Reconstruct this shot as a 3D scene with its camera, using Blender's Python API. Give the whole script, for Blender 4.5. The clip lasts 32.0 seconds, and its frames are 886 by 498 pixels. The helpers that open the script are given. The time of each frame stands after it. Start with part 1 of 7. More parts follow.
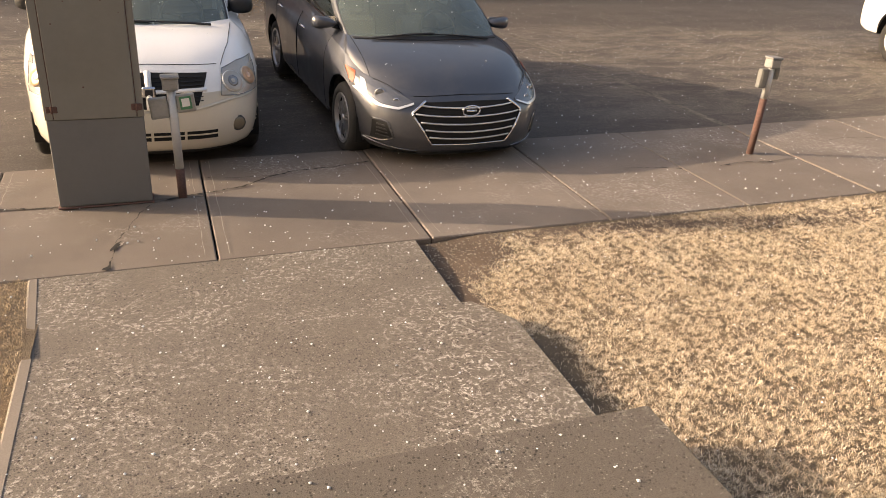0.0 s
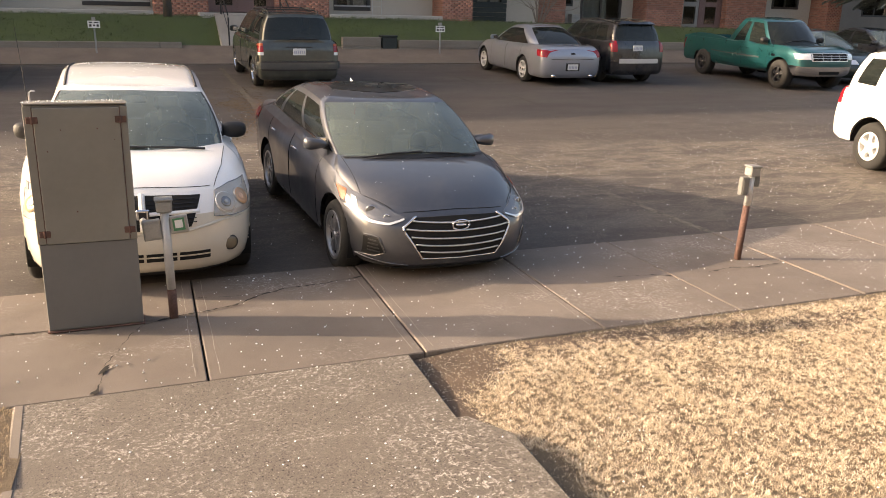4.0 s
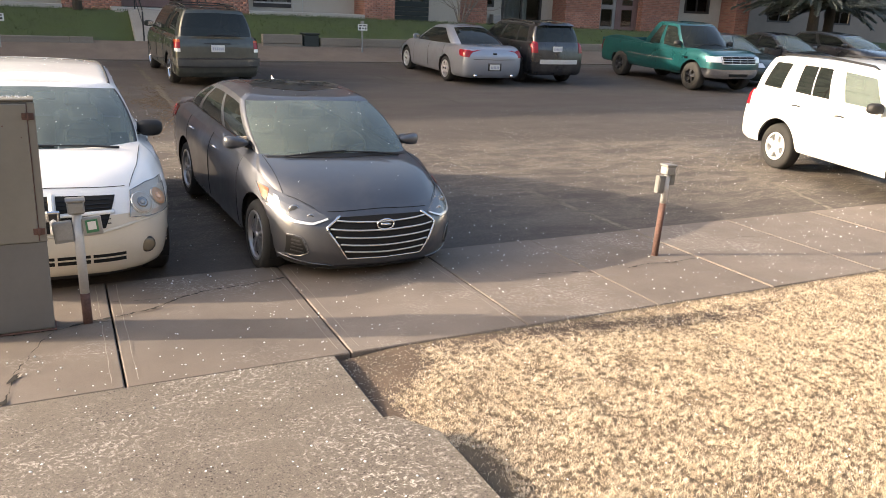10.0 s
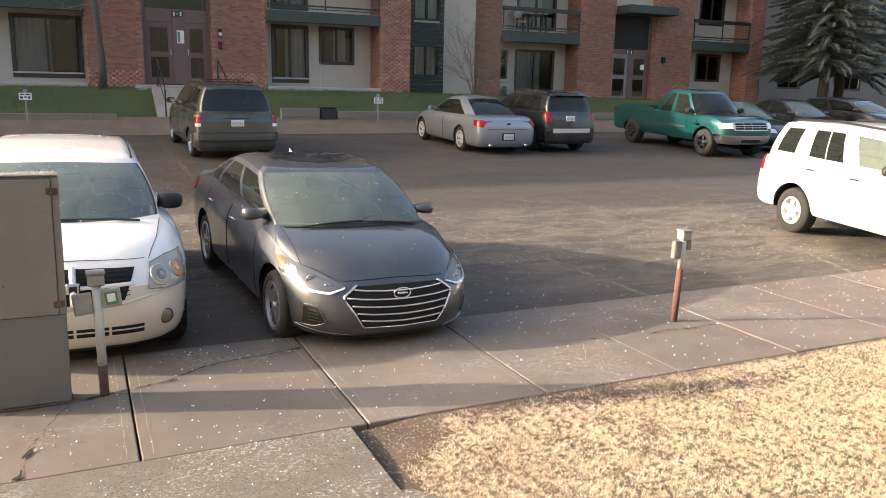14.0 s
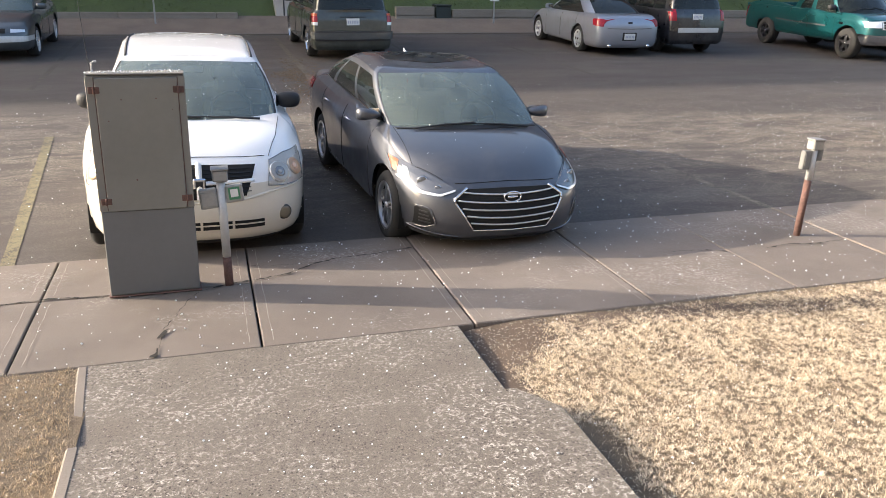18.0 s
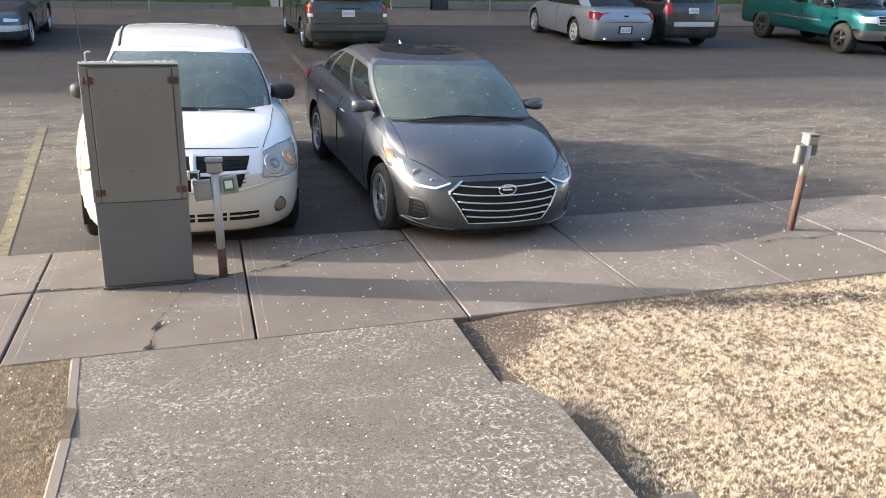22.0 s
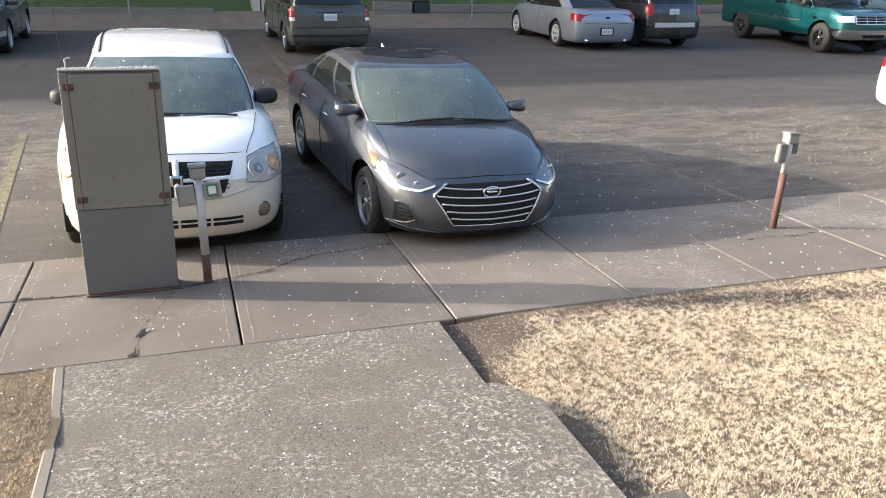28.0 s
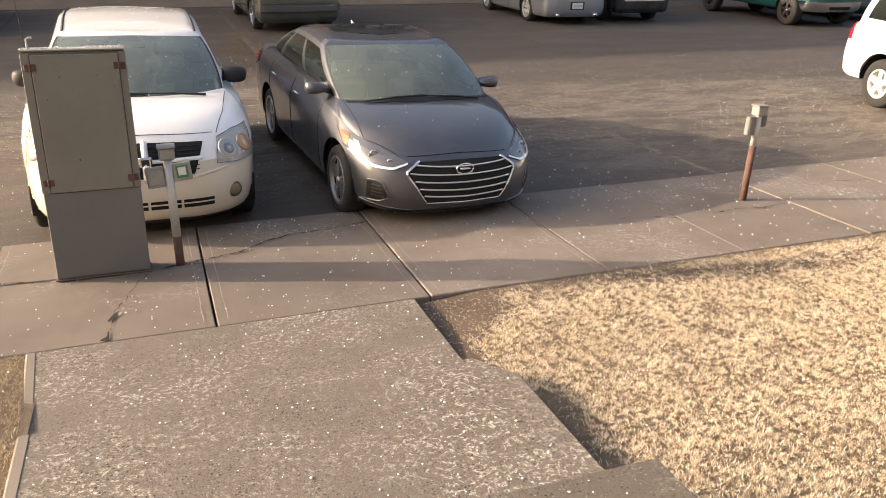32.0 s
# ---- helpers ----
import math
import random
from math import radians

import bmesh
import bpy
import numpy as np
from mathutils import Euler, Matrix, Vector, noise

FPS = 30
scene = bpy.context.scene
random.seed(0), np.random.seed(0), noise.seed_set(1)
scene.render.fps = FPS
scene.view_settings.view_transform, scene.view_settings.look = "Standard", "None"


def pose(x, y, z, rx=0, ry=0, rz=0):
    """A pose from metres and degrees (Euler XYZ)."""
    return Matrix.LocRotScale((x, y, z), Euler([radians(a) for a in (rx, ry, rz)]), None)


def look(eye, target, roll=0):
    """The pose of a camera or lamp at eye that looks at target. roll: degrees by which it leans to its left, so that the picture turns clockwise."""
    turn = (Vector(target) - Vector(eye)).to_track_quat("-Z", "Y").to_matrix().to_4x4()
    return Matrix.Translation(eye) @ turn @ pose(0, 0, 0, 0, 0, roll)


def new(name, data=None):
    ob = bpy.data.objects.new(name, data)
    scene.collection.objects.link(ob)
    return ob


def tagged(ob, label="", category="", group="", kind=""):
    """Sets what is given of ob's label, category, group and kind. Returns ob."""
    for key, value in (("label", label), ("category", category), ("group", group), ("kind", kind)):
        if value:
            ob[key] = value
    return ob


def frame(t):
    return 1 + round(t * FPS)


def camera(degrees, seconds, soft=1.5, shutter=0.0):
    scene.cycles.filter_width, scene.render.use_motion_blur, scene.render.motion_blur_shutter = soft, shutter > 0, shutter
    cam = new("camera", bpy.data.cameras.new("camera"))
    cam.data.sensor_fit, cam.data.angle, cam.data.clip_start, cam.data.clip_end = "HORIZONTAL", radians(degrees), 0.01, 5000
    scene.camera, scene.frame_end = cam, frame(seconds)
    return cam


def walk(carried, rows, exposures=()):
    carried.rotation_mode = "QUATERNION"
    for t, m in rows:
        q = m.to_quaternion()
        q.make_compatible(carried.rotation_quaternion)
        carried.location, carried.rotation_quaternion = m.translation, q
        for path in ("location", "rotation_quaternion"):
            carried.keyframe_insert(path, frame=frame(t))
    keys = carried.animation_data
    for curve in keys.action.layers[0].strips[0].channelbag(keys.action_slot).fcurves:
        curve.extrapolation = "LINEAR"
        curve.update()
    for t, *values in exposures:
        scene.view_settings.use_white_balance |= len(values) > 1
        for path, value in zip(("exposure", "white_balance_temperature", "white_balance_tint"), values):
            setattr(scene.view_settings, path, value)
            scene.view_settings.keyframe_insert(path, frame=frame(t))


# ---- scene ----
cam = camera(58.8, 32.0, soft=0.7)
PATH = [
    (0, (0.0, 0.0, 2.2), (3.139, 8.498, -2.034), 2.68),
    (0.5, (0.0, 0.0, 2.2), (3.164, 8.641, -1.714), 2.07),
    (1, (0.0, 0.0, 2.2), (3.287, 8.721, -1.425), 1.90),
    (1.5, (0.0, 0.0, 2.2), (3.220, 8.834, -1.204), 1.23),
    (2, (0.0, 0.0, 2.2), (3.225, 8.886, -1.061), 1.11),
    (2.5, (0.0, 0.0, 2.2), (3.199, 8.916, -1.004), 1.12),
    (4.5, (0.0, 0.0, 2.2), (3.442, 8.968, -0.578), 1.10),
    (5, (0.0, 0.0, 2.2), (3.513, 8.964, -0.503), 0.83),
    (5.5, (0.0, 0.0, 2.2), (3.630, 8.930, -0.462), 0.71),
    (6, (0.0, 0.0, 2.2), (3.866, 8.867, -0.336), 0.57),
    (6.5, (0.0, 0.0, 2.2), (4.058, 8.844, -0.104), 0.78),
    (7, (0.0, 0.0, 2.2), (4.081, 8.868, 0.030), 0.79),
    (7.5, (0.0, 0.0, 2.2), (4.110, 8.883, 0.151), 0.75),
    (8, (0.0, 0.0, 2.2), (4.129, 8.883, 0.188), 0.69),
    (8.5, (0.0, 0.0, 2.2), (4.073, 8.906, 0.176), 0.74),
    (9, (0.0, 0.0, 2.2), (4.165, 8.851, 0.121), 0.80),
    (9.5, (0.0, 0.0, 2.2), (4.138, 8.835, 0.006), 1.01),
    (10, (0.0, 0.0, 2.2), (4.241, 8.588, -0.673), 2.24),
    (10.5, (0.0, 0.0, 2.2), (4.163, 8.578, -0.814), 2.06),
    (11, (0.0, 0.0, 2.2), (4.134, 8.605, -0.778), 2.04),
    (11.5, (0.0, 0.0, 2.2), (4.120, 8.623, -0.744), 1.95),
    (12, (0.0, 0.0, 2.2), (4.085, 8.671, -0.650), 1.81),
    (12.5, (0.0, 0.0, 2.2), (4.115, 8.718, -0.456), 1.77),
    (13, (0.0, 0.0, 2.2), (4.167, 8.815, -0.022), 1.50),
    (13.5, (0.0, 0.0, 2.2), (4.140, 8.871, 0.160), 1.25),
    (15.5, (0.0, 0.0, 2.2), (4.062, 8.904, 0.146), 1.23),
    (16, (0.0, 0.0, 2.2), (3.924, 8.951, 0.084), 1.30),
    (16.5, (0.0, 0.0, 2.2), (3.823, 8.971, -0.015), 1.32),
    (17, (0.0, 0.0, 2.2), (2.741, 9.218, -0.540), 1.90),
    (17.5, (0.0, 0.0, 2.2), (2.871, 9.064, -0.897), 1.29),
    (18, (0.0, 0.0, 2.2), (2.724, 9.058, -1.045), 0.85),
    (18.5, (0.0, 0.0, 2.2), (2.792, 9.010, -1.121), 1.29),
    (19, (0.0, 0.0, 2.2), (2.914, 9.006, -1.025), 1.31),
    (19.5, (0.0, 0.0, 2.2), (2.949, 9.013, -0.972), 0.97),
    (20, (0.0, 0.0, 2.2), (2.713, 9.106, -0.919), 0.90),
    (20.5, (0.0, 0.0, 2.2), (2.814, 9.052, -0.985), 1.04),
    (21, (0.0, 0.0, 2.2), (2.824, 9.034, -1.027), 1.07),
    (21.5, (0.0, 0.0, 2.2), (2.786, 9.026, -1.081), 1.31),
    (22, (0.0, 0.0, 2.2), (2.781, 9.010, -1.130), 1.26),
    (22.5, (0.0, 0.0, 2.2), (2.774, 9.037, -1.060), 1.06),
    (23, (0.0, 0.0, 2.2), (2.808, 9.039, -1.028), 1.04),
    (23.5, (0.0, 0.0, 2.2), (2.814, 9.052, -0.985), 1.23),
    (24, (0.0, 0.0, 2.2), (2.838, 9.029, -1.029), 1.14),
    (24.5, (0.0, 0.0, 2.2), (2.906, 9.020, -0.994), 1.42),
    (25, (0.0, 0.0, 2.2), (2.869, 9.043, -0.961), 1.33),
    (25.5, (0.0, 0.0, 2.2), (2.885, 9.012, -1.035), 1.30),
    (27.5, (0.0, 0.0, 2.2), (2.948, 8.978, -1.072), 0.95),
    (28, (0.0, 0.0, 2.2), (2.961, 8.965, -1.095), 0.84),
    (28.5, (0.0, 0.0, 2.2), (3.056, 8.935, -1.091), 1.30),
    (29, (0.0, 0.0, 2.2), (3.060, 8.920, -1.129), 1.23),
    (29.5, (0.0, 0.0, 2.2), (3.115, 8.956, -0.976), 0.82),
    (30, (0.0, 0.0, 2.2), (3.227, 8.921, -0.963), 0.58),
    (30.5, (0.0, 0.0, 2.2), (3.209, 8.899, -1.043), 0.56),
    (31, (0.0, 0.0, 2.2), (3.240, 8.824, -1.211), 0.79),
    (31.5, (0.0, 0.0, 2.2), (3.250, 8.775, -1.327), 0.71),
    (32, (0.0, 0.0, 2.2), (3.241, 8.765, -1.361), 0.49),
]
LIGHT_KEYS = [
    (0.0, 1.51, 8400, 17), (1.0, 1.49, 8400, 17), (2.0, 1.59, 8400, 17), (5.0, 1.90, 8300, 17), (7.0, 2.03, 8100, 16), (8.0, 2.07, 6900, 11),
    (9.5, 2.07, 6750, 11), (10.3, 1.89, 8000, 15), (11.0, 1.81, 8300, 17), (13.0, 1.97, 8300, 17), (13.5, 1.99, 8000, 15), (15.5, 2.05, 6800, 11),
    (17.0, 2.03, 6700, 11), (19.0, 1.90, 6550, 11), (21.0, 1.96, 6300, 8), (30.0, 1.96, 6270, 7.5), (31.0, 1.91, 6500, 10), (32.0, 1.79, 8000, 15),
]
walk(cam, [(t, look(eye, target, roll)) for t, eye, target, roll in PATH], LIGHT_KEYS)

# ---- daylight: low sun from the street's left, thin hail cloud ----
SUN_ELEVATION, SUN_AZIMUTH = radians(17.5), math.atan2(-0.95, 0.312)
world = bpy.data.worlds.new("sky")
scene.world = world
world.use_nodes = True
sky = world.node_tree.nodes.new("ShaderNodeTexSky")
sky.sky_type = "NISHITA"
sky.sun_disc = False
sky.sun_elevation, sky.sun_rotation = SUN_ELEVATION, SUN_AZIMUTH
sky.dust_density, sky.ozone_density = 6.0, 2.0
background = world.node_tree.nodes["Background"]
background.inputs[1].default_value = 0.15
world.node_tree.links.new(sky.outputs[0], background.inputs[0])
sun_data = bpy.data.lights.new("sun", "SUN")
sun_data.energy, sun_data.angle, sun_data.color = 2.55, radians(0.6), (1.0, 0.91, 0.78)
sun = new("sun", sun_data)
toward_sun = Vector((math.sin(SUN_AZIMUTH) * math.cos(SUN_ELEVATION), math.cos(SUN_AZIMUTH) * math.cos(SUN_ELEVATION), math.sin(SUN_ELEVATION)))
sun.matrix_world = look(toward_sun * 60, (0, 0, 0))

# ---- materials ----
MATS = {}


def tree_of(name):
    m = bpy.data.materials.new(name)
    m.use_nodes = True
    return m, m.node_tree.nodes, m.node_tree.links, m.node_tree.nodes["Principled BSDF"]


def ramp(nodes, links, source, stops, smooth=False):
    r = nodes.new("ShaderNodeValToRGB")
    while len(r.color_ramp.elements) < len(stops):
        r.color_ramp.elements.new(0.5)
    for e, (p, c) in zip(r.color_ramp.elements, stops):
        e.position, e.color = p, (*c, 1) if len(c) == 3 else c
    if smooth:
        r.color_ramp.interpolation = "EASE"
    links.new(source, r.inputs[0])
    return r.outputs[0]


def tex_noise(nodes, links, scale, detail=6.0, rough=0.6, coords="Object", stretch=None, distort=0.0):
    c = nodes.new("ShaderNodeTexCoord")
    n = nodes.new("ShaderNodeTexNoise")
    n.inputs["Scale"].default_value, n.inputs["Detail"].default_value, n.inputs["Roughness"].default_value = scale, detail, rough
    n.inputs["Distortion"].default_value = distort
    if stretch:
        mp = nodes.new("ShaderNodeMapping")
        mp.inputs["Scale"].default_value = stretch
        links.new(c.outputs[coords], mp.inputs[0])
        links.new(mp.outputs[0], n.inputs[0])
    else:
        links.new(c.outputs[coords], n.inputs[0])
    return n.outputs[0]


def mix(nodes, links, fac, a, b, mode="MIX"):
    m = nodes.new("ShaderNodeMix")
    m.data_type, m.blend_type = "RGBA", mode
    for sock, v in ((m.inputs[0], fac), (m.inputs[6], a), (m.inputs[7], b)):
        if hasattr(v, "is_linked"):
            links.new(v, sock)
        else:
            sock.default_value = v if not isinstance(v, tuple) or len(v) == 4 else (*v, 1)
    return m.outputs[2]


def bump(nodes, links, bsdf, height, strength=0.3, distance=0.01):
    b = nodes.new("ShaderNodeBump")
    b.inputs["Strength"].default_value, b.inputs["Distance"].default_value = strength, distance
    links.new(height, b.inputs["Height"])
    links.new(b.outputs[0], bsdf.inputs["Normal"])


def varied(name, dark, light, scale=4.0, fine=60.0, rough=0.8, metal=0.0, relief=0.3, distance=0.004, per="", coords="Object", stretch=None, coat=0.0, grainy=0.35):
    """A surface with broad stains, fine grain and relief; per: "object" or "island" adds a shade of its own to each piece."""
    m, n, l, b = tree_of(name)
    broad = tex_noise(n, l, scale, 5, 0.6, coords, stretch)
    grain = tex_noise(n, l, fine, 4, 0.7, coords, stretch)
    col = ramp(n, l, broad, [(0.3, dark), (0.7, light)])
    col = mix(n, l, grainy, col, ramp(n, l, grain, [(0.3, tuple(0.55 * v for v in dark)), (0.7, tuple(min(1, 1.15 * v) for v in light))]))
    if per:
        src = n.new("ShaderNodeObjectInfo").outputs["Random"] if per == "object" else n.new("ShaderNodeNewGeometry").outputs["Random Per Island"]
        col = mix(n, l, 1.0, col, ramp(n, l, src, [(0.0, (0.72, 0.70, 0.68)), (1.0, (1.12, 1.1, 1.08))]), "MULTIPLY")
    l.new(col, b.inputs["Base Color"])
    b.inputs["Metallic"].default_value = metal
    b.inputs["Coat Weight"].default_value = coat
    l.new(ramp(n, l, broad, [(0.3, (rough * 0.85,) * 3), (0.7, (min(1, rough * 1.1),) * 3)]), b.inputs["Roughness"])
    bump(n, l, b, grain, relief, distance)
    MATS[name] = m
    return m


def car_paint(name, colour, metal=0.5, rough=0.35, dust=0.12):
    m, n, l, b = tree_of(name)
    flake = tex_noise(n, l, 900, 1, 0.5)
    dirt = tex_noise(n, l, 3.5, 6, 0.65)
    col = mix(n, l, 0.25, colour, ramp(n, l, flake, [(0.35, tuple(0.7 * v for v in colour)), (0.65, tuple(min(1, 1.3 * v) for v in colour))]))
    col = mix(n, l, ramp(n, l, dirt, [(0.45, (0, 0, 0)), (0.8, (dust,) * 3)]), col, (0.30, 0.27, 0.23))
    l.new(col, b.inputs["Base Color"])
    b.inputs["Metallic"].default_value, b.inputs["Coat Weight"].default_value, b.inputs["Coat Roughness"].default_value = metal, 1.0, 0.05
    l.new(ramp(n, l, dirt, [(0.35, (rough,) * 3), (0.8, (rough + 0.2,) * 3)]), b.inputs["Roughness"])
    MATS[name] = m
    return m


def glass(name, tint, rough=0.02, sky_sheen=0.0, ior=1.5, sheen_tint=(0.34, 0.42, 0.40)):
    m, n, l, b = tree_of(name)
    n.remove(b)
    tr, gl, mx, fr = (n.new("ShaderNode" + k) for k in ("BsdfTransparent", "BsdfGlossy", "MixShader", "Fresnel"))
    tr.inputs[0].default_value, gl.inputs["Roughness"].default_value = (*tint, 1), rough
    fr.inputs[0].default_value = ior
    l.new(fr.outputs[0], mx.inputs[0]), l.new(tr.outputs[0], mx.inputs[1]), l.new(gl.outputs[0], mx.inputs[2])
    out = mx.outputs[0]
    if sky_sheen:  # pale diffuse layer painting the sky's reflection, with thin dust and melt
        df, m2 = n.new("ShaderNodeBsdfDiffuse"), n.new("ShaderNodeMixShader")
        df.inputs[0].default_value = (*sheen_tint, 1)
        l.new(ramp(n, l, tex_noise(n, l, 5, 5, 0.6), [(0.3, (sky_sheen * 0.7,) * 3), (0.7, (sky_sheen * 1.2,) * 3)]), m2.inputs[0])
        l.new(out, m2.inputs[1]), l.new(df.outputs[0], m2.inputs[2])
        out = m2.outputs[0]
    l.new(out, n["Material Output"].inputs[0])
    MATS[name] = m
    return m


def plain(name, colour, rough=0.5, metal=0.0, emit=0.0):
    m, n, l, b = tree_of(name)
    g = tex_noise(n, l, 35, 5, 0.6)
    l.new(mix(n, l, g, tuple(0.85 * v for v in colour), tuple(min(1, 1.12 * v) for v in colour)), b.inputs["Base Color"])
    b.inputs["Roughness"].default_value, b.inputs["Metallic"].default_value = rough, metal
    MATS[name] = m
    return m


def crust_mask(n, l, zone_lo, zone_hi, zone_scale=1.2):
    """Ragged strings of frozen hail and dried silt, gathered in patches."""
    vein = ramp(n, l, tex_noise(n, l, 13, 6, 0.66, stretch=(1.0, 1.2, 1), distort=0.5), [(0.44, (0, 0, 0)), (0.495, (1, 1, 1)), (0.515, (1, 1, 1)), (0.57, (0, 0, 0))])
    broken = ramp(n, l, tex_noise(n, l, 42, 4, 0.7), [(0.47, (0, 0, 0)), (0.56, (1, 1, 1))])
    zone = ramp(n, l, tex_noise(n, l, zone_scale, 4, 0.6), [(zone_lo, (0.02,) * 3), (zone_hi, (1, 1, 1))])
    speck = ramp(n, l, tex_noise(n, l, 150, 2, 0.5), [(0.38, (0.12,) * 3), (0.58, (1, 1, 1))])
    return mix(n, l, 1.0, mix(n, l, 1.0, mix(n, l, 1.0, vein, broken, "MULTIPLY"), zone, "MULTIPLY"), speck, "MULTIPLY")


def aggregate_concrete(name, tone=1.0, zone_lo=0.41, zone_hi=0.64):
    """Worn tan-grey concrete with pits, dark and pale stones and ragged strings of hail crust."""
    m, n, l, b = tree_of(name)
    c = n.new("ShaderNodeTexCoord")
    shade = lambda v: tuple(tone * k for k in v)
    broad = tex_noise(n, l, 1.7, 6, 0.65)
    sand = tex_noise(n, l, 230, 3, 0.75)
    col = ramp(n, l, sand, [(0.32, shade((0.070, 0.058, 0.047))), (0.5, shade((0.150, 0.128, 0.106))), (0.70, shade((0.225, 0.195, 0.163)))])
    col = mix(n, l, ramp(n, l, broad, [(0.35, (0, 0, 0)), (0.68, (0.45,) * 3)]), col, shade((0.128, 0.107, 0.089)))
    pits = []
    for scale, colour, pick, size in ((46, (0.036, 0.030, 0.025), 0.50, 0.32), (95, (0.045, 0.037, 0.031), 0.36, 0.36), (70, (0.38, 0.35, 0.31), 0.68, 0.28)):
        cell = n.new("ShaderNodeTexVoronoi")
        cell.inputs["Scale"].default_value = scale
        l.new(c.outputs["Object"], cell.inputs[0])
        mask = mix(n, l, 1.0, ramp(n, l, cell.outputs["Distance"], [(size * 0.6, (1, 1, 1)), (size, (0, 0, 0))]), ramp(n, l, cell.outputs["Color"], [(pick, (0, 0, 0)), (pick + 0.05, (1, 1, 1))]), "MULTIPLY")
        mask = mix(n, l, 1.0, mask, ramp(n, l, tex_noise(n, l, 2.2, 3, 0.6), [(0.35, (0.35,) * 3), (0.6, (1, 1, 1))]), "MULTIPLY")
        col = mix(n, l, mask, col, colour)
        pits.append(mask)
    col = mix(n, l, crust_mask(n, l, zone_lo, zone_hi), col, (0.62, 0.58, 0.52))
    l.new(col, b.inputs["Base Color"])
    b.inputs["Roughness"].default_value = 0.85
    bump(n, l, b, mix(n, l, 0.6, sand, mix(n, l, 1.0, pits[0], pits[2], "ADD")), 0.8, 0.005)
    MATS[name] = m


def pavement_concrete():
    """Brown-grey trowelled concrete with damp stains and a little hail crust; each panel its own shade."""
    m, n, l, b = tree_of("pavement_concrete")
    col = ramp(n, l, tex_noise(n, l, 1.5, 6, 0.62), [(0.32, (0.120, 0.097, 0.080)), (0.5, (0.172, 0.141, 0.118)), (0.7, (0.214, 0.179, 0.152))])
    grain = tex_noise(n, l, 190, 3, 0.7)
    col = mix(n, l, 0.45, col, ramp(n, l, grain, [(0.3, (0.068, 0.056, 0.047)), (0.7, (0.262, 0.224, 0.192))]))
    stain = ramp(n, l, tex_noise(n, l, 4.5, 7, 0.7, distort=0.6), [(0.54, (0, 0, 0)), (0.68, (0.35,) * 3)])
    col = mix(n, l, stain, col, (0.095, 0.080, 0.068))
    col = mix(n, l, 1.0, col, ramp(n, l, n.new("ShaderNodeObjectInfo").outputs["Random"], [(0.0, (0.86, 0.85, 0.84)), (1.0, (1.08, 1.07, 1.06))]), "MULTIPLY")
    col = mix(n, l, crust_mask(n, l, 0.53, 0.70, 0.9), col, (0.55, 0.52, 0.475))
    l.new(col, b.inputs["Base Color"])
    l.new(ramp(n, l, stain, [(0.0, (0.8,) * 3), (0.45, (0.5,) * 3)]), b.inputs["Roughness"])
    bump(n, l, b, grain, 0.3, 0.002)
    MATS["pavement"] = m


def asphalt():
    """Dark tarred surface; a band of it, along the parking row, is worn down to brown gravel with drifts of grit."""
    m, n, l, b = tree_of("asphalt")
    c, xyz = n.new("ShaderNodeTexCoord"), n.new("ShaderNodeSeparateXYZ")
    l.new(c.outputs["Object"], xyz.inputs[0])

    def calc(op, p, q):
        k = n.new("ShaderNodeMath")
        k.operation = op
        for sock, v in zip(k.inputs, (p, q)):
            if hasattr(v, "is_linked"):
                l.new(v, sock)
            else:
                sock.default_value = v
        return k.outputs[0]

    grain = tex_noise(n, l, 170, 4, 0.75)
    speck = tex_noise(n, l, 55, 5, 0.72)
    patch = tex_noise(n, l, 0.5, 5, 0.6, stretch=(0.6, 1.3, 1))
    streak = tex_noise(n, l, 2.4, 8, 0.72, stretch=(0.6, 1.5, 1), distort=0.8)
    col = ramp(n, l, grain, [(0.30, (0.032, 0.026, 0.022)), (0.52, (0.070, 0.057, 0.049)), (0.76, (0.147, 0.123, 0.103))])
    col = mix(n, l, ramp(n, l, patch, [(0.40, (0, 0, 0)), (0.60, (0.35,) * 3)]), col, (0.048, 0.042, 0.038))
    col = mix(n, l, ramp(n, l, speck, [(0.60, (0, 0, 0)), (0.68, (0.55,) * 3)]), col, (0.15, 0.135, 0.12))
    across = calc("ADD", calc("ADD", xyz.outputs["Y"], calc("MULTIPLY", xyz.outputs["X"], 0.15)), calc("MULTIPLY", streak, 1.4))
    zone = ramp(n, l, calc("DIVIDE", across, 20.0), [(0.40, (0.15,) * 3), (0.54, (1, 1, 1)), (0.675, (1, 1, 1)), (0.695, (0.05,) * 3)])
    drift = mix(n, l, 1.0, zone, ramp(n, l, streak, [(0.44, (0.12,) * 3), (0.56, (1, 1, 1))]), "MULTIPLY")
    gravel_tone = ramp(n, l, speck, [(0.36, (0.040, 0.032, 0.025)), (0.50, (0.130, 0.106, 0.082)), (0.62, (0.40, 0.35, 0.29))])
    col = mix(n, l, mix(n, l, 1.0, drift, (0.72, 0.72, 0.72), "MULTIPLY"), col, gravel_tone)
    l.new(col, b.inputs["Base Color"])
    l.new(ramp(n, l, patch, [(0.35, (0.62,) * 3), (0.65, (0.88,) * 3)]), b.inputs["Roughness"])
    bump(n, l, b, mix(n, l, 0.5, grain, speck), 0.6, 0.006)
    MATS["asphalt"] = m


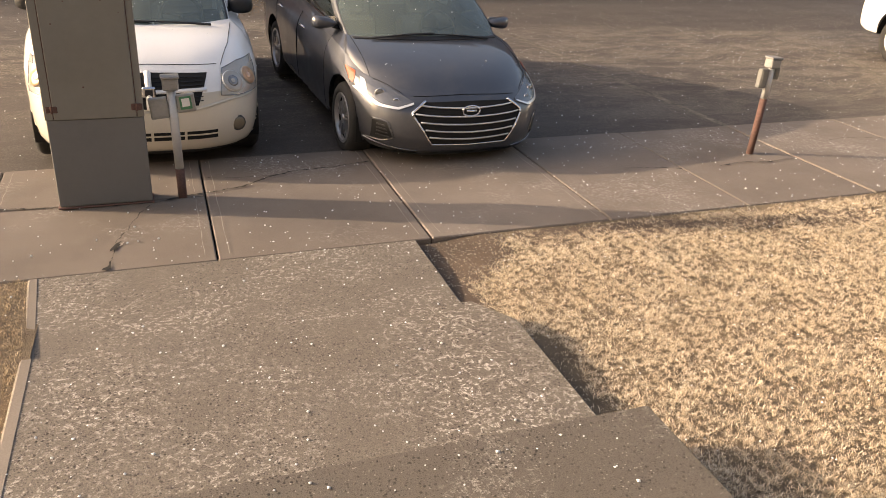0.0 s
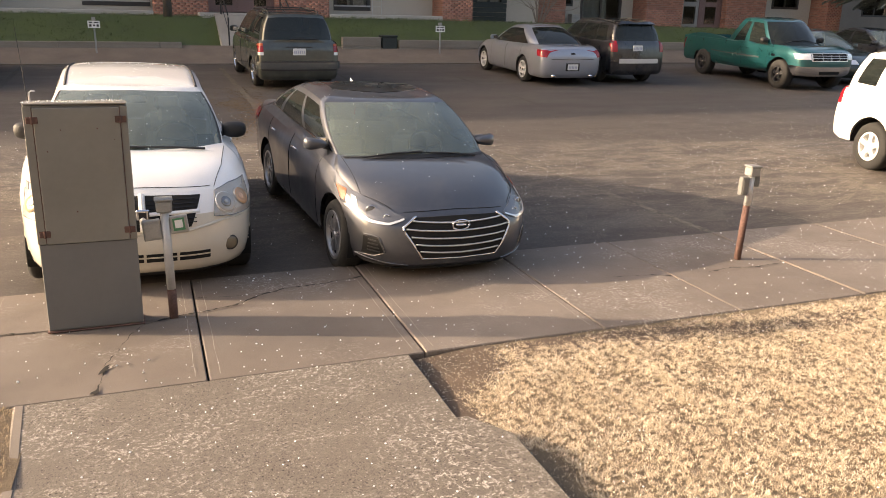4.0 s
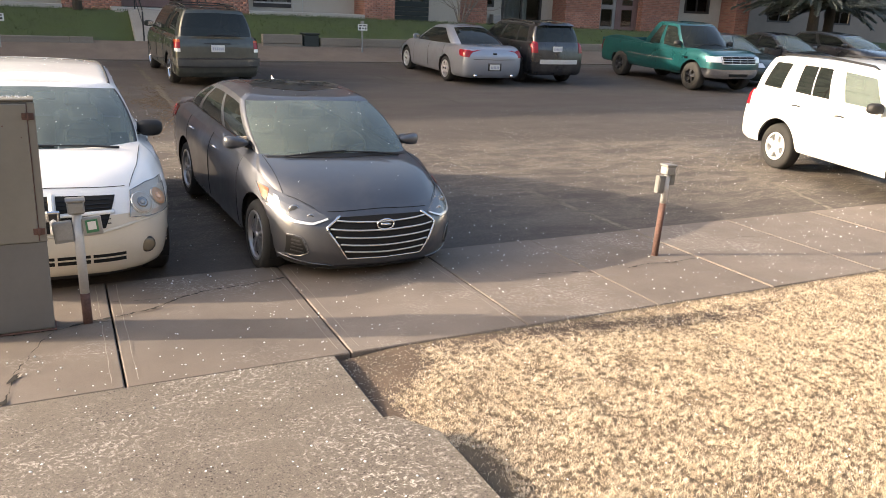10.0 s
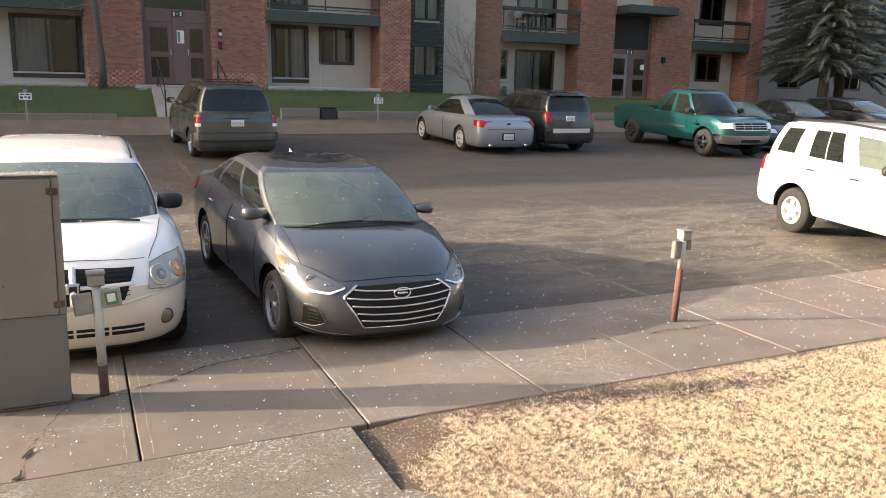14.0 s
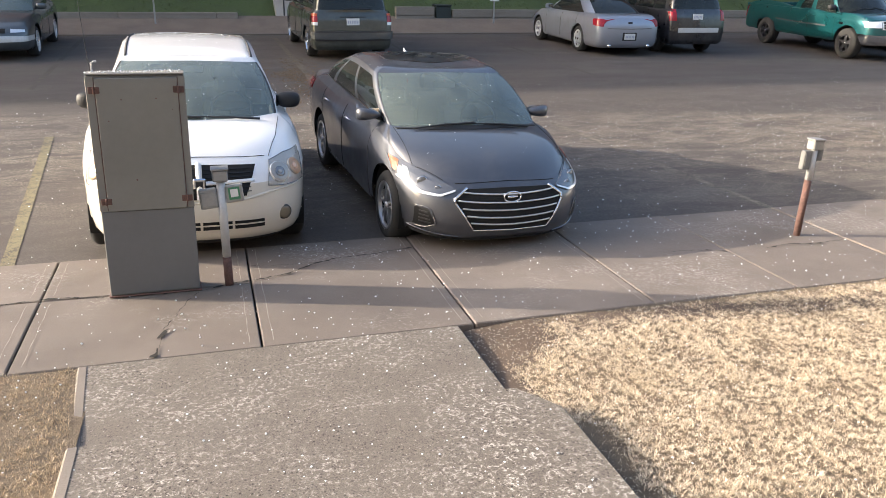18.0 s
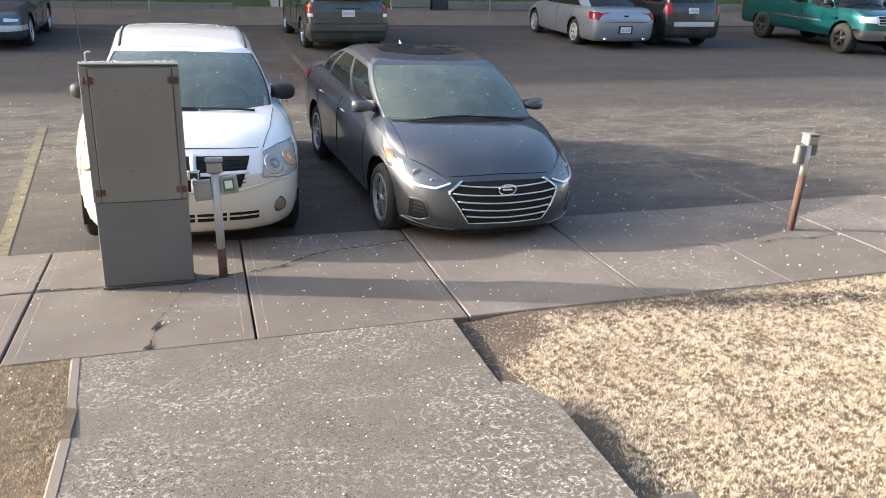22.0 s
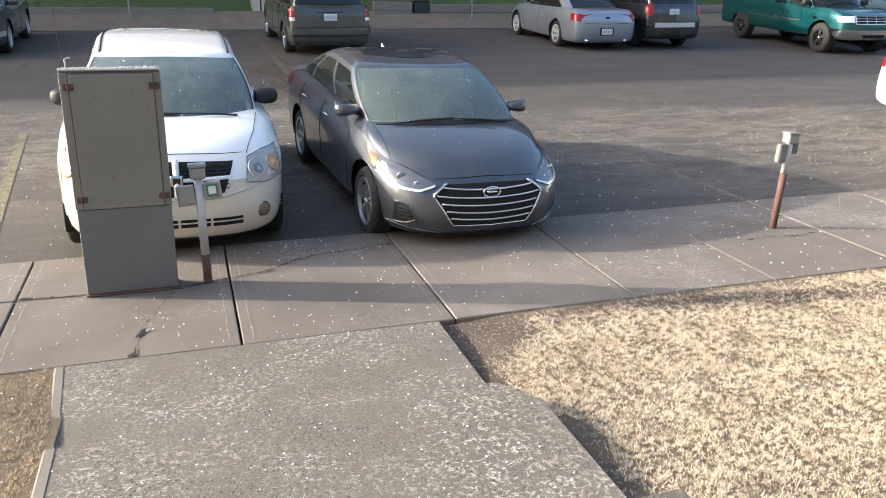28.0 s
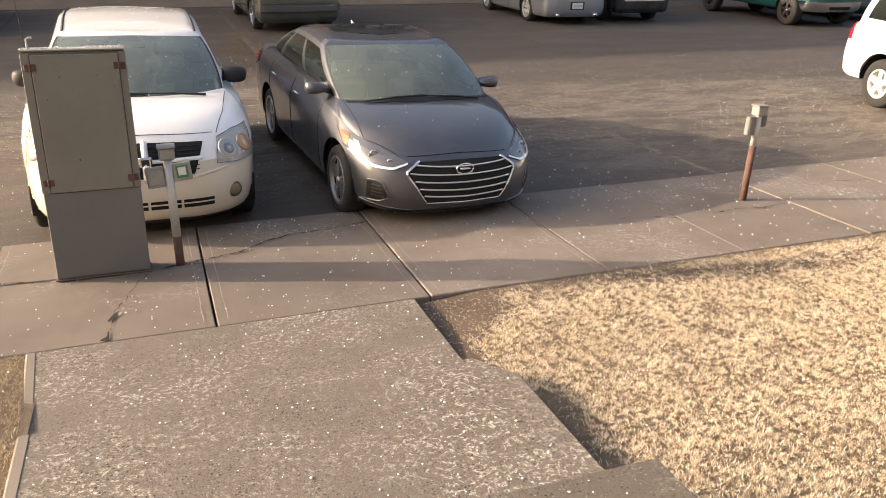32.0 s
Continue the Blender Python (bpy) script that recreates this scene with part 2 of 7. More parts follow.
def worn_paint(name, colour, left):
    """Road paint scuffed through to the tar; left: how much wear it takes to lose it."""
    m, n, l, b = tree_of(name)
    scuff = mix(n, l, 0.45, tex_noise(n, l, 9, 8, 0.78), tex_noise(n, l, 70, 4, 0.7))
    tar = ramp(n, l, tex_noise(n, l, 170, 4, 0.75), [(0.30, (0.024, 0.021, 0.019)), (0.52, (0.055, 0.048, 0.042)), (0.76, (0.12, 0.106, 0.093))])
    l.new(mix(n, l, ramp(n, l, scuff, [(left - 0.05, (0.05,) * 3), (left + 0.05, (0.85,) * 3)]), tar, colour), b.inputs["Base Color"])
    b.inputs["Roughness"].default_value = 0.85
    MATS[name] = m


def dry_grass(name, tone):
    m, n, l, b = tree_of(name)
    src = n.new("ShaderNodeNewGeometry").outputs["Random Per Island"]
    col = ramp(n, l, src, [(p, tuple(v * k for v, k in zip(c, tone))) for p, c in ((0.0, (0.25, 0.175, 0.11)), (0.25, (0.47, 0.365, 0.25)), (0.6, (0.74, 0.62, 0.46)), (0.85, (0.87, 0.765, 0.60)), (1.0, (0.92, 0.86, 0.73)))])
    col = mix(n, l, ramp(n, l, tex_noise(n, l, 3.0, 5, 0.6), [(0.35, (0.40,) * 3), (0.65, (0, 0, 0))]), col, (0.44 * tone[0], 0.335 * tone[1], 0.22 * tone[2]))
    l.new(col, b.inputs["Base Color"])
    b.inputs["Roughness"].default_value = 0.75
    MATS[name] = m


worn_paint("yellow_line", (0.20, 0.172, 0.095), 0.47), worn_paint("faint_line", (0.17, 0.148, 0.092), 0.55), worn_paint("pale_line", (0.25, 0.22, 0.175), 0.50), worn_paint("bay_line", (0.165, 0.138, 0.090), 0.515)
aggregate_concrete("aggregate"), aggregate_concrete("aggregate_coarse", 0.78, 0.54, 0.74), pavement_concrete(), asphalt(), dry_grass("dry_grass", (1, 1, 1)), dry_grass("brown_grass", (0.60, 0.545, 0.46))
varied("sidewalk_concrete", (0.15, 0.128, 0.108), (0.235, 0.205, 0.178), 1.3, 130, 0.8, relief=0.25, distance=0.002, per="object")
varied("old_kerb", (0.105, 0.084, 0.067), (0.17, 0.140, 0.113), 1.3, 130, 0.85, relief=0.3, distance=0.003)
varied("edge_concrete", (0.24, 0.21, 0.18), (0.34, 0.31, 0.27), 2.0, 120, 0.85)
varied("soil", (0.055, 0.037, 0.026), (0.130, 0.092, 0.066), 3.0, 70, 0.95, relief=0.8, distance=0.012)
varied("verge_soil", (0.115, 0.084, 0.063), (0.215, 0.165, 0.127), 1.6, 60, 0.95, relief=0.8, distance=0.015)
varied("thatch", (0.085, 0.060, 0.038), (0.19, 0.143, 0.095), 4.0, 90, 0.95, relief=0.9, distance=0.012)
varied("crack", (0.007, 0.006, 0.005), (0.018, 0.015, 0.012), 8.0, 90, 0.95)
varied("chipped", (0.30, 0.26, 0.21), (0.5, 0.45, 0.38), 20.0, 120, 0.9)
varied("brick", (0.200, 0.082, 0.060), (0.41, 0.195, 0.140), 1.2, 50, 0.85, per="object")
varied("brick_run", (0.200, 0.082, 0.060), (0.41, 0.195, 0.140), 1.2, 50, 0.85, per="island")
varied("mortar", (0.20, 0.165, 0.135), (0.29, 0.25, 0.21), 2.0, 60, 0.95)
varied("back_wall", (0.20, 0.195, 0.185), (0.28, 0.272, 0.26), 0.8, 90, 0.9, relief=0.4)
varied("stucco", (0.40, 0.35, 0.295), (0.50, 0.45, 0.39), 0.8, 90, 0.9, relief=0.4)
varied("green_siding", (0.018, 0.025, 0.023), (0.032, 0.042, 0.039), 1.0, 50, 0.7, per="object")
varied("beam_green", (0.030, 0.042, 0.038), (0.052, 0.066, 0.060), 1.0, 50, 0.65)
varied("dark_frame", (0.020, 0.017, 0.016), (0.038, 0.032, 0.030), 2.0, 60, 0.5)
varied("maroon_door", (0.12, 0.068, 0.064), (0.17, 0.10, 0.094), 2.0, 50, 0.55)
varied("door_grey", (0.16, 0.15, 0.15), (0.23, 0.22, 0.21), 2.0, 50, 0.5)
varied("patio_concrete", (0.33, 0.30, 0.27), (0.44, 0.41, 0.37), 1.5, 60, 0.85)
varied("timber", (0.15, 0.125, 0.10), (0.26, 0.225, 0.185), 2.0, 40, 0.9, stretch=(0.3, 4, 4))
varied("green_turf", (0.045, 0.062, 0.020), (0.085, 0.115, 0.035), 1.2, 60, 0.95, relief=0.9, distance=0.02)
varied("roofing", (0.05, 0.045, 0.04), (0.09, 0.08, 0.072), 2.0, 40, 0.9)
varied("curtain", (0.36, 0.345, 0.34), (0.52, 0.50, 0.49), 1.0, 30, 0.9, stretch=(9, 1, 0.3))
# near-black: the shade of unlit interiors is put into this colour
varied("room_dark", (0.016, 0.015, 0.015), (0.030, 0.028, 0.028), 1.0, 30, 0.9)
varied("cabinet_grey", (0.170, 0.165, 0.145), (0.216, 0.209, 0.187), 1.4, 18, 0.55, relief=0.1, grainy=0.08)
varied("cabinet_lower", (0.126, 0.128, 0.127), (0.160, 0.163, 0.161), 1.4, 18, 0.55, relief=0.1, grainy=0.08)
varied("rust", (0.062, 0.033, 0.027), (0.165, 0.090, 0.074), 9.0, 60, 0.9)
varied("galvanised", (0.42, 0.425, 0.42), (0.58, 0.585, 0.58), 7.0, 60, 0.45, metal=0.35, grainy=0.15)
varied("post_box", (0.25, 0.245, 0.225), (0.35, 0.34, 0.315), 7.0, 60, 0.55, grainy=0.15)
# darker copy of post_box: the right post's shade is put into this colour
varied("dull_box", (0.13, 0.13, 0.125), (0.19, 0.19, 0.18), 7.0, 60, 0.55, grainy=0.15)
varied("outlet_grey", (0.22, 0.22, 0.21), (0.33, 0.33, 0.32), 7.0, 60, 0.5, metal=0.3)
varied("bark", (0.05, 0.04, 0.033), (0.12, 0.10, 0.085), 5.0, 40, 0.95, relief=0.9, distance=0.02, stretch=(3, 3, 0.4))
varied("spruce_needle", (0.120, 0.145, 0.130), (0.235, 0.265, 0.250), 1.0, 30, 0.8, per="island")
varied("litter", (0.085, 0.058, 0.036), (0.27, 0.195, 0.120), 8.0, 60, 0.95, per="island")
varied("grit", (0.20, 0.175, 0.145), (0.38, 0.345, 0.30), 8.0, 60, 0.95, per="island")
varied("pit_stone", (0.05, 0.042, 0.036), (0.20, 0.175, 0.15), 30.0, 60, 0.9, per="island")
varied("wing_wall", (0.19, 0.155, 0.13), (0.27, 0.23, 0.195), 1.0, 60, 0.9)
varied("turf_blade", (0.045, 0.068, 0.018), (0.10, 0.135, 0.042), 2.0, 60, 0.8, per="island")
varied("twig", (0.14, 0.11, 0.09), (0.24, 0.20, 0.17), 5.0, 40, 0.9)
plain("hail", (0.82, 0.84, 0.86), 0.3)
plain("sign_white", (0.72, 0.72, 0.70), 0.5)
plain("ink", (0.02, 0.02, 0.022), 0.6)
plain("tag_green", (0.05, 0.20, 0.10), 0.5)
plain("black_iron", (0.018, 0.018, 0.02), 0.5, 0.4)
glass("window_glass", (0.75, 0.78, 0.78))
car_paint("paint_graphite", (0.047, 0.051, 0.063), 0.2, 0.33)
car_paint("paint_white", (0.80, 0.79, 0.77), 0.0, 0.35, 0.05)
car_paint("paint_cream", (0.62, 0.575, 0.49), 0.0, 0.4, 0.12)
car_paint("paint_white_clean", (0.80, 0.80, 0.79), 0.0, 0.3, 0.04)
car_paint("paint_silver", (0.27, 0.295, 0.345), 0.6, 0.33)
car_paint("paint_black", (0.012, 0.013, 0.017), 0.3, 0.25)
car_paint("paint_teal", (0.002, 0.070, 0.078), 0.5, 0.27, 0.0)
car_paint("paint_olive", (0.036, 0.042, 0.035), 0.35, 0.35)
car_paint("paint_slate", (0.07, 0.08, 0.085), 0.6, 0.38)
car_paint("paint_darkgreen", (0.018, 0.032, 0.028), 0.5, 0.35)
plain("trim_black", (0.014, 0.014, 0.015), 0.6)
plain("gap_black", (0.006, 0.006, 0.006), 0.9)
plain("lamp_grey", (0.22, 0.225, 0.235), 0.15, 0.6)
plain("lamp_dark", (0.035, 0.035, 0.038), 0.25, 0.4)
plain("tyre_rubber", (0.022, 0.021, 0.020), 0.85)
plain("chrome", (0.72, 0.73, 0.74), 0.12, 1.0)
plain("alloy", (0.60, 0.61, 0.62), 0.35, 0.55)
plain("alloy_satin", (0.42, 0.42, 0.43), 0.32, 0.75)
plain("alloy_bright", (0.72, 0.72, 0.72), 0.28, 0.65)
plain("lamp_mid", (0.17, 0.175, 0.185), 0.22, 0.6)
plain("lamp_fog", (0.20, 0.17, 0.125), 0.25, 0.3)
plain("lamp_haze", (0.40, 0.375, 0.34), 0.25, 0.25)
plain("lamp_bowl_grey", (0.36, 0.34, 0.31), 0.3, 0.3)
plain("lamp_dull_amber", (0.46, 0.27, 0.16), 0.3, 0.2)
plain("alloy_dark", (0.06, 0.06, 0.065), 0.4, 0.7)
plain("steel_white", (0.62, 0.62, 0.61), 0.4)
plain("lamp_red", (0.28, 0.010, 0.018), 0.18)
plain("lamp_amber", (0.46, 0.062, 0.008), 0.35)
plain("lamp_peach", (0.70, 0.42, 0.28), 0.2, 0.2)
plain("lamp_silver", (0.72, 0.73, 0.74), 0.28, 0.45)
plain("seat_cloth", (0.10, 0.10, 0.10), 0.9)
plain("dash_plastic", (0.045, 0.045, 0.047), 0.7)
plain("plate_white", (0.66, 0.66, 0.64), 0.5)
plain("plate_blue", (0.36, 0.38, 0.46), 0.5)
glass("car_glass", (0.52, 0.64, 0.60), 0.02, 0.30, 1.62, (0.32, 0.395, 0.370))
glass("side_glass", (0.10, 0.115, 0.115), 0.02, 0.03, 1.42)
glass("tint_glass", (0.045, 0.05, 0.05), 0.02, 0.04, 1.45)
glass("lens", (0.93, 0.93, 0.92))

# ---- mesh helpers ----
def part(name, bm, mats, parent=None, label="", smooth=False):
    """Links a bmesh as one mesh object under a thing or a part. mats: a material's name, or several."""
    data = bpy.data.meshes.new(name)
    bm.normal_update()
    bm.to_mesh(data)
    bm.free()
    for m in (mats,) if isinstance(mats, str) else mats:
        data.materials.append(MATS[m])
    if smooth:
        data.polygons.foreach_set("use_smooth", [True] * len(data.polygons))
    return put_mesh(name, data, parent, label)


def put_mesh(name, data, parent=None, label="", m=None):
    ob = new(name, data)
    if parent is not None:
        ob.parent = parent
    if m is not None:
        ob.matrix_basis = m
    if label:
        tagged(ob, label)
    return ob


def add_box(bm, x0, x1, y0, y1, z0, z1, bevel=0.0, m=None, index=0):
    """A box between the given planes with softened edges."""
    v = [bm.verts.new((x, y, z)) for x in (x0, x1) for y in (y0, y1) for z in (z0, z1)]
    f = [bm.faces.new([v[i] for i in q]) for q in ((0, 1, 3, 2), (4, 6, 7, 5), (0, 4, 5, 1), (2, 3, 7, 6), (0, 2, 6, 4), (1, 5, 7, 3))]
    for face in f:
        face.material_index = index
    if bevel:
        r = bmesh.ops.bevel(bm, geom=list({e for face in f for e in face.edges}), offset=bevel, segments=1, affect="EDGES", profile=0.5)
        v = list({w for face in r["faces"] for w in face.verts} | {w for w in v if w.is_valid})
    if m is not None:
        bmesh.ops.transform(bm, matrix=m, verts=[w for w in v if w.is_valid])
    return v


def box(name, x0, x1, y0, y1, z0, z1, mat, parent=None, label="", bevel=0.004):
    bm = bmesh.new()
    add_box(bm, x0, x1, y0, y1, z0, z1, bevel)
    return part(name, bm, mat, parent, label)


def tube(bm, points, radii, sides=10, index=0, caps=True):
    """A round bar along points with a radius at each."""
    points = [Vector(p) for p in points]
    rings = []
    for i, p in enumerate(points):
        d = (points[min(i + 1, len(points) - 1)] - points[max(i - 1, 0)]).normalized()
        a = d.orthogonal().normalized()
        if abs(d.z) < 0.9:
            a = d.cross(Vector((0, 0, 1))).normalized()
        else:
            a = d.cross(Vector((0, 1, 0))).normalized()
        c = d.cross(a)
        r = radii[i] if isinstance(radii, (list, tuple)) else radii
        rings.append([bm.verts.new(p + a * r * math.cos(2 * math.pi * k / sides) + c * r * math.sin(2 * math.pi * k / sides)) for k in range(sides)])
    for r0, r1 in zip(rings, rings[1:]):
        for k in range(sides):
            bm.faces.new((r0[k], r0[(k + 1) % sides], r1[(k + 1) % sides], r1[k])).material_index = index
    if caps:
        bm.faces.new(rings[0][::-1]).material_index = index
        bm.faces.new(rings[-1]).material_index = index


def grid_mesh(name, xs, ys, height, mat, parent=None, label=""):
    """A sheet over xs and ys with z = height(x, y)."""
    vs = [(x, y, height(x, y)) for y in ys for x in xs]
    n = len(xs)
    fs = [(j * n + i, j * n + i + 1, (j + 1) * n + i + 1, (j + 1) * n + i) for j in range(len(ys) - 1) for i in range(n - 1)]
    data = bpy.data.meshes.new(name)
    data.from_pydata(vs, [], fs)
    data.materials.append(MATS[mat])
    data.polygons.foreach_set("use_smooth", [True] * len(fs))
    return put_mesh(name, data, parent, label)


def ribbon(name, points, widths, z, mat, parent=None, label=""):
    """A thin jagged strip along points, for cracks and worn paint."""
    vs, fs = [], []
    pts = [Vector((p[0], p[1], 0)) for p in points]
    for i, p in enumerate(pts):
        d = (pts[min(i + 1, len(pts) - 1)] - pts[max(i - 1, 0)]).normalized()
        side = Vector((-d.y, d.x, 0))
        w = widths[i] / 2
        zz = z(p.x, p.y) if callable(z) else z
        vs += [p + side * w + Vector((0, 0, zz)), p - side * w + Vector((0, 0, zz))]
    for i in range(len(pts) - 1):
        fs.append((2 * i, 2 * i + 1, 2 * i + 3, 2 * i + 2))
    data = bpy.data.meshes.new(name)
    data.from_pydata(vs, [], fs)
    data.materials.append(MATS[mat])
    return put_mesh(name, data, parent, label)


def thing(name, x, y, z, rz=0.0, label="", category="", group="", kind=""):
    e = new(name)
    e.empty_display_size = 0.2
    e.matrix_basis = pose(x, y, z, 0, 0, rz)
    return tagged(e, label, category, group, kind)


def spans(a, b, n):
    return [a + (b - a) * i / n for i in range(n + 1)]


# ---- the lie of the land: yard, pavement, sloping car park, bank up to the flats ----
KERB_Y, WALK_Y, LOT_END = 6.60, 4.61, 24.6
FAR = 1.17  # the far side is fitted to the camera's view, then scaled about the camera's eye
EYE_SCALE = Matrix.Translation((0, 0, 2.2)) @ Matrix.Scale(FAR, 4) @ Matrix.Translation((0, 0, -2.2))


def scale_from_eye(ob):
    ob.matrix_basis = EYE_SCALE @ ob.matrix_basis
    return ob


def lot_z(x, y):
    return -0.10 + 0.0375 * (min(y, 25.0) - KERB_Y)


def lawn_z(x, y):
    rise = 0.036 * max(0.0, WALK_Y - y) - 0.065 * math.exp(-(((x - 1.4) / 0.42) ** 2) - ((y - 4.2) / 0.65) ** 2)
    return rise - 0.012 + 0.009 * noise.noise((x * 0.9, y * 0.9, 0.0)) * min(1.0, (WALK_Y - y) * 0.7 + 0.15)


def bank_z(x, y):
    top = 1.93 - 0.011 * max(0.0, x - 8.0) * min(1.0, (y - 20) / 4)
    k = min(1.0, max(0.0, (y - 22.4) / 2.4))
    low = 1.25 if x < 10 else max(0.85, 1.25 - 0.06 * (x - 10))
    if 1.0 < x < 5.2:
        low = 0.97
    k = k * k * (3 - 2 * k)
    return low + (top - low) * k


def far_bank_z(x, y):
    return 2.2 + (bank_z(x / FAR, y / FAR) - 2.2) * FAR


def land_z(x, y):
    if y < WALK_Y:
        return lawn_z(x, max(y, -4.2)) - 0.05
    if y < KERB_Y:
        return -0.16
    if y < 26.5:
        return lot_z(x, y) - 0.06
    return far_bank_z(x, y) - 0.08


ground = grid_mesh("ground", [-900, -300, -100, -40] + spans(-20, 45, 65) + [70, 120, 300, 900], [-900, -200, -60, -20, -6] + spans(-2, 30, 96) + [36, 50, 100, 300, 900], land_z, "soil")
tagged(ground, "bare brown soil under the yard, car park and banks", "ground", kind="structure")
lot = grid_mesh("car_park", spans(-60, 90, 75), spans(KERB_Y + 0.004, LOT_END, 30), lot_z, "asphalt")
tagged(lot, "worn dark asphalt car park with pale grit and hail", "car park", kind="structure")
lawn = grid_mesh("lawn", spans(1.505, 24.0, 150), spans(-4.28, WALK_Y - 0.005, 60), lawn_z, "thatch")
tagged(lawn, "short dry straw-coloured winter lawn beside the steps", "lawn", kind="structure")
lawn_left = grid_mesh("lawn", spans(-18.0, -0.75, 91), spans(-4.28, WALK_Y - 0.005, 60), lambda x, y: lawn_z(x, y) - 0.10 * max(0.0, x + 0.85 - 0.085 * min(1.17, WALK_Y - y)), "thatch")
tagged(lawn_left, "thin dry lawn with bare soil beside the path", "lawn", kind="structure")
bank = grid_mesh("bank", spans(-40, 60, 100), spans(26.27, 31.0, 16), far_bank_z, "green_turf")
tagged(bank, "green turf bank below the brick flats", "bank", kind="structure")
gravel = grid_mesh("verge", spans(-40, 60, 50), spans(LOT_END, 26.26, 4), lambda x, y: lot_z(x, LOT_END) + 0.04 + 0.255 * (y - LOT_END), "verge_soil")
tagged(gravel, "strip of gravelly soil behind the far kerb", "verge", kind="structure")
far_kerb = box("far_kerb", -40, 60, LOT_END - 0.12, LOT_END + 0.03, 0.40, 0.615, "old_kerb", bevel=0.015)
tagged(far_kerb, "low worn concrete kerb along the far parking row", "kerb", kind="structure")

# pavement: panels with open joints and a chamfered kerb edge
pavement = thing("pavement", 0, 0, 0, label="brown-grey concrete pavement panels with cracks and open joints", category="pavement", kind="structure")
JOINTS = [-22.3, -20.9, -19.5, -18.1, -16.7, -15.3, -13.9, -12.5, -11.1, -9.7, -8.3, -6.9, -5.5, -4.1, -2.66, -1.25, 0.21, 1.62, 3.01, 4.25, 5.54, 6.95, 8.35, 9.75, 11.15, 12.55, 13.95, 15.35, 16.75, 18.15, 19.55, 20.95, 22.35]
for x0, x1 in zip(JOINTS, JOINTS[1:]):
    rows = ((WALK_Y, 5.735), (5.745, KERB_Y)) if x1 < 0.3 else ((WALK_Y, KERB_Y),)
    for y0, y1 in rows:
        bm = bmesh.new()
        add_box(bm, x0 + 0.006, x1 - 0.006, y0, y1, -0.14, 0.0, 0.008)
        p = part("panel", bm, "pavement", pavement)
        p.location.z = random.uniform(-0.006, -0.001) - (0.12 if x0 > 9.7 else 0.0)  # lowered so the wagon, placed to fit the camera's view, stands on them
        if -3.0 < x0 < 2.9:  # smooth margins left by the edging tool
            for x in (x0 + 0.075, x1 - 0.075):
                ribbon("margin_line", [(x + 0.003 * math.sin(k * 1.7 + x), y0 + 0.07 + (y1 - y0 - 0.14) * k / 12) for k in range(13)], [0.004 + 0.003 * math.sin(k * 2.3 + x0) for k in range(13)], 0.0022, "edge_concrete", pavement)

def path_edge(y):
    """The path's outer side, which draws in toward the door."""
    return -0.865 + 0.085 * min(1.17, max(0.0, WALK_Y - y))


def skew(bm, x0):
    for v in bm.verts:
        if v.co.x < x0 + 0.2:
            v.co.x += path_edge(v.co.y) + 0.865


# entrance steps: three broad slabs, each a step up toward the door behind the camera
walkway = thing("entrance_steps", 0, 0, 0, label="broad exposed-aggregate concrete steps with pale worn edges", category="steps", kind="structure")
# unseen wall added behind the camera for reflections and bounced light
bounce_wall = box("bounce_wall", -16, 30, -4.6, -4.3, -0.5, 7.5, "back_wall", label="unseen plain grey wall added behind the steps for bounced light", bevel=0.01)
tagged(bounce_wall, category="wall", kind="structure")
for x0, x1, y0, y1, z in ((-0.865, 1.50, 3.30, WALK_Y - 0.01, 0.004), (-0.75, 1.62, 2.12, 3.46, 0.15), (-0.74, 1.74, -4.28, 2.20, 0.30)):
    bm = bmesh.new()
    add_box(bm, x0, x1, y0, y1, z - 0.30, z, 0.012)
    if z < 0.1:
        skew(bm, x0)
    if 0.1 < z < 0.2:  # the worn outer corner of the middle step
        cut = bmesh.ops.bisect_plane(bm, geom=bm.verts[:] + bm.edges[:] + bm.faces[:], plane_co=(1.60, 3.22, 0), plane_no=Vector((0.27, 0.18, 0)).normalized(), clear_outer=True)
        bmesh.ops.holes_fill(bm, edges=[g for g in cut["geom_cut"] if isinstance(g, bmesh.types.BMEdge)])
    # top step darker than the others, with less crust
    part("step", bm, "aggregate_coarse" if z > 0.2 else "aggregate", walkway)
    bm = bmesh.new()
    add_box(bm, x0 + 0.012, x0 + 0.055, y0 + 0.1, y1 - 0.012, z - 0.01, z + 0.003, 0.001)
    if z < 0.1:
        skew(bm, x0)
    part("edge_band", bm, "sidewalk_concrete", walkway, "smooth trowelled concrete margin")

# ---- brick flats across the car park ----
def wall(name, x0, x1, z0, z1, y, holes, mat, parent, thick=0.24, label=""):
    """A wall facing -y at y, with holes (x0, x1, z0, z1) right through it."""
    xs = sorted({x0, x1, *(min(max(v, x0), x1) for h in holes for v in h[:2])})
    zs = sorted({z0, z1, *(min(max(v, z0), z1) for h in holes for v in h[2:])})
    bm = bmesh.new()
    for a, b in zip(xs, xs[1:]):
        run = None
        for c, d in zip(zs, zs[1:]):
            open_ = any(h[0] < (a + b) / 2 < h[1] and h[2] < (c + d) / 2 < h[3] for h in holes)
            if open_ or b - a < 1e-6:
                if run:
                    add_box(bm, a, b, y, y + thick, *run)
                run = None
            else:
                run = (run[0], d) if run else (c, d)
        if run:
            add_box(bm, a, b, y, y + thick, *run)
    return part(name, bm, mat, parent, label)


BRICK_L, BRICK_H, JOINT = 0.180, 0.058, 0.009
BRICKS = []


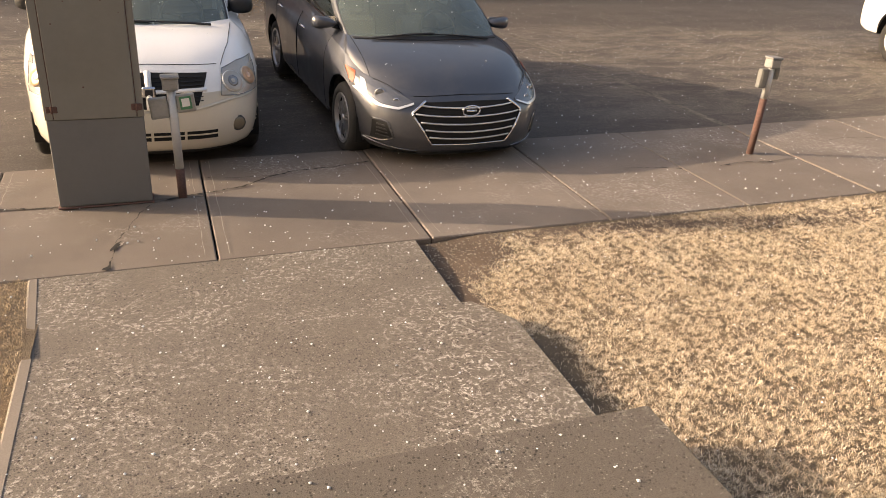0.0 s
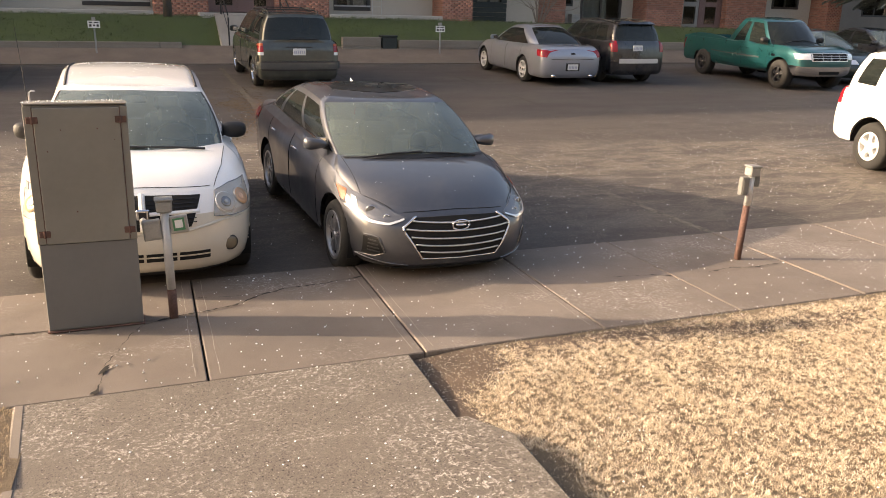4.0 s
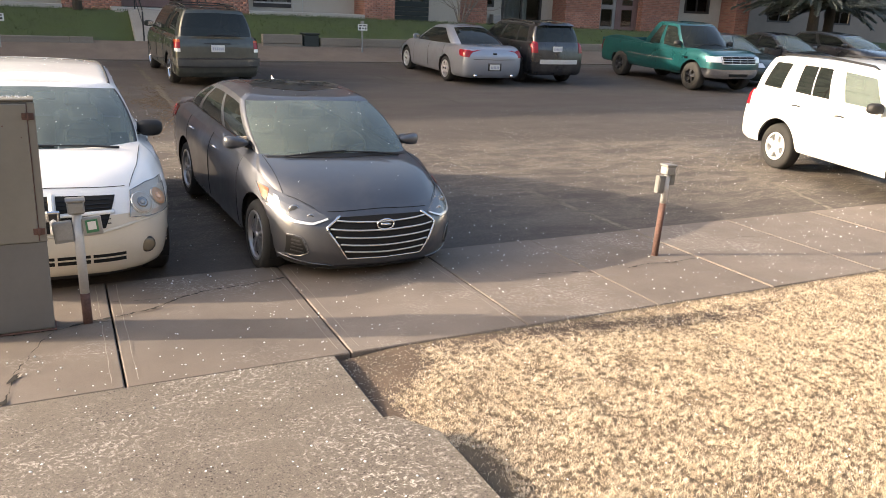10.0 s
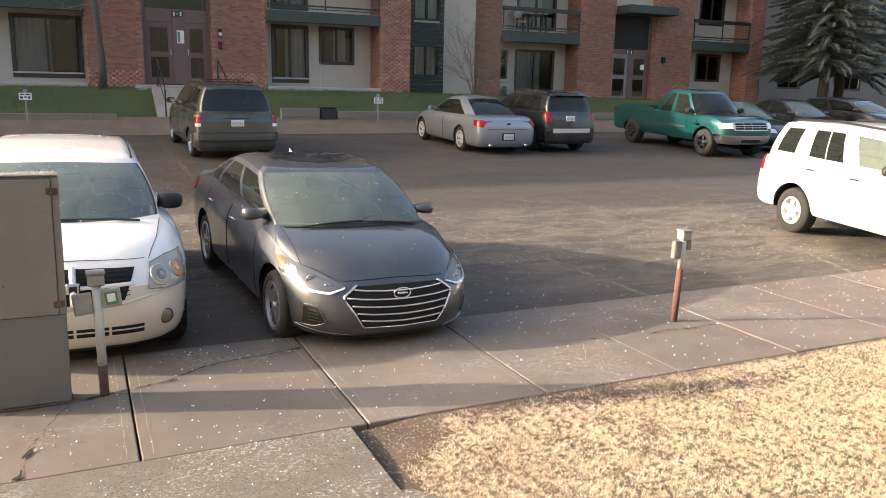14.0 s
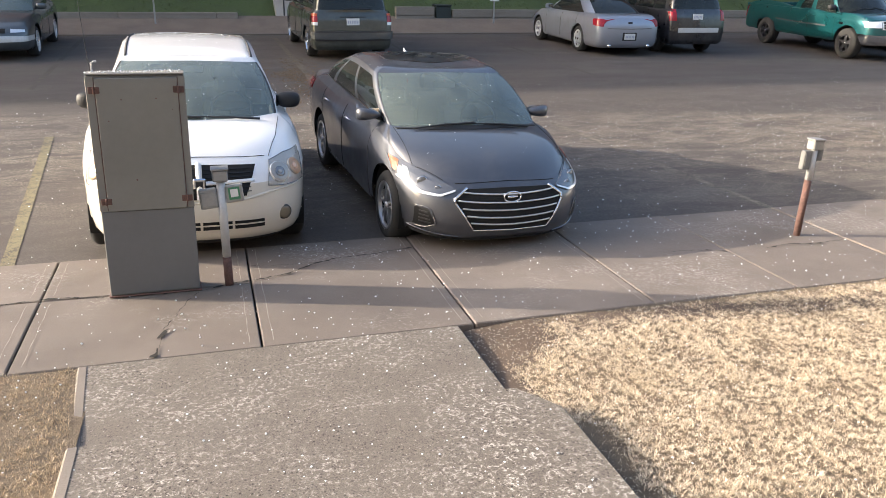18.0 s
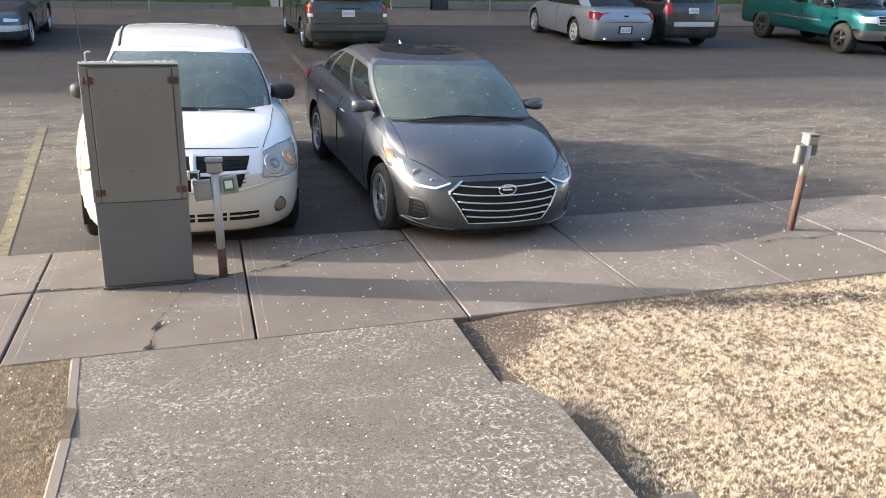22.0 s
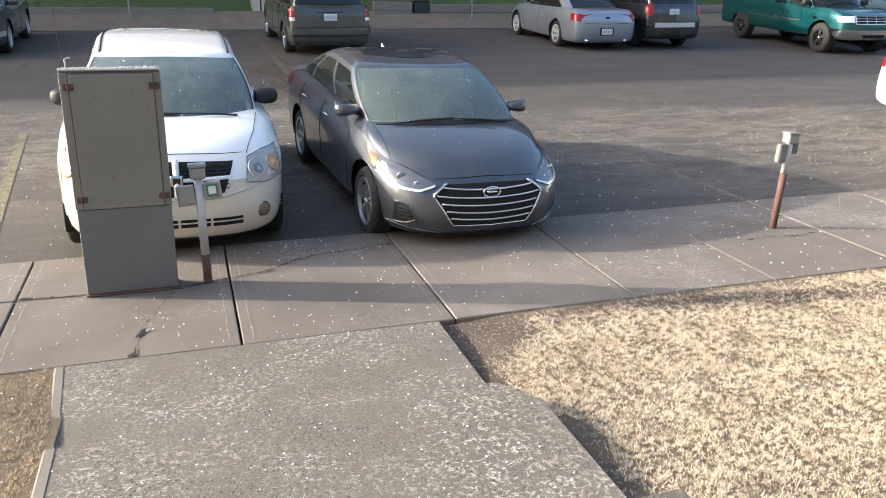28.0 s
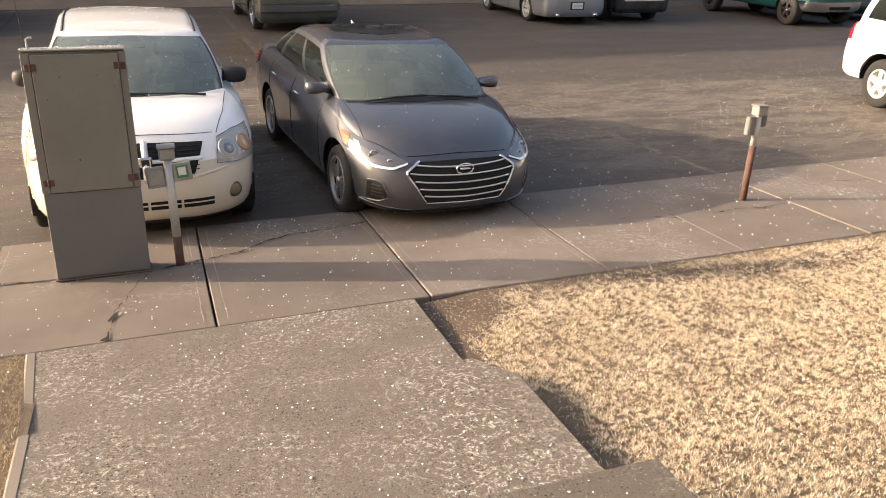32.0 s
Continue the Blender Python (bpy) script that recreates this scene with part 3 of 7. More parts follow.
def brick_pier(x0, x1, y0, y1, z0, z1, parent, split=False):
    """A pier of brick: a mortar core with proud bricks on the sides that face the car park."""
    core = box("brick_pier", x0 + 0.006, x1 - 0.006, y0 + 0.006, y1, z0, z1, "mortar", parent, bevel=0)
    BRICKS.append((x0, x1, y0, y1, z0, z1, core, split))
    return core


def window(parent, x0, x1, z0, z1, y, mat="dark_frame", leaves=2, frame_w=0.09, blind=None, name="window", sill=False):
    """A framed window set in a hole of the wall, with panes and a curtain or a near-black sheet painted as the unlit
    space behind.
    """
    w = new(name)
    w.parent = parent
    for a, b, c, d in ((x0, x0 + frame_w, z0, z1), (x1 - frame_w, x1, z0, z1), (x0 + frame_w, x1 - frame_w, z1 - frame_w, z1), (x0 + frame_w, x1 - frame_w, z0, z0 + frame_w)):
        box("frame", a, b, y - 0.03, y + 0.10, c, d, mat, w, bevel=0.006)
    inner = spans(x0 + frame_w, x1 - frame_w, leaves)
    for k, (a, b) in enumerate(zip(inner, inner[1:])):
        box("pane", a + 0.03, b - 0.03, y + 0.040 + 0.02 * (k % 2), y + 0.046 + 0.02 * (k % 2), z0 + frame_w, z1 - frame_w, "window_glass", w, bevel=0)
        if k:
            box("mullion", a - 0.035, a + 0.035, y + 0.0, y + 0.08, z0 + frame_w, z1 - frame_w, mat, w, bevel=0.004)
    if sill:
        box("sill", x0 + 0.01, x1 - 0.01, y - 0.05, y + 0.02, z0 + frame_w, z0 + frame_w + 0.05, "curtain", w, bevel=0.006)
    wide = x1 - x0
    if blind:
        a, b = x0 + wide * blind[0], x0 + wide * blind[1]
        bm = bmesh.new()
        n = max(6, int((b - a) / 0.05))
        cols = [(a + (b - a) * k / n, y + 0.20 + 0.018 * math.sin(k * 1.9)) for k in range(n + 1)]
        lo = [bm.verts.new((cx, cy, z0 + 0.05)) for cx, cy in cols]
        hi = [bm.verts.new((cx, cy, z1 - 0.02)) for cx, cy in cols]
        for k in range(n):
            bm.faces.new((lo[k], lo[k + 1], hi[k + 1], hi[k]))
        part("curtain", bm, "curtain", w, "pale gathered curtain", smooth=True)
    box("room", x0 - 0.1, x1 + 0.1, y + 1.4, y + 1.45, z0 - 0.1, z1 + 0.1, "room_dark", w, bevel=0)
    return w


def railing(parent, x0, x1, y, z0, z1):
    """A balcony rail: a broad brown top board, a thin lower bar and three posts."""
    r = new("railing")
    r.parent = parent
    box("top_rail", x0, x1, y - 0.04, y + 0.05, z1 - 0.15, z1, "dark_frame", r, bevel=0.008)
    box("bottom_rail", x0, x1, y - 0.015, y + 0.025, z0 + 0.10, z0 + 0.15, "dark_frame", r, bevel=0.004)
    box("middle_rail", x0, x1, y - 0.015, y + 0.025, z0 + 0.02, z0 + 0.05, "beam_green", r, bevel=0.004)
    for x in (x0 + 0.02, (x0 + x1) / 2, x1 - 0.06):
        box("post", x, x + 0.04, y - 0.02, y + 0.02, z0, z1 - 0.15, "dark_frame", r, bevel=0.003)


flats = thing("apartment_block", 0, 0, 0, label="red brick apartment block with green balconies and dark window frames", category="building")
# upper storeys and roof are unseen; height set for the shade they cast
ROOF = 13.5
YA, YB, REC = 25.6, 27.3, 0.95
FA, FB = 2.05, 1.72
# left half: piers, bays and the maroon entrance
for x0, x1, s in ((-6.2, -3.9, False), (0.36, 1.93, True), (3.92, 5.60, True), (9.39, 10.49, False)):
    brick_pier(x0, x1, YA, YA + 1.4, 1.7, ROOF, flats, s)
holes = [(-1.60, 0.30, FA + 0.12, 3.98), (5.95, 7.20, FA + 0.12, 4.04), (7.55, 8.80, 2.80, 4.04)]
holes += [(-1.60, 0.30, z + 0.1, z + 2.0) for z in (4.42, 7.1, 9.8)] + [(5.95, 7.20, z + 0.1, z + 2.0) for z in (4.42, 7.1, 9.8)] + [(7.55, 8.80, z + 0.8, z + 2.0) for z in (4.42, 7.1, 9.8)]
wall("wall_stucco", -3.9, 0.36, 1.7, ROOF, YA + REC, holes, "stucco", flats)
wall("wall_stucco", 5.60, 9.39, 1.7, ROOF, YA + REC, holes, "stucco", flats)
for z in (FA, 4.42, 7.1, 9.8):
    ground_floor = z == FA
    window(flats, -1.60, 0.30, z + 0.12 if ground_floor else z + 0.1, 3.98 if ground_floor else z + 2.0, YA + REC, blind=(0.0, 0.55), name="sliding_door", frame_w=0.12, sill=True)
    window(flats, 5.95, 7.20, z + 0.12 if ground_floor else z + 0.1, 4.04 if ground_floor else z + 2.0, YA + REC, blind=(0.40, 0.95), name="sliding_door", frame_w=0.12, sill=True)
    window(flats, 7.55, 8.80, 2.80 if ground_floor else z + 0.8, 4.04 if ground_floor else z + 2.0, YA + REC, blind=(0.45, 0.8), frame_w=0.10)
for z in (4.06, 6.75, 9.45, 12.1):
    for x0, x1 in ((-3.9, 0.36), (5.60, 9.39)):
        b = new("balcony")
        b.parent = flats
        box("beam", x0, x1, YA - 0.06, YA + 0.12, z, z + 0.34, "beam_green", b, bevel=0.01)
        box("deck", x0, x1, YA + 0.12, YA + REC, z + 0.10, z + 0.30, "stucco", b, bevel=0)
        if z < 11:
            railing(b, x0 + 0.02, x1 - 0.02, YA, z + 0.40, z + 1.42)
for x0, x1 in ((-3.9, 0.36), (5.60, 9.39)):
    box("patio", x0, x1, YA - 0.10, YA + REC, FA - 0.35, FA, "patio_concrete", flats, "pale concrete patio slab", 0.015)
# entrance A
ea = new("entrance")
ea.parent = flats
YE = YA + 0.30
for x0, x1, z0, z1 in ((1.93, 2.03, FA, 5.6), (3.82, 3.92, FA, 5.6), (2.80, 3.18, FA, 4.0), (2.03, 2.80, 3.90, 4.28), (3.18, 3.82, 3.90, 4.28), (2.80, 3.18, 4.0, 4.28), (2.03, 3.82, 5.4, 5.6)):
    box("door_frame", x0, x1, YE, YE + 0.12, z0, z1, "maroon_door", ea, bevel=0.006)
for x0, x1 in ((2.03, 2.80), (3.18, 3.82)):
    for a, b, c, d in ((x0, x0 + 0.13, FA, 3.90), (x1 - 0.13, x1, FA, 3.90), (x0 + 0.13, x1 - 0.13, 3.72, 3.90), (x0 + 0.13, x1 - 0.13, 2.86, 3.02), (x0 + 0.13, x1 - 0.13, FA, FA + 0.2)):
        box("door_rail", a, b, YE + 0.02, YE + 0.08, c, d, "maroon_door", ea, bevel=0.004)
    for c, d in ((FA + 0.2, 2.86), (3.02, 3.72)):
        box("door_pane", x0 + 0.13, x1 - 0.13, YE + 0.04, YE + 0.05, c, d, "window_glass", ea, bevel=0)
for x in (2.735, 3.245):
    box("door_pull", x - 0.012, x + 0.012, YE - 0.045, YE + 0.02, 2.92, 3.10, "galvanised", ea, "small bright door pull", 0.004)
box("notice", 2.93, 3.14, YE - 0.006, YE, 3.28, 3.66, "sign_white", ea, "white notice", 0)
box("notice_bar", 2.95, 3.02, YE - 0.010, YE - 0.006, 3.32, 3.62, "cabinet_lower", ea, bevel=0)
sg = box("entrance_sign", 2.80, 3.14, YE - 0.02, YE - 0.001, 4.06, 4.22, "ink", ea, "small black sign with pale marks", 0.002)
for x0, x1, z0, z1 in ((2.85, 2.89, 4.08, 4.20), (2.94, 2.99, 4.13, 4.15), (3.04, 3.09, 4.08, 4.20)):
    box("sign_mark", x0, x1, YE - 0.024, YE - 0.02, z0, z1, "sign_white", sg, bevel=0)
box("transom_pane", 2.03, 3.82, YE + 0.05, YE + 0.06, 4.28, 5.4, "window_glass", ea, bevel=0)
# near-black sheet in place of the unlit space behind the doors
box("hall_shade", 1.9, 3.95, YE + 1.8, YE + 1.85, FA, 5.6, "room_dark", ea, bevel=0)
wall("wall_over_door", 1.93, 3.92, 5.6, ROOF, YE, [(2.3, 3.5, 6.6, 7.9), (2.3, 3.5, 9.0, 10.2)], "stucco", flats)
box("landing", 1.6, 4.3, 24.7, YE + 1.8, FA - 0.4, FA - 0.02, "patio_concrete", flats, "pale concrete entrance landing", 0.015)
# the upper one is a lamp, the lower red one a fire bell
for z, r in ((3.62, 0.06), (3.25, 0.05)):
    lamp = new("wall_fitting")
    lamp.parent = flats
    box("fitting_back", 4.10, 4.22, YA - 0.05, YA - 0.001, z - 0.12, z + 0.12, "black_iron", lamp, bevel=0.01)
    bm = bmesh.new()
    bmesh.ops.create_uvsphere(bm, u_segments=12, v_segments=8, radius=r, matrix=Matrix.Translation((4.16, YA - 0.09, z - 0.04)))
    part("fitting_globe", bm, "lamp_silver" if z > 3.5 else "lamp_red", lamp, smooth=True)
# recess with green boarding
wall("wall_stucco", 10.49, 13.58, 1.5, ROOF, YA + 1.25, [(11.1, 12.15, 2.50, 3.60), (11.1, 12.15, 4.45, 5.6), (11.1, 12.15, 7.1, 8.3)], "stucco", flats)
green = new("green_panel")
green.parent = flats
for k in range(60):
    z = 1.75 + k * 0.155
    if z > ROOF - 0.2:
        break
    for a, b in ((10.95, 11.12), (12.13, 12.30)) if any(c - 0.08 < z < d - 0.05 for c, d in ((2.50, 3.60), (4.45, 5.6), (7.1, 8.3))) else ((10.95, 12.30),):
        box("board", a, b, YA + 1.25 - 0.030 + 0.004 * (k % 2), YA + 1.249, z, z + 0.147, "green_siding", green, bevel=0.004)
for z0, z1 in ((2.50, 3.60), (4.45, 5.6), (7.1, 8.3)):
    window(flats, 11.1, 12.15, z0, z1, YA + 1.25, "green_siding", blind=(0.08, 0.92), frame_w=0.06)
# right half, a little set back and lower
for x0, x1, s in ((13.58, 14.94, True), (18.49, 20.20, True), (22.30, 24.28, True), (27.54, 28.37, False)):
    brick_pier(x0, x1, YB, YB + 1.4, 1.3, ROOF - 0.3, flats, s)
holes = [(15.15, 15.75, 2.5, 3.62), (16.10, 17.95, FB + 0.08, 3.68), (25.4, 26.85, 2.60, 3.82)]
holes += [(16.10, 17.95, z + 0.1, z + 2.0) for z in (4.35, 7.0, 9.7)] + [(25.4, 26.85, z + 0.7, z + 2.0) for z in (4.35, 7.0, 9.7)]
wall("wall_stucco", 14.94, 18.49, 1.3, ROOF - 0.3, YB + REC, holes, "stucco", flats)
wall("wall_stucco", 24.28, 27.54, 1.3, ROOF - 0.3, YB + REC, holes, "stucco", flats)
window(flats, 15.15, 15.75, 2.5, 3.62, YB + REC, leaves=1)
for z in (FB, 4.35, 7.0, 9.7):
    lo = z == FB
    window(flats, 16.10, 17.95, z + (0.08 if lo else 0.1), 3.68 if lo else z + 2.0, YB + REC, blind=(0.05, 0.7), name="sliding_door", frame_w=0.1)
    window(flats, 25.4, 26.85, 2.60 if lo else z + 0.7, 3.82 if lo else z + 2.0, YB + REC, blind=(0.2, 0.75), frame_w=0.1)
for z in (3.90, 6.6, 9.3, 12.0):
    for x0, x1 in ((14.94, 18.49), (24.28, 27.54)):
        b = new("balcony")
        b.parent = flats
        box("beam", x0, x1, YB - 0.06, YB + 0.12, z, z + 0.40, "beam_green", b, bevel=0.01)
        box("deck", x0, x1, YB + 0.12, YB + REC, z + 0.10, z + 0.36, "stucco", b, bevel=0)
        if z < 11:
            railing(b, x0 + 0.02, x1 - 0.02, YB, z + 0.44, z + 1.30)
for x0, x1 in ((14.94, 18.49), (24.28, 27.54)):
    box("patio", x0, x1, YB - 0.10, YB + REC, FB - 0.35, FB, "patio_concrete", flats, "pale concrete patio slab", 0.015)
eb = new("entrance")
eb.parent = flats
YF = YB + 0.30
for x0, x1, z0, z1 in ((20.20, 20.32, FB, 5.2), (22.18, 22.30, FB, 5.2), (21.18, 21.36, FB, 3.62), (20.32, 22.18, 3.62, 3.82)):
    box("door_frame", x0, x1, YF, YF + 0.12, z0, z1, "maroon_door", eb, bevel=0.006)
for x0, x1, mat in ((20.32, 21.18, "door_grey"), (21.36, 22.18, "maroon_door")):
    for a, b, c, d in ((x0, x0 + 0.14, FB, 3.62), (x1 - 0.14, x1, FB, 3.62), (x0 + 0.14, x1 - 0.14, 3.45, 3.62), (x0 + 0.14, x1 - 0.14, 2.60, 2.78), (x0 + 0.14, x1 - 0.14, FB, FB + 0.2)):
        box("door_rail", a, b, YF + 0.02, YF + 0.08, c, d, mat, eb, bevel=0.004)
    for c, d in ((FB + 0.2, 2.60), (2.78, 3.45)):
        box("door_pane", x0 + 0.14, x1 - 0.14, YF + 0.04, YF + 0.05, c, d, "window_glass", eb, bevel=0)
box("notice", 21.85, 22.02, YF - 0.006, YF + 0.02, 3.0, 3.22, "sign_white", eb, "white notice", 0)
sg = box("entrance_sign", 21.05, 21.40, YF - 0.02, YF - 0.001, 3.64, 3.80, "ink", eb, "small black sign with pale marks", 0.002)
for x0, x1, z0, z1 in ((21.10, 21.14, 3.66, 3.78), (21.18, 21.24, 3.71, 3.73), (21.28, 21.33, 3.66, 3.78)):
    box("sign_mark", x0, x1, YF - 0.024, YF - 0.02, z0, z1, "sign_white", sg, bevel=0)
box("transom_panel", 20.32, 22.18, YF + 0.04, YF + 0.10, 3.82, 5.2, "room_dark", eb, bevel=0)
# dark sheet painted as the shade behind these doors
box("hall_shade", 20.2, 22.3, YF + 1.8, YF + 1.85, FB, 5.2, "room_dark", eb, bevel=0)
bm = bmesh.new()
add_box(bm, 20.30, 22.72, YB - 0.85, YB + 0.1, 5.18, 5.50, 0.02)
part("awning", bm, "beam_green", eb, "dark green box awning")
wall("wall_over_door", 20.20, 22.30, 5.2, ROOF - 0.3, YF, [(20.7, 21.8, 6.6, 7.8)], "stucco", flats)
box("landing", 19.9, 23.0, 26.2, YF + 1.8, FB - 0.4, FB - 0.02, "patio_concrete", flats, "pale concrete entrance landing", 0.015)
lamp = new("wall_fitting")
lamp.parent = flats
box("fitting_back", 22.66, 22.84, YB - 0.10, YB - 0.001, 3.30, 3.55, "black_iron", lamp, bevel=0.01)
# back, ends and roof of the block
box("wall_back", -6.2, 28.37, 36.0, 36.3, 1.0, ROOF, "mortar", flats)
box("wall_end", 28.13, 28.37, YB + 1.4, 36.0, 1.0, ROOF - 0.3, "brick_run", flats)
box("wall_end", -6.2, -5.95, YA + 1.4, 36.0, 1.0, ROOF, "brick_run", flats)
box("roof", -6.7, 13.57, YA - 0.5, 36.8, ROOF, ROOF + 0.35, "roofing", flats, "flat dark roof with a deep edge", 0.02)
box("roof", 13.59, 28.9, YB - 0.4, 36.8, ROOF - 0.3, ROOF + 0.03, "roofing", flats, "flat dark roof with a deep edge", 0.02)
for x0, x1 in ((-5.9, 13.4), (13.6, 28.1)):
    for z in (4.2, 6.9, 9.6):
        box("floor_slab", x0, x1, YB + 1.3, 35.9, z, z + 0.2, "room_dark", flats, bevel=0)
scale_from_eye(flats)
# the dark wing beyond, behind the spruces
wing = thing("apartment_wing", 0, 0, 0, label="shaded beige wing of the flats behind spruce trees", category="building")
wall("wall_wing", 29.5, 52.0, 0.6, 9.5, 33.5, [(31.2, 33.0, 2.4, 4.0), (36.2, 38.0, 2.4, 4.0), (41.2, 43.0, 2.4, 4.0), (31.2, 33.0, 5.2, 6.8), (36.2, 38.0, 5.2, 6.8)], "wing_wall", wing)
for x in (31.2, 36.2, 41.2):
    window(wing, x, x + 1.8, 2.4, 4.0, 33.5, blind=(0.1, 0.5))
for x in (31.2, 36.2):
    window(wing, x, x + 1.8, 5.2, 6.8, 33.5, blind=(0.4, 0.9))
box("roof", 29.2, 52.3, 33.0, 42.0, 9.5, 9.8, "roofing", wing)
box("fence_panel", 28.5, 30.6, 30.9, 31.0, 1.2, 3.2, "dark_frame", wing, "dark boarded screen")

scale_from_eye(wing)

# retaining timbers, utility box and stairs on the far side
for k, (x0, x1, z0, z1) in enumerate(((-8.0, 0.95, 0.72, 1.30), (5.21, 6.33, 0.72, 1.47), (6.86, 20.0, 0.72, 1.40))):
    t = thing("retaining_wall", x0, 22.2, 0.72, label="weathered grey timber retaining wall along the bank", category="retaining wall", group="retaining walls")
    rows = 3
    h = (z1 - z0) / rows
    for r in range(rows):
        cuts = [x0] + [x for x in np.arange(x0 + 1.2 + 0.8 * (r % 2), x1 - 0.4, 2.4)] + [x1]
        for a, b in zip(cuts, cuts[1:]):
            bm = bmesh.new()
            add_box(bm, a - x0 + 0.004, b - x0 - 0.004, 0.0, 0.19, r * h + 0.003, (r + 1) * h - 0.003, 0.012)
            part("timber", bm, "timber", t)
    scale_from_eye(t)
ubox = thing("utility_box", 6.60, 22.4, 0.75, label="small dark green utility box on the bank", category="box")
box("case", -0.22, 0.22, -0.16, 0.2, 0.0, 0.72, "green_siding", ubox, bevel=0.02)
box("lid", -0.24, 0.24, -0.18, 0.22, 0.72, 0.77, "green_siding", ubox, bevel=0.015)
scale_from_eye(ubox)
stairs = thing("entrance_walk", 0, 0, 0, label="sloping concrete walk with black iron handrails up the bank", category="walkway")
ramp_rows = [(22.0, 0.98), (22.6, 1.10), (23.2, 1.45), (23.8, 1.72), (24.4, 1.95), (25.0, 2.03)]
for k, ((y0, z0), (y1, z1)) in enumerate(zip(ramp_rows, ramp_rows[1:])):
    bm = bmesh.new()
    v = [bm.verts.new((x, y, z + dz)) for dz in (-0.3, 0.0) for x, y, z in ((2.0, y0 + 0.01, z0), (3.9, y0 + 0.01, z0), (3.9, y1, z1), (2.0, y1, z1))]
    for q in ((3, 2, 1, 0), (4, 5, 6, 7), (0, 1, 5, 4), (1, 2, 6, 5), (2, 3, 7, 6), (3, 0, 4, 7)):
        bm.faces.new([v[i] for i in q])
    part("slab", bm, "edge_concrete", stairs)
for x, y0, z0, y1, z1 in ((2.2, 22.7, 1.3, 24.7, 2.0), (3.95, 22.7, 1.3, 24.9, 2.05)):
    bm = bmesh.new()
    tube(bm, [(x, y0, z0 - 0.1), (x, y0, z0 + 0.62), (x, y0 + 0.06, z0 + 0.70), (x, y1 - 0.06, z1 + 0.74), (x, y1, z1 + 0.66), (x, y1, z1 - 0.05)], 0.020, 8)
    part("handrail", bm, "black_iron", stairs, "black iron handrail")
    bm = bmesh.new()
    tube(bm, [(x, y0 + 0.05, z0 + 0.30), (x, y1 - 0.02, z1 + 0.34)], 0.012, 6)
    part("middle_rail", bm, "black_iron", stairs)
scale_from_eye(stairs)
boulder = thing("boulder", 1.80, 24.6, 1.68, label="pale rough boulder beside the sloping walk", category="rock")
bm = bmesh.new()
bmesh.ops.create_icosphere(bm, subdivisions=3, radius=0.2)
for v in bm.verts:
    v.co *= 1 + 0.30 * noise.noise(v.co * 6)
    v.co.z = max(v.co.z * 0.75, -0.08) + 0.10
part("stone", bm, "edge_concrete", boulder, smooth=True)
scale_from_eye(boulder)
cooler = thing("patio_cooler", 15.62, 27.9, FB, label="small beige appliance on a dark stand on the patio", category="appliance")
box("case", -0.14, 0.22, -0.15, 0.15, 0.16, 0.50, "patio_concrete", cooler, bevel=0.02)
box("stand", -0.30, 0.24, -0.17, 0.17, 0.0, 0.15, "black_iron", cooler, bevel=0.01)
for k in range(5):
    box("vent_slat", -0.10, 0.18, -0.158, -0.149, 0.21 + k * 0.05, 0.235 + k * 0.05, "outlet_grey", cooler, bevel=0.003)
scale_from_eye(cooler)
rack = thing("drying_rack", 7.30, 26.1, FA, label="thin grey folding rack on the patio", category="rack")
for x in (-0.16, 0.16):
    box("upright", x - 0.007, x + 0.007, -0.012, 0.012, 0.0, 0.80, "galvanised", rack, bevel=0.002)
for z in (0.25, 0.52, 0.78):
    box("bar", -0.17, 0.17, -0.008, 0.008, z, z + 0.012, "galvanised", rack, bevel=0.002)
scale_from_eye(rack)
table = thing("patio_table", 16.65, 27.75, 4.28, label="small pale table on the green balcony", category="table")
box("tabletop", -0.46, 0.46, -0.25, 0.25, 0.70, 0.74, "patio_concrete", table, bevel=0.01)
for x in (-0.40, 0.40):
    for y in (-0.2, 0.2):
        box("leg", x - 0.025, x + 0.025, y - 0.025, y + 0.025, 0.0, 0.70, "black_iron", table)
scale_from_eye(table)
chair = thing("patio_chair", 16.05, 27.85, 4.28, label="pale patio chair beside the balcony table", category="chair")
box("seat", -0.2, 0.2, -0.2, 0.2, 0.40, 0.44, "patio_concrete", chair, bevel=0.012)
box("backrest", -0.2, 0.2, 0.17, 0.21, 0.55, 0.95, "patio_concrete", chair, bevel=0.012)
for x in (-0.18, 0.18):
    for y, h in ((-0.18, 0.40), (0.19, 0.95)):
        box("leg", x - 0.018, x + 0.018, y - 0.018, y + 0.018, 0.0, h, "outlet_grey", chair)
scale_from_eye(chair)
# unseen terrace added farther left to shade the bays; lower part lets sun past
terrace = thing("shade_terrace", 0, 0, 0, label="unseen long brick terrace added to shade the car park", category="building")
for x0, x1, top in ((-62.0, -24.0, 13.3), (-23.9, -6.8, 9.9)):
    xs = np.arange(x0 + 2.2, x1 - 2.4, 4.4)
    gaps = [(x, x + 1.7, z, z + 1.4) for x in xs for z in (2.7, 5.2, 7.9)]
    wall("wall_front", x0, x1, 1.0, top, YA, gaps, "brick_run", terrace)
    for a, b, c, d in gaps:
        box("window", a - 0.05, b + 0.05, YA + 0.10, YA + 0.16, c - 0.05, d + 0.05, "dark_frame", terrace)
    box("wall_back", x0, x1, 36.0, 36.3, 1.0, top, "brick_run", terrace)
    for x in (x0, x1 - 0.24):
        box("wall_end", x, x + 0.24, YA + 0.25, 35.99, 1.0, top, "brick_run", terrace)
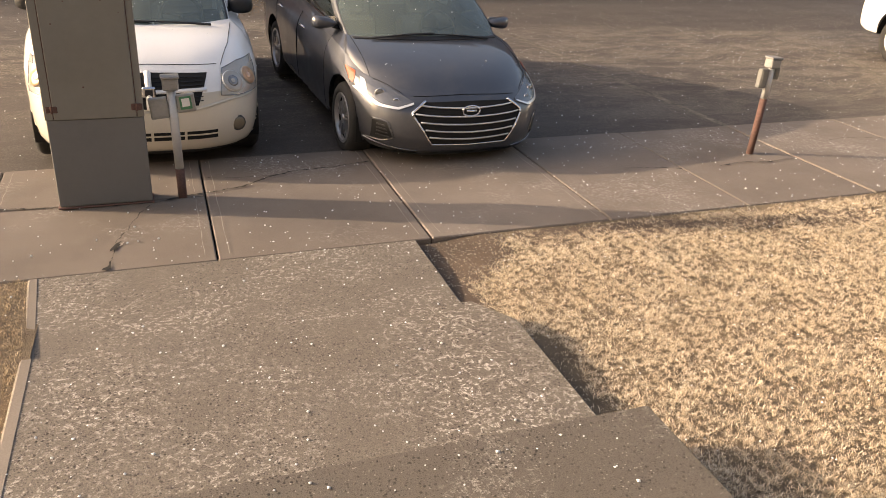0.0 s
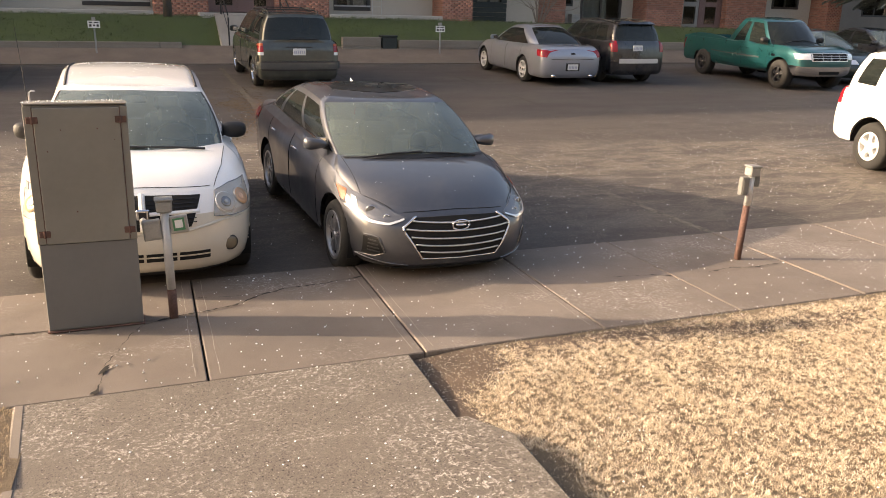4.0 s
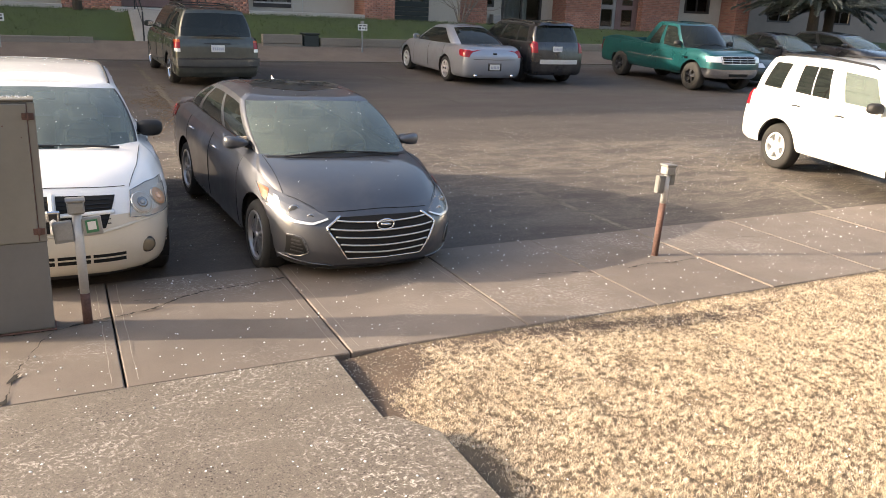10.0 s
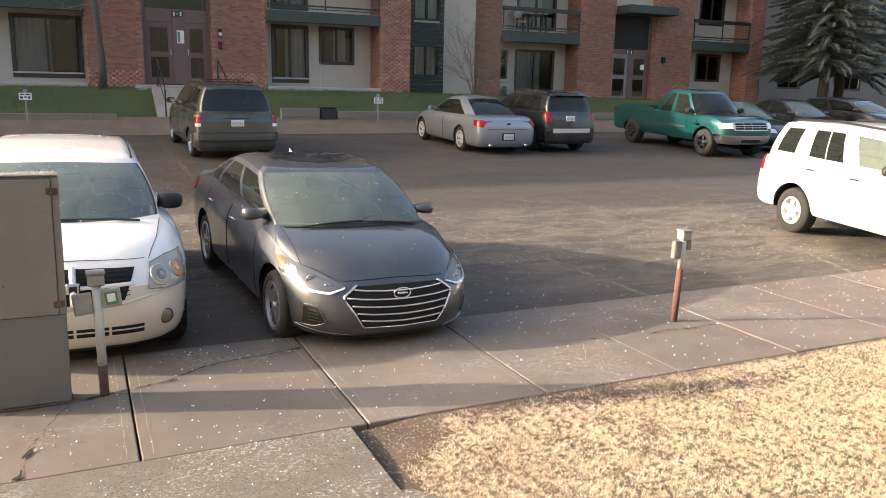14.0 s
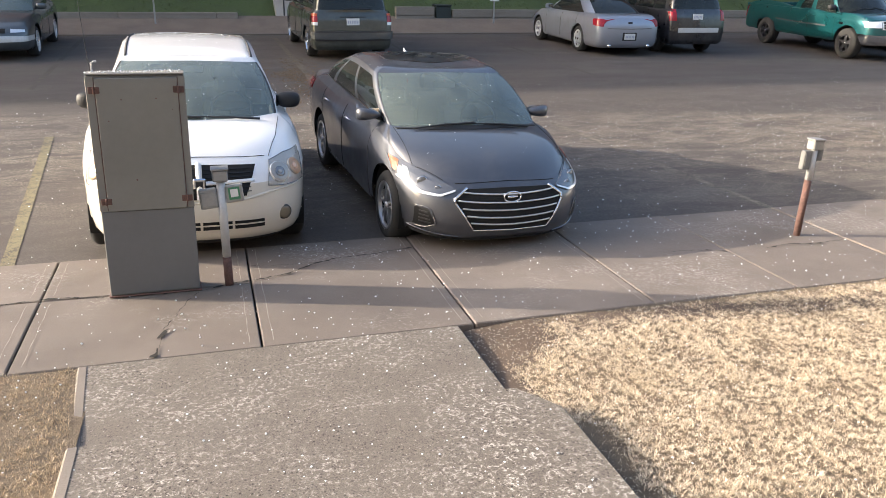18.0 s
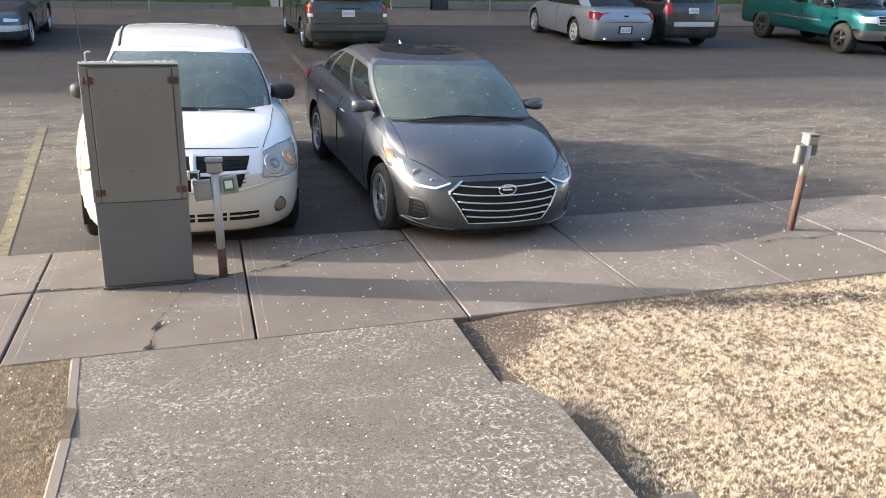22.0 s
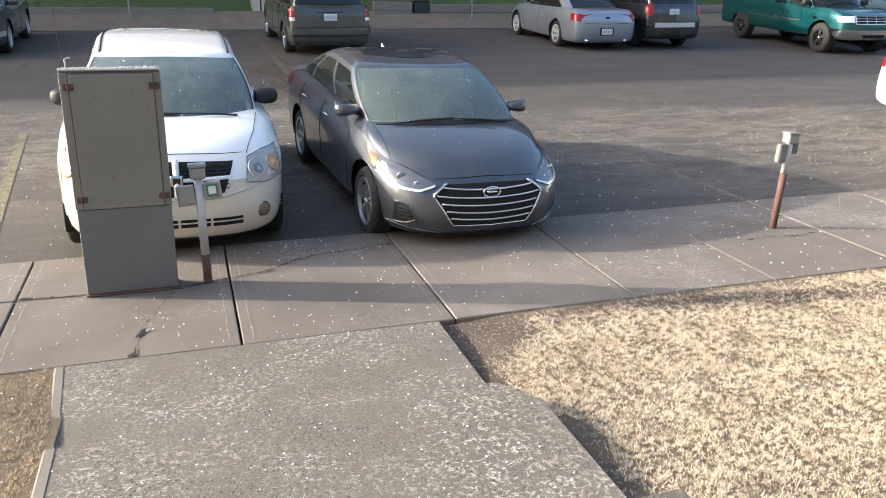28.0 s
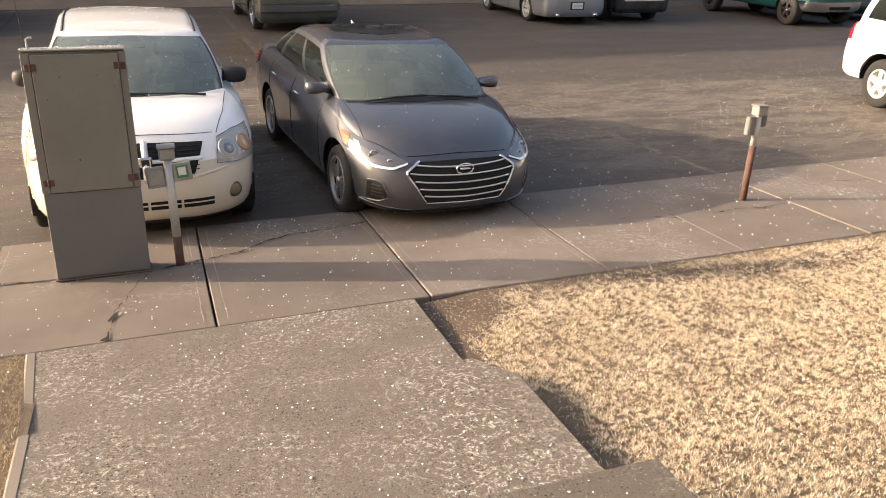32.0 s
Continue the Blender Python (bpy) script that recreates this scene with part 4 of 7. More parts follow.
    box("roof", x0 - 0.0, x1 + 0.0, YA - 0.5, 36.8, top, top + 0.3, "roofing", terrace)
scale_from_eye(terrace)

# ---- cars: one builder, with the shape of each car in its own numbers ----
from mathutils.bvhtree import BVHTree


def glide(ts, vs, t):
    """A smooth curve through vs at ts with no overshoot."""
    ts, vs = np.asarray(ts, float), np.asarray(vs, float)
    h = np.diff(ts)
    d = np.diff(vs, axis=0) / (h[:, None] if vs.ndim > 1 else h)
    s = np.zeros_like(vs)
    a, b = d[:-1], d[1:]
    with np.errstate(divide="ignore", invalid="ignore"):
        s[1:-1] = np.where(a * b > 0, 2 * a * b / np.where(a + b == 0, 1, a + b), 0)
    s[0], s[-1] = d[0], d[-1]
    k = np.clip(np.searchsorted(ts, t, side="right") - 1, 0, len(h) - 1)
    u = ((t - ts[k]) / h[k])
    hk = h[k]
    if vs.ndim > 1:
        u, hk = u[:, None], hk[:, None]
    return (2 * u**3 - 3 * u**2 + 1) * vs[k] + (u**3 - 2 * u**2 + u) * hk * s[k] + (-2 * u**3 + 3 * u**2) * vs[k + 1] + (u**3 - u**2) * hk * s[k + 1]


def curve(pairs, y):
    y = np.asarray(y, float)
    p = np.array(pairs)
    return glide(p[:, 0], p[:, 1], np.clip(y, p[0, 0], p[-1, 0]))


class Car:
    """A car with its nose at y = 0 and its tail at y = length, x to the left of one who sits in it, wheels on z = 0."""

    def __init__(self, name, label, category, at, spec, group="parked cars"):
        self.s = s = spec
        x, y, rz, tail_first = at[:4]
        lean = at[4] if len(at) > 4 else 0.0
        turn = rz + (180 if tail_first else 0)
        m = pose(0, 0, 0, 0, 0, turn)
        nose = Vector((x, y, 0)) - (m @ Vector((0, s["length"], 0)) if tail_first else Vector((0, 0, 0)))
        mid = nose + m @ Vector((0, s["length"] / 2, 0))
        self.ob = thing(name, 0, 0, 0, label=label, category=category, group=group)
        # stand on the slope of the car park; lean fits the camera's view
        ax = m @ Vector((0, 1, 0))
        z0, z1 = lot_z(mid.x - ax.x, mid.y - ax.y), lot_z(mid.x + ax.x, mid.y + ax.y)
        tilt = math.degrees(math.atan2(z1 - z0, 2.0))
        self.ob.matrix_basis = Matrix.Translation((mid.x, mid.y, (z0 + z1) / 2)) @ pose(0, 0, 0, 0, 0, turn) @ pose(0, 0, 0, tilt, 0, 0) @ pose(0, 0, 0, 0, lean, 0) @ Matrix.Translation((0, -s["length"] / 2, 0))
        self.surfaces()

    # plan of a ring: half outline from the nose's middle to the tail's middle
    def plan(self, hw, y0, y1, bf, br):
        s = self.s
        ax0, ax1 = s["front"], s["front"] + s["base"]
        pts = [(0, y0), (0.36, y0 + 0.015 * bf), (0.68, y0 + 0.10 * bf), (0.90, y0 + 0.30 * bf), (0.985, max(y0 + 0.62 * bf, ax0 - 0.15)), (1.0, s["cowl"] + 0.22),
               (1.0, (ax0 + ax1) / 2 + 0.1), (0.995, s["back"] - 0.15), (0.985, max(ax1 + 0.30, y1 - 0.42 * br)), (0.93, y1 - 0.14 * br), (0.66, y1 - 0.03 * br), (0, y1)]
        return np.array([(a * hw, b) for a, b in pts])

    def surfaces(self):
        s = self.s
        L, hw, gc = s["length"], s["width"] / 2, s["clear"]
        zs = lambda y: curve(s["shoulder"], y)
        # lower body: fraction of height, width, and how far the ring stands back at nose and tail
        rings = []
        for f, w, nf, nr in s["rings"]:
            p = self.plan(hw * w, nf, L - nr, s["bluff"], s.get("bluff_r", s["bluff"]))
            z = gc + (zs(p[:, 1]) - gc) * f
            rings.append(np.column_stack([p, z]))
        rings = np.array(rings)
        ref = rings[2]
        n = [max(4, int(math.ceil(np.linalg.norm(b - a) / s.get("cell", 0.05)))) for a, b in zip(ref, ref[1:])]
        self.u = np.concatenate([np.linspace(i, i + 1, k, endpoint=False) for i, k in enumerate(n)] + [[11.0]])
        around = [glide(range(12), r, self.u) for r in rings]
        rows = s.get("rows", 15)
        fr = np.array([r[0] for r in s["rings"]])
        self.v = np.linspace(0, 1, rows)
        stack = np.array(around)
        low = glide(fr, stack.reshape(len(fr), -1), self.v).reshape(rows, -1, 3)
        self.low = low
        # greenhouse rings: base of the glass, roof edge, inner roof
        zc, H = s["cowl_z"], s["height"]
        g0w, g1w = s["glass_w0"] / 2, s["glass_w1"] / 2

        def house(w, fc, fcorner, rcorner, rc, z):
            ys = [fc, fc + 0.10 * (fcorner - fc), fc + 0.40 * (fcorner - fc), fc + 0.80 * (fcorner - fc), fcorner, fcorner + 0.10]
            xs = [0, 0.36, 0.68, 0.90, 0.985, 1.0, 1.0, 0.985, s.get("tuck", 0.93), 0.82 * s.get("tuck", 0.93) / 0.93, 0.55, 0]
            ys += [(fcorner + rcorner) / 2, rcorner - 0.25, rcorner, rcorner + 0.55 * (rc - rcorner), rcorner + 0.88 * (rc - rcorner), rc]
            p = np.column_stack([np.array(xs) * w, ys])
            return np.column_stack([p, z(p[:, 1])])

        wb, wt, rt, rb = s["cowl"], s["screen_top"], s["roof_end"], s["back"]
        belt = lambda y: curve(s["belt"], y)
        roof = lambda y: curve(s["roof"], y)
        g0 = house(g0w, wb - 0.10, wb + 0.16, rb - s.get("back_bow", 0.12), rb, belt)
        g1 = house(g1w, wt - 0.07, wt + 0.05, rt - 0.05, rt + 0.03, lambda y: roof(y) - 0.055)
        g1[:4, 2] += [0.045, 0.038, 0.022, 0.006]
        g1[8:, 2] += [0.0, 0.012, 0.03, 0.04]
        g2 = house(g1w * 0.80, wt + 0.09, wt + 0.16, rt - 0.22, rt - 0.12, lambda y: roof(y) - 0.012)
        g3 = house(g1w * 0.35, wt + 0.35, wt + 0.38, rt - 0.52, rt - 0.45, roof)
        G = [glide(range(12), g, self.u) for g in (g0, g1, g2, g3)]
        # sides of the house bow outward a little
        k = np.linspace(0, 1, 9)[:, None, None]
        bow = np.array([s.get("bow", 0.03), 0.0, 0.0])
        self.glass = G[0] * (1 - k) + G[1] * k + bow * 4 * k * (1 - k) * (G[0][:, :1] / g0w)
        screen = (np.clip(1.6 - np.abs(self.u - 0) / 3.0, 0, 1) * 0.035)[:, None] * np.array([0, -0.6, 0.8])
        tail = (np.clip(1.6 - np.abs(self.u - 11) / 3.0, 0, 1) * s.get("tail_bow", 0.03))[:, None] * np.array([0, 0.6, 0.8])
        self.glass = self.glass + 4 * k * (1 - k) * (screen + tail)
        k3 = np.linspace(0, 1, 5)[:, None, None]
        self.top = np.concatenate([G[1] * (1 - k3) + G[2] * k3 + np.array([0, 0, 0.012]) * 4 * k3 * (1 - k3), (G[2] * (1 - k3) + G[3] * k3)[1:], (G[3] * np.array([0.5, 1, 1]) + [0, 0, 0.002])[None], (G[3] * np.array([0.0, 1, 1]) + [0, 0, 0.003])[None]])
        # deck between shoulder and glass base: bonnet, shoulder ledge, boot lid
        kd = np.linspace(0, 1, 13)[:, None, None]
        deck = low[-1] * (1 - kd) + G[0] * kd
        span = np.linalg.norm(G[0] - low[-1], axis=1)[:, None]
        deck[:, :, 2:] += 4 * kd * (1 - kd) * np.minimum(0.09, span * s.get("crown", 0.055)) * np.where(span > 0.25, 1, 0.3)
        lead = kd * (1 - kd) ** 3 * 9.0 * s.get("lip", 0.03) * (span > 0.3)
        deck[:, :, 2:] += lead
        self.deck = deck
        # wheel arches: cells near the hubs go, and the rim is drawn to a true arc
        self.hubs = [(s["front"], s["wheel"]), (s["front"] + s["base"], s["wheel"])]
        ra = s["wheel"] + s.get("arch", 0.065)
        self.ra = ra
        c = (low[:-1, :-1] + low[1:, :-1] + low[:-1, 1:] + low[1:, 1:]) / 4
        self.keep = np.ones(c.shape[:2], bool)
        for hy, hz in self.hubs:
            d = np.hypot(c[..., 1] - hy, c[..., 2] - hz)
            side = c[..., 0] > 0.55 * hw
            self.keep &= ~((d < ra) & side)
        for hy, hz in self.hubs:
            dy, dz = low[..., 1] - hy, low[..., 2] - hz
            d = np.hypot(dy, dz)
            cut = np.zeros(low.shape[:2], bool)
            stay = np.zeros(low.shape[:2], bool)
            for a, b in ((0, 0), (0, 1), (1, 0), (1, 1)):
                cut[a:a + c.shape[0], b:b + c.shape[1]] |= ~self.keep
                stay[a:a + c.shape[0], b:b + c.shape[1]] |= self.keep
            m = ((d < ra) | (cut & stay & (d < ra + 0.12) & (low[..., 2] > gc + 0.02))) & (low[..., 0] > 0.5 * hw) & (d > 0.01)
            low[..., 1] = np.where(m, hy + dy / np.maximum(d, 0.01) * ra, low[..., 1])
            low[..., 2] = np.where(m, np.maximum(hz + dz / np.maximum(d, 0.01) * ra, gc * 0.9), low[..., 2])
        # the whole skin as a tree, to lay lamps and trim on
        vs, fs = [], []
        for grid in (low, deck, self.glass, self.top):
            for sx in (1, -1):
                o = len(vs)
                r, cn = grid.shape[:2]
                vs += [(sx * p[0], p[1], p[2]) for p in grid.reshape(-1, 3).tolist()]
                fs += [(o + i * cn + j, o + i * cn + j + 1, o + (i + 1) * cn + j + 1, o + (i + 1) * cn + j) for i in range(r - 1) for j in range(cn - 1)]
        self.tree = BVHTree.FromPolygons(vs, fs)

    def skin(self, name, grid, test, mat, sides=(1, -1), label="", parent=None, joined=True, lift=0.0):
        """A part cut from a grid: the cells (i, j) for which test holds. joined: both halves in one mesh."""
        r, cn = grid.shape[:2]
        made = []
        for group in ([sides] if joined else [(x,) for x in sides]):
            vs, fs = [], []
            for sx in group:
                at = {}
                for i in range(r - 1):
                    for j in range(cn - 1):
                        if not test(i, j):
                            continue
                        q = []
                        for a, b in ((i, j), (i + 1, j), (i + 1, j + 1), (i, j + 1)):
                            if (a, b) not in at:
                                at[a, b] = len(vs)
                                p = grid[a, b]
                                vs.append((sx * p[0], p[1], p[2] + lift))
                            q.append(at[a, b])
                        fs.append(q if sx > 0 else q[::-1])
            if not fs:
                continue
            bm = bmesh.new()
            bv = [bm.verts.new(v) for v in vs]
            for q in fs:
                if len(set(q)) == 4:
                    bm.faces.new([bv[k] for k in q])
            bmesh.ops.remove_doubles(bm, verts=bm.verts[:], dist=0.0006)
            bmesh.ops.recalc_face_normals(bm, faces=bm.faces[:])
            made.append(part(name, bm, mat, parent or self.ob, label, smooth=True))
        return made[0] if joined and made else made

    def lay(self, view, h, z, off=0.0):
        """The place on the skin seen square from the front, rear, left (+x) or right at (h, z), lifted by off."""
        L = self.s["length"]
        if view == "front":
            o, d = Vector((h, -2, z)), Vector((0, 1, 0))
        elif view == "rear":
            o, d = Vector((h, L + 2, z)), Vector((0, -1, 0))
        elif view == "top":
            o, d = Vector((h, z, 4)), Vector((0, 0, -1))
        else:
            sx = 1 if view == "left" else -1
            o, d = Vector((sx * 3, h, z)), Vector((-sx, 0, 0))
        p, nrm, _, _ = self.tree.ray_cast(o, d)
        if p is not None and (view == "rear" and p.y < L - 0.42 or view == "front" and p.y > self.s.get("nose_depth", 0.62)):
            p, nrm, _, _ = self.tree.find_nearest(Vector((h, L - 0.22 if view == "rear" else 0.45, z)))
        if p is None:
            p, nrm, _, _ = self.tree.find_nearest(o + d * 2.1)
        if nrm.dot(d) > 0:
            nrm = -nrm
        return p + nrm * off

    def strip(self, name, mat, view, upper, lower, off=0.006, n=10, m=4, depth=0.02, parent=None, label="", index=0):
        """A patch laid on the skin between two lines of (h, z), with edges that run back into it."""
        def along(line, k):
            f = k * (len(line) - 1)
            i = min(int(f), len(line) - 2)
            return Vector(line[i]).lerp(Vector(line[i + 1]), f - i)
        bm = bmesh.new()
        rows = []
        for b in range(m + 1):
            rows.append([bm.verts.new(self.lay(view, *along(upper, a / n).lerp(along(lower, a / n), b / m), off)) for a in range(n + 1)])
        for b in range(m):
            for a in range(n):
                bm.faces.new((rows[b][a], rows[b][a + 1], rows[b + 1][a + 1], rows[b + 1][a]))
        back = {"front": Vector((0, 1, 0)), "rear": Vector((0, -1, 0)), "left": Vector((-1, 0, 0)), "right": Vector((1, 0, 0)), "top": Vector((0, 0, -1))}[view] * (depth + off)
        rim = [e for e in bm.edges if e.is_boundary]
        ext = bmesh.ops.extrude_edge_only(bm, edges=rim)
        for v in [g for g in ext["geom"] if isinstance(g, bmesh.types.BMVert)]:
            v.co += back
        bmesh.ops.recalc_face_normals(bm, faces=bm.faces[:])
        return part(name, bm, mat, parent or self.ob, label, smooth=False)

    def seam(self, bm, view, line, w=0.005, off=0.002, n=14):
        """A dark shut line laid on the skin."""
        pts = []
        for k in range(n + 1):
            f = k / n * (len(line) - 1)
            i = min(int(f), len(line) - 2)
            pts.append(self.lay(view, *Vector(line[i]).lerp(Vector(line[i + 1]), f - i), off))
        tube(bm, pts, w / 2, 4)

    def wheel(self, x, y, rim_mat="alloy", spokes=5, twin=False, hub="chrome"):
        s = self.s
        r, w = s["wheel"], s.get("tyre", 0.205)
        sx = 1 if x > 0 else -1
        rr = r * s.get("rim", 0.68)
        w_ob = new("wheel")
        w_ob.parent = self.ob
        w_ob.location = (x, y, r)
        bm = bmesh.new()
        prof = [(rr, -w / 2), (rr + 0.02, -w / 2 - 0.006), (r * 0.90, -w / 2 - 0.008), (r * 0.975, -w / 2 + 0.02), (r, -w / 2 + 0.05), (r, w / 2 - 0.05), (r * 0.975, w / 2 - 0.02), (r * 0.90, w / 2 + 0.008), (rr + 0.02, w / 2 + 0.006), (rr, w / 2), (rr, -w / 2)]
        lathe(bm, prof, 36, sx)
        part("tyre", bm, "tyre_rubber", w_ob, smooth=True)
        bm = bmesh.new()
        lathe(bm, [(rr + 0.004, w / 2 - 0.004), (rr - 0.015, w / 2 + 0.002), (rr - 0.03, w / 2 - 0.05), (rr * 0.9, -w / 4), (0.0, -w / 4 - 0.002)], 32, sx)
        part("barrel", bm, "gap_black" if rim_mat == "alloy_satin" else "alloy_dark" if rim_mat != "steel_white" else "steel_white", w_ob, smooth=True)
        bm = bmesh.new()
        lathe(bm, [(rr + 0.003, w / 2 - 0.002), (rr, w / 2 + 0.006), (rr - 0.022, w / 2 + 0.004), (rr - 0.03, w / 2 - 0.03)], 36, sx)
        for k in range(spokes):
            a0 = 2 * math.pi * k / spokes
            for da, wid in (((-0.17, 0.024), (0.17, 0.024)) if twin else ((0.0, 0.075 * r / 0.32),)):
                m = Matrix.Rotation(a0 + da, 4, "X")
                x1 = sx * (w / 2 - 0.012)
                vs = []
                for rad, ww, dep in ((0.03, wid * 1.25, 0.0), (rr * 0.55, wid * 0.85, 0.006), (rr - 0.012, wid * 1.15, -0.004)):
                    for side in (-1, 1):
                        for dx in (0.0, -0.045):
                            vs.append(bm.verts.new(m @ Vector((x1 + sx * (dep + dx), side * ww / 2, rad))))
                for i in (0, 4):
                    bm.faces.new((vs[i], vs[i + 2], vs[i + 6], vs[i + 4]))
                    bm.faces.new((vs[i], vs[i + 4], vs[i + 5], vs[i + 1]))
                    bm.faces.new((vs[i + 2], vs[i + 3], vs[i + 7], vs[i + 6]))
        bmesh.ops.recalc_face_normals(bm, faces=bm.faces[:])
        part("rim", bm, rim_mat, w_ob)
        bm = bmesh.new()
        lathe(bm, [(0.0, w / 2 + 0.004), (0.025, w / 2 + 0.002), (0.034, w / 2 - 0.006), (0.036, w / 2 - 0.03)], 14, sx)
        part("hub_cap", bm, hub, w_ob, smooth=True)
        return w_ob

    def build(self, paint, rim_mat="alloy", spokes=5, twin=False, doors=(), glass_mat="car_glass", rear_glass="tint_glass", windows=((5.15, 6.0), (6.12, 7.35)), mirror="body",
              bumper=None, interior=True, handles=True, hub="chrome", screen=3.75, back=8.6, open_bed=False):
        s, hw = self.s, self.s["width"] / 2
        U = (self.u[:-1] + self.u[1:]) / 2
        V = (self.v[:-1] + self.v[1:]) / 2
        gw = len(self.glass) - 1
        front_u, rear_u = s.get("bumper_u", 3.9), s.get("bumper_r", 8.7)
        fb, rb = s.get("bumper_v", 0.86), s.get("bumper_rv", 0.62)
        is_front = lambda i, j: U[j] < front_u and V[i] < fb
        is_rear = lambda i, j: U[j] > rear_u and V[i] < rb
        door_spans = doors or ()

        def door_of(i, j):
            if V[i] < 0.10 or not 4.2 < U[j] < 8.2:
                return -1
            y = (self.low[i, j, 1] + self.low[i, j + 1, 1]) / 2
            for k, (a, b) in enumerate(door_spans):
                if a <= y <= b:
                    return k
            return -1

        self.skin("body_shell", self.low, lambda i, j: self.keep[i, j] and not is_front(i, j) and not is_rear(i, j) and door_of(i, j) < 0, paint)
        self.skin("front_bumper", self.low, lambda i, j: self.keep[i, j] and is_front(i, j), bumper or paint)
        self.skin("rear_bumper", self.low, lambda i, j: self.keep[i, j] and is_rear(i, j), bumper or paint)
        for k in range(len(door_spans)):
            for d in self.skin("front_door" if k == 0 else "rear_door", self.low, lambda i, j: self.keep[i, j] and door_of(i, j) == k, paint, joined=False):
                if handles:
                    sx = 1 if d.data.vertices[0].co.x > 0 else -1
                    a, b = door_spans[k]
                    zh = float(curve(s["shoulder"], [b - 0.15])[0]) - s.get("handle_drop", 0.13)
                    bm = bmesh.new()
                    q = [self.lay("left" if sx > 0 else "right", b - 0.28 + 0.05 * t, zh + 0.008 * math.sin(t), 0.022 if 0 < t < 4 else 0.0) for t in range(5)]
                    tube(bm, q, [0.008, 0.012, 0.013, 0.012, 0.008], 8)
                    part("handle", bm, s.get("handle_mat", paint), d, smooth=True)
        hood_end, boot_start = 4.35, 8.3
        self.skin("bonnet", self.deck, lambda i, j: U[j] < hood_end, paint)
        if not open_bed:
            self.skin("boot_lid", self.deck, lambda i, j: U[j] > boot_start, paint)
        self.skin("shoulder", self.deck, lambda i, j: hood_end <= U[j] <= boot_start, paint)
        # glasshouse
        in_back = lambda i, j: U[j] > back and s.get("back_lo", 0) <= i < gw - s.get("back_hi", 0)
        side_of = lambda i, j: next((k for k, (a, b) in enumerate(windows) if a < U[j] < b and s.get("win_lo", 0) <= i < gw - s.get("win_hi", 1)), -1)
        frit = s.get("frit", 0.0)
        dark_edge = lambda i, j: U[j] >= screen - frit
        self.skin("windscreen", self.glass, lambda i, j: U[j] < screen and not dark_edge(i, j), glass_mat)
        if frit:
            self.skin("screen_edge", self.glass, lambda i, j: U[j] < screen and dark_edge(i, j), "trim_black", label="black printed windscreen edge")
        self.skin("rear_window", self.glass, in_back, rear_glass)
        for k in range(len(windows)):
            self.skin("side_window", self.glass, lambda i, j: side_of(i, j) == k, s.get("side_glass", glass_mat) if k == 0 else s.get("rear_side_glass", rear_glass), joined=False)
        self.skin("pillar_frame", self.glass, lambda i, j: U[j] >= screen and not in_back(i, j) and side_of(i, j) < 0, paint)
        self.skin("roof", self.top, lambda i, j: True, s.get("roof_mat", paint))
        # wheel housings and floor
        for hy, hz in self.hubs:
            for sx in (1, -1):
                bm = bmesh.new()
                arc = [(hy + self.ra * math.cos(a), hz + self.ra * math.sin(a)) for a in np.linspace(-0.5, math.pi + 0.5, 20)]
                outer = [bm.verts.new((sx * (hw - 0.045), y, max(z, s["clear"]))) for y, z in arc]
                inner = [bm.verts.new((sx * (hw - 0.34), y, max(z, s["clear"]))) for y, z in arc]
                for k in range(19):
                    bm.faces.new((outer[k], outer[k + 1], inner[k + 1], inner[k]))
                bm.faces.new(inner)
                part("wheel_housing", bm, "gap_black", self.ob)
                self.wheel(sx * (hw - s.get("inset", 0.035) - s.get("tyre", 0.205) / 2), hy, rim_mat, spokes, twin, hub)
        box("underbody", -hw + 0.22, hw - 0.22, 0.50, s["length"] - 0.45, s["clear"] + 0.02, s["clear"] + 0.14, "gap_black", self.ob)
        # shut lines
        for a, b in door_spans:
            for y in (a, b):
                zt = float(curve(s["shoulder"], [y])[0])
                za = s["clear"] + 0.10
                for hy, hz in self.hubs:
                    if abs(y - hy) < self.ra:
                        za = max(za, hz + math.sqrt(self.ra**2 - (y - hy) ** 2) + 0.01)
                for view in ("left", "right"):
                    bm = bmesh.new()
                    self.seam(bm, view, [(y, zt + 0.01), (y + 0.02, (za + zt) / 2), (y, za)], 0.005)
                    part("shut_line", bm, "gap_black", self.ob)
        for a, b in s.get("top_seams", ()):
            for sx in (1, -1):
                bm = bmesh.new()
                self.seam(bm, "top", [(sx * a[0], a[1]), (sx * (a[0] + b[0]) / 2, (a[1] + b[1]) / 2), (sx * b[0], b[1])], 0.005)
                part("shut_line", bm, "gap_black", self.ob)
        for h, z in s.get("front_seams", ()):
            bm = bmesh.new()
            self.seam(bm, "front", [(-h, z), (0, z + 0.012), (h, z)], 0.0055)
            part("shut_line", bm, "gap_black", self.ob)
        # wing mirrors
        my, mz = s["mirror"]
        for sx in (1, -1):
            foot = self.lay("left" if sx > 0 else "right", my, mz - 0.06)
            bm = bmesh.new()
            bmesh.ops.create_uvsphere(bm, u_segments=16, v_segments=10, radius=1.0)
            for v in bm.verts:
                x, y, z = v.co
                y = -abs(y) ** 0.7 * 0.075 if y < 0 else min(y, 0.25) * 0.12
                taper = 1.0 - s.get("mirror_taper", 0.0) * (0.5 - 0.5 * x * sx)
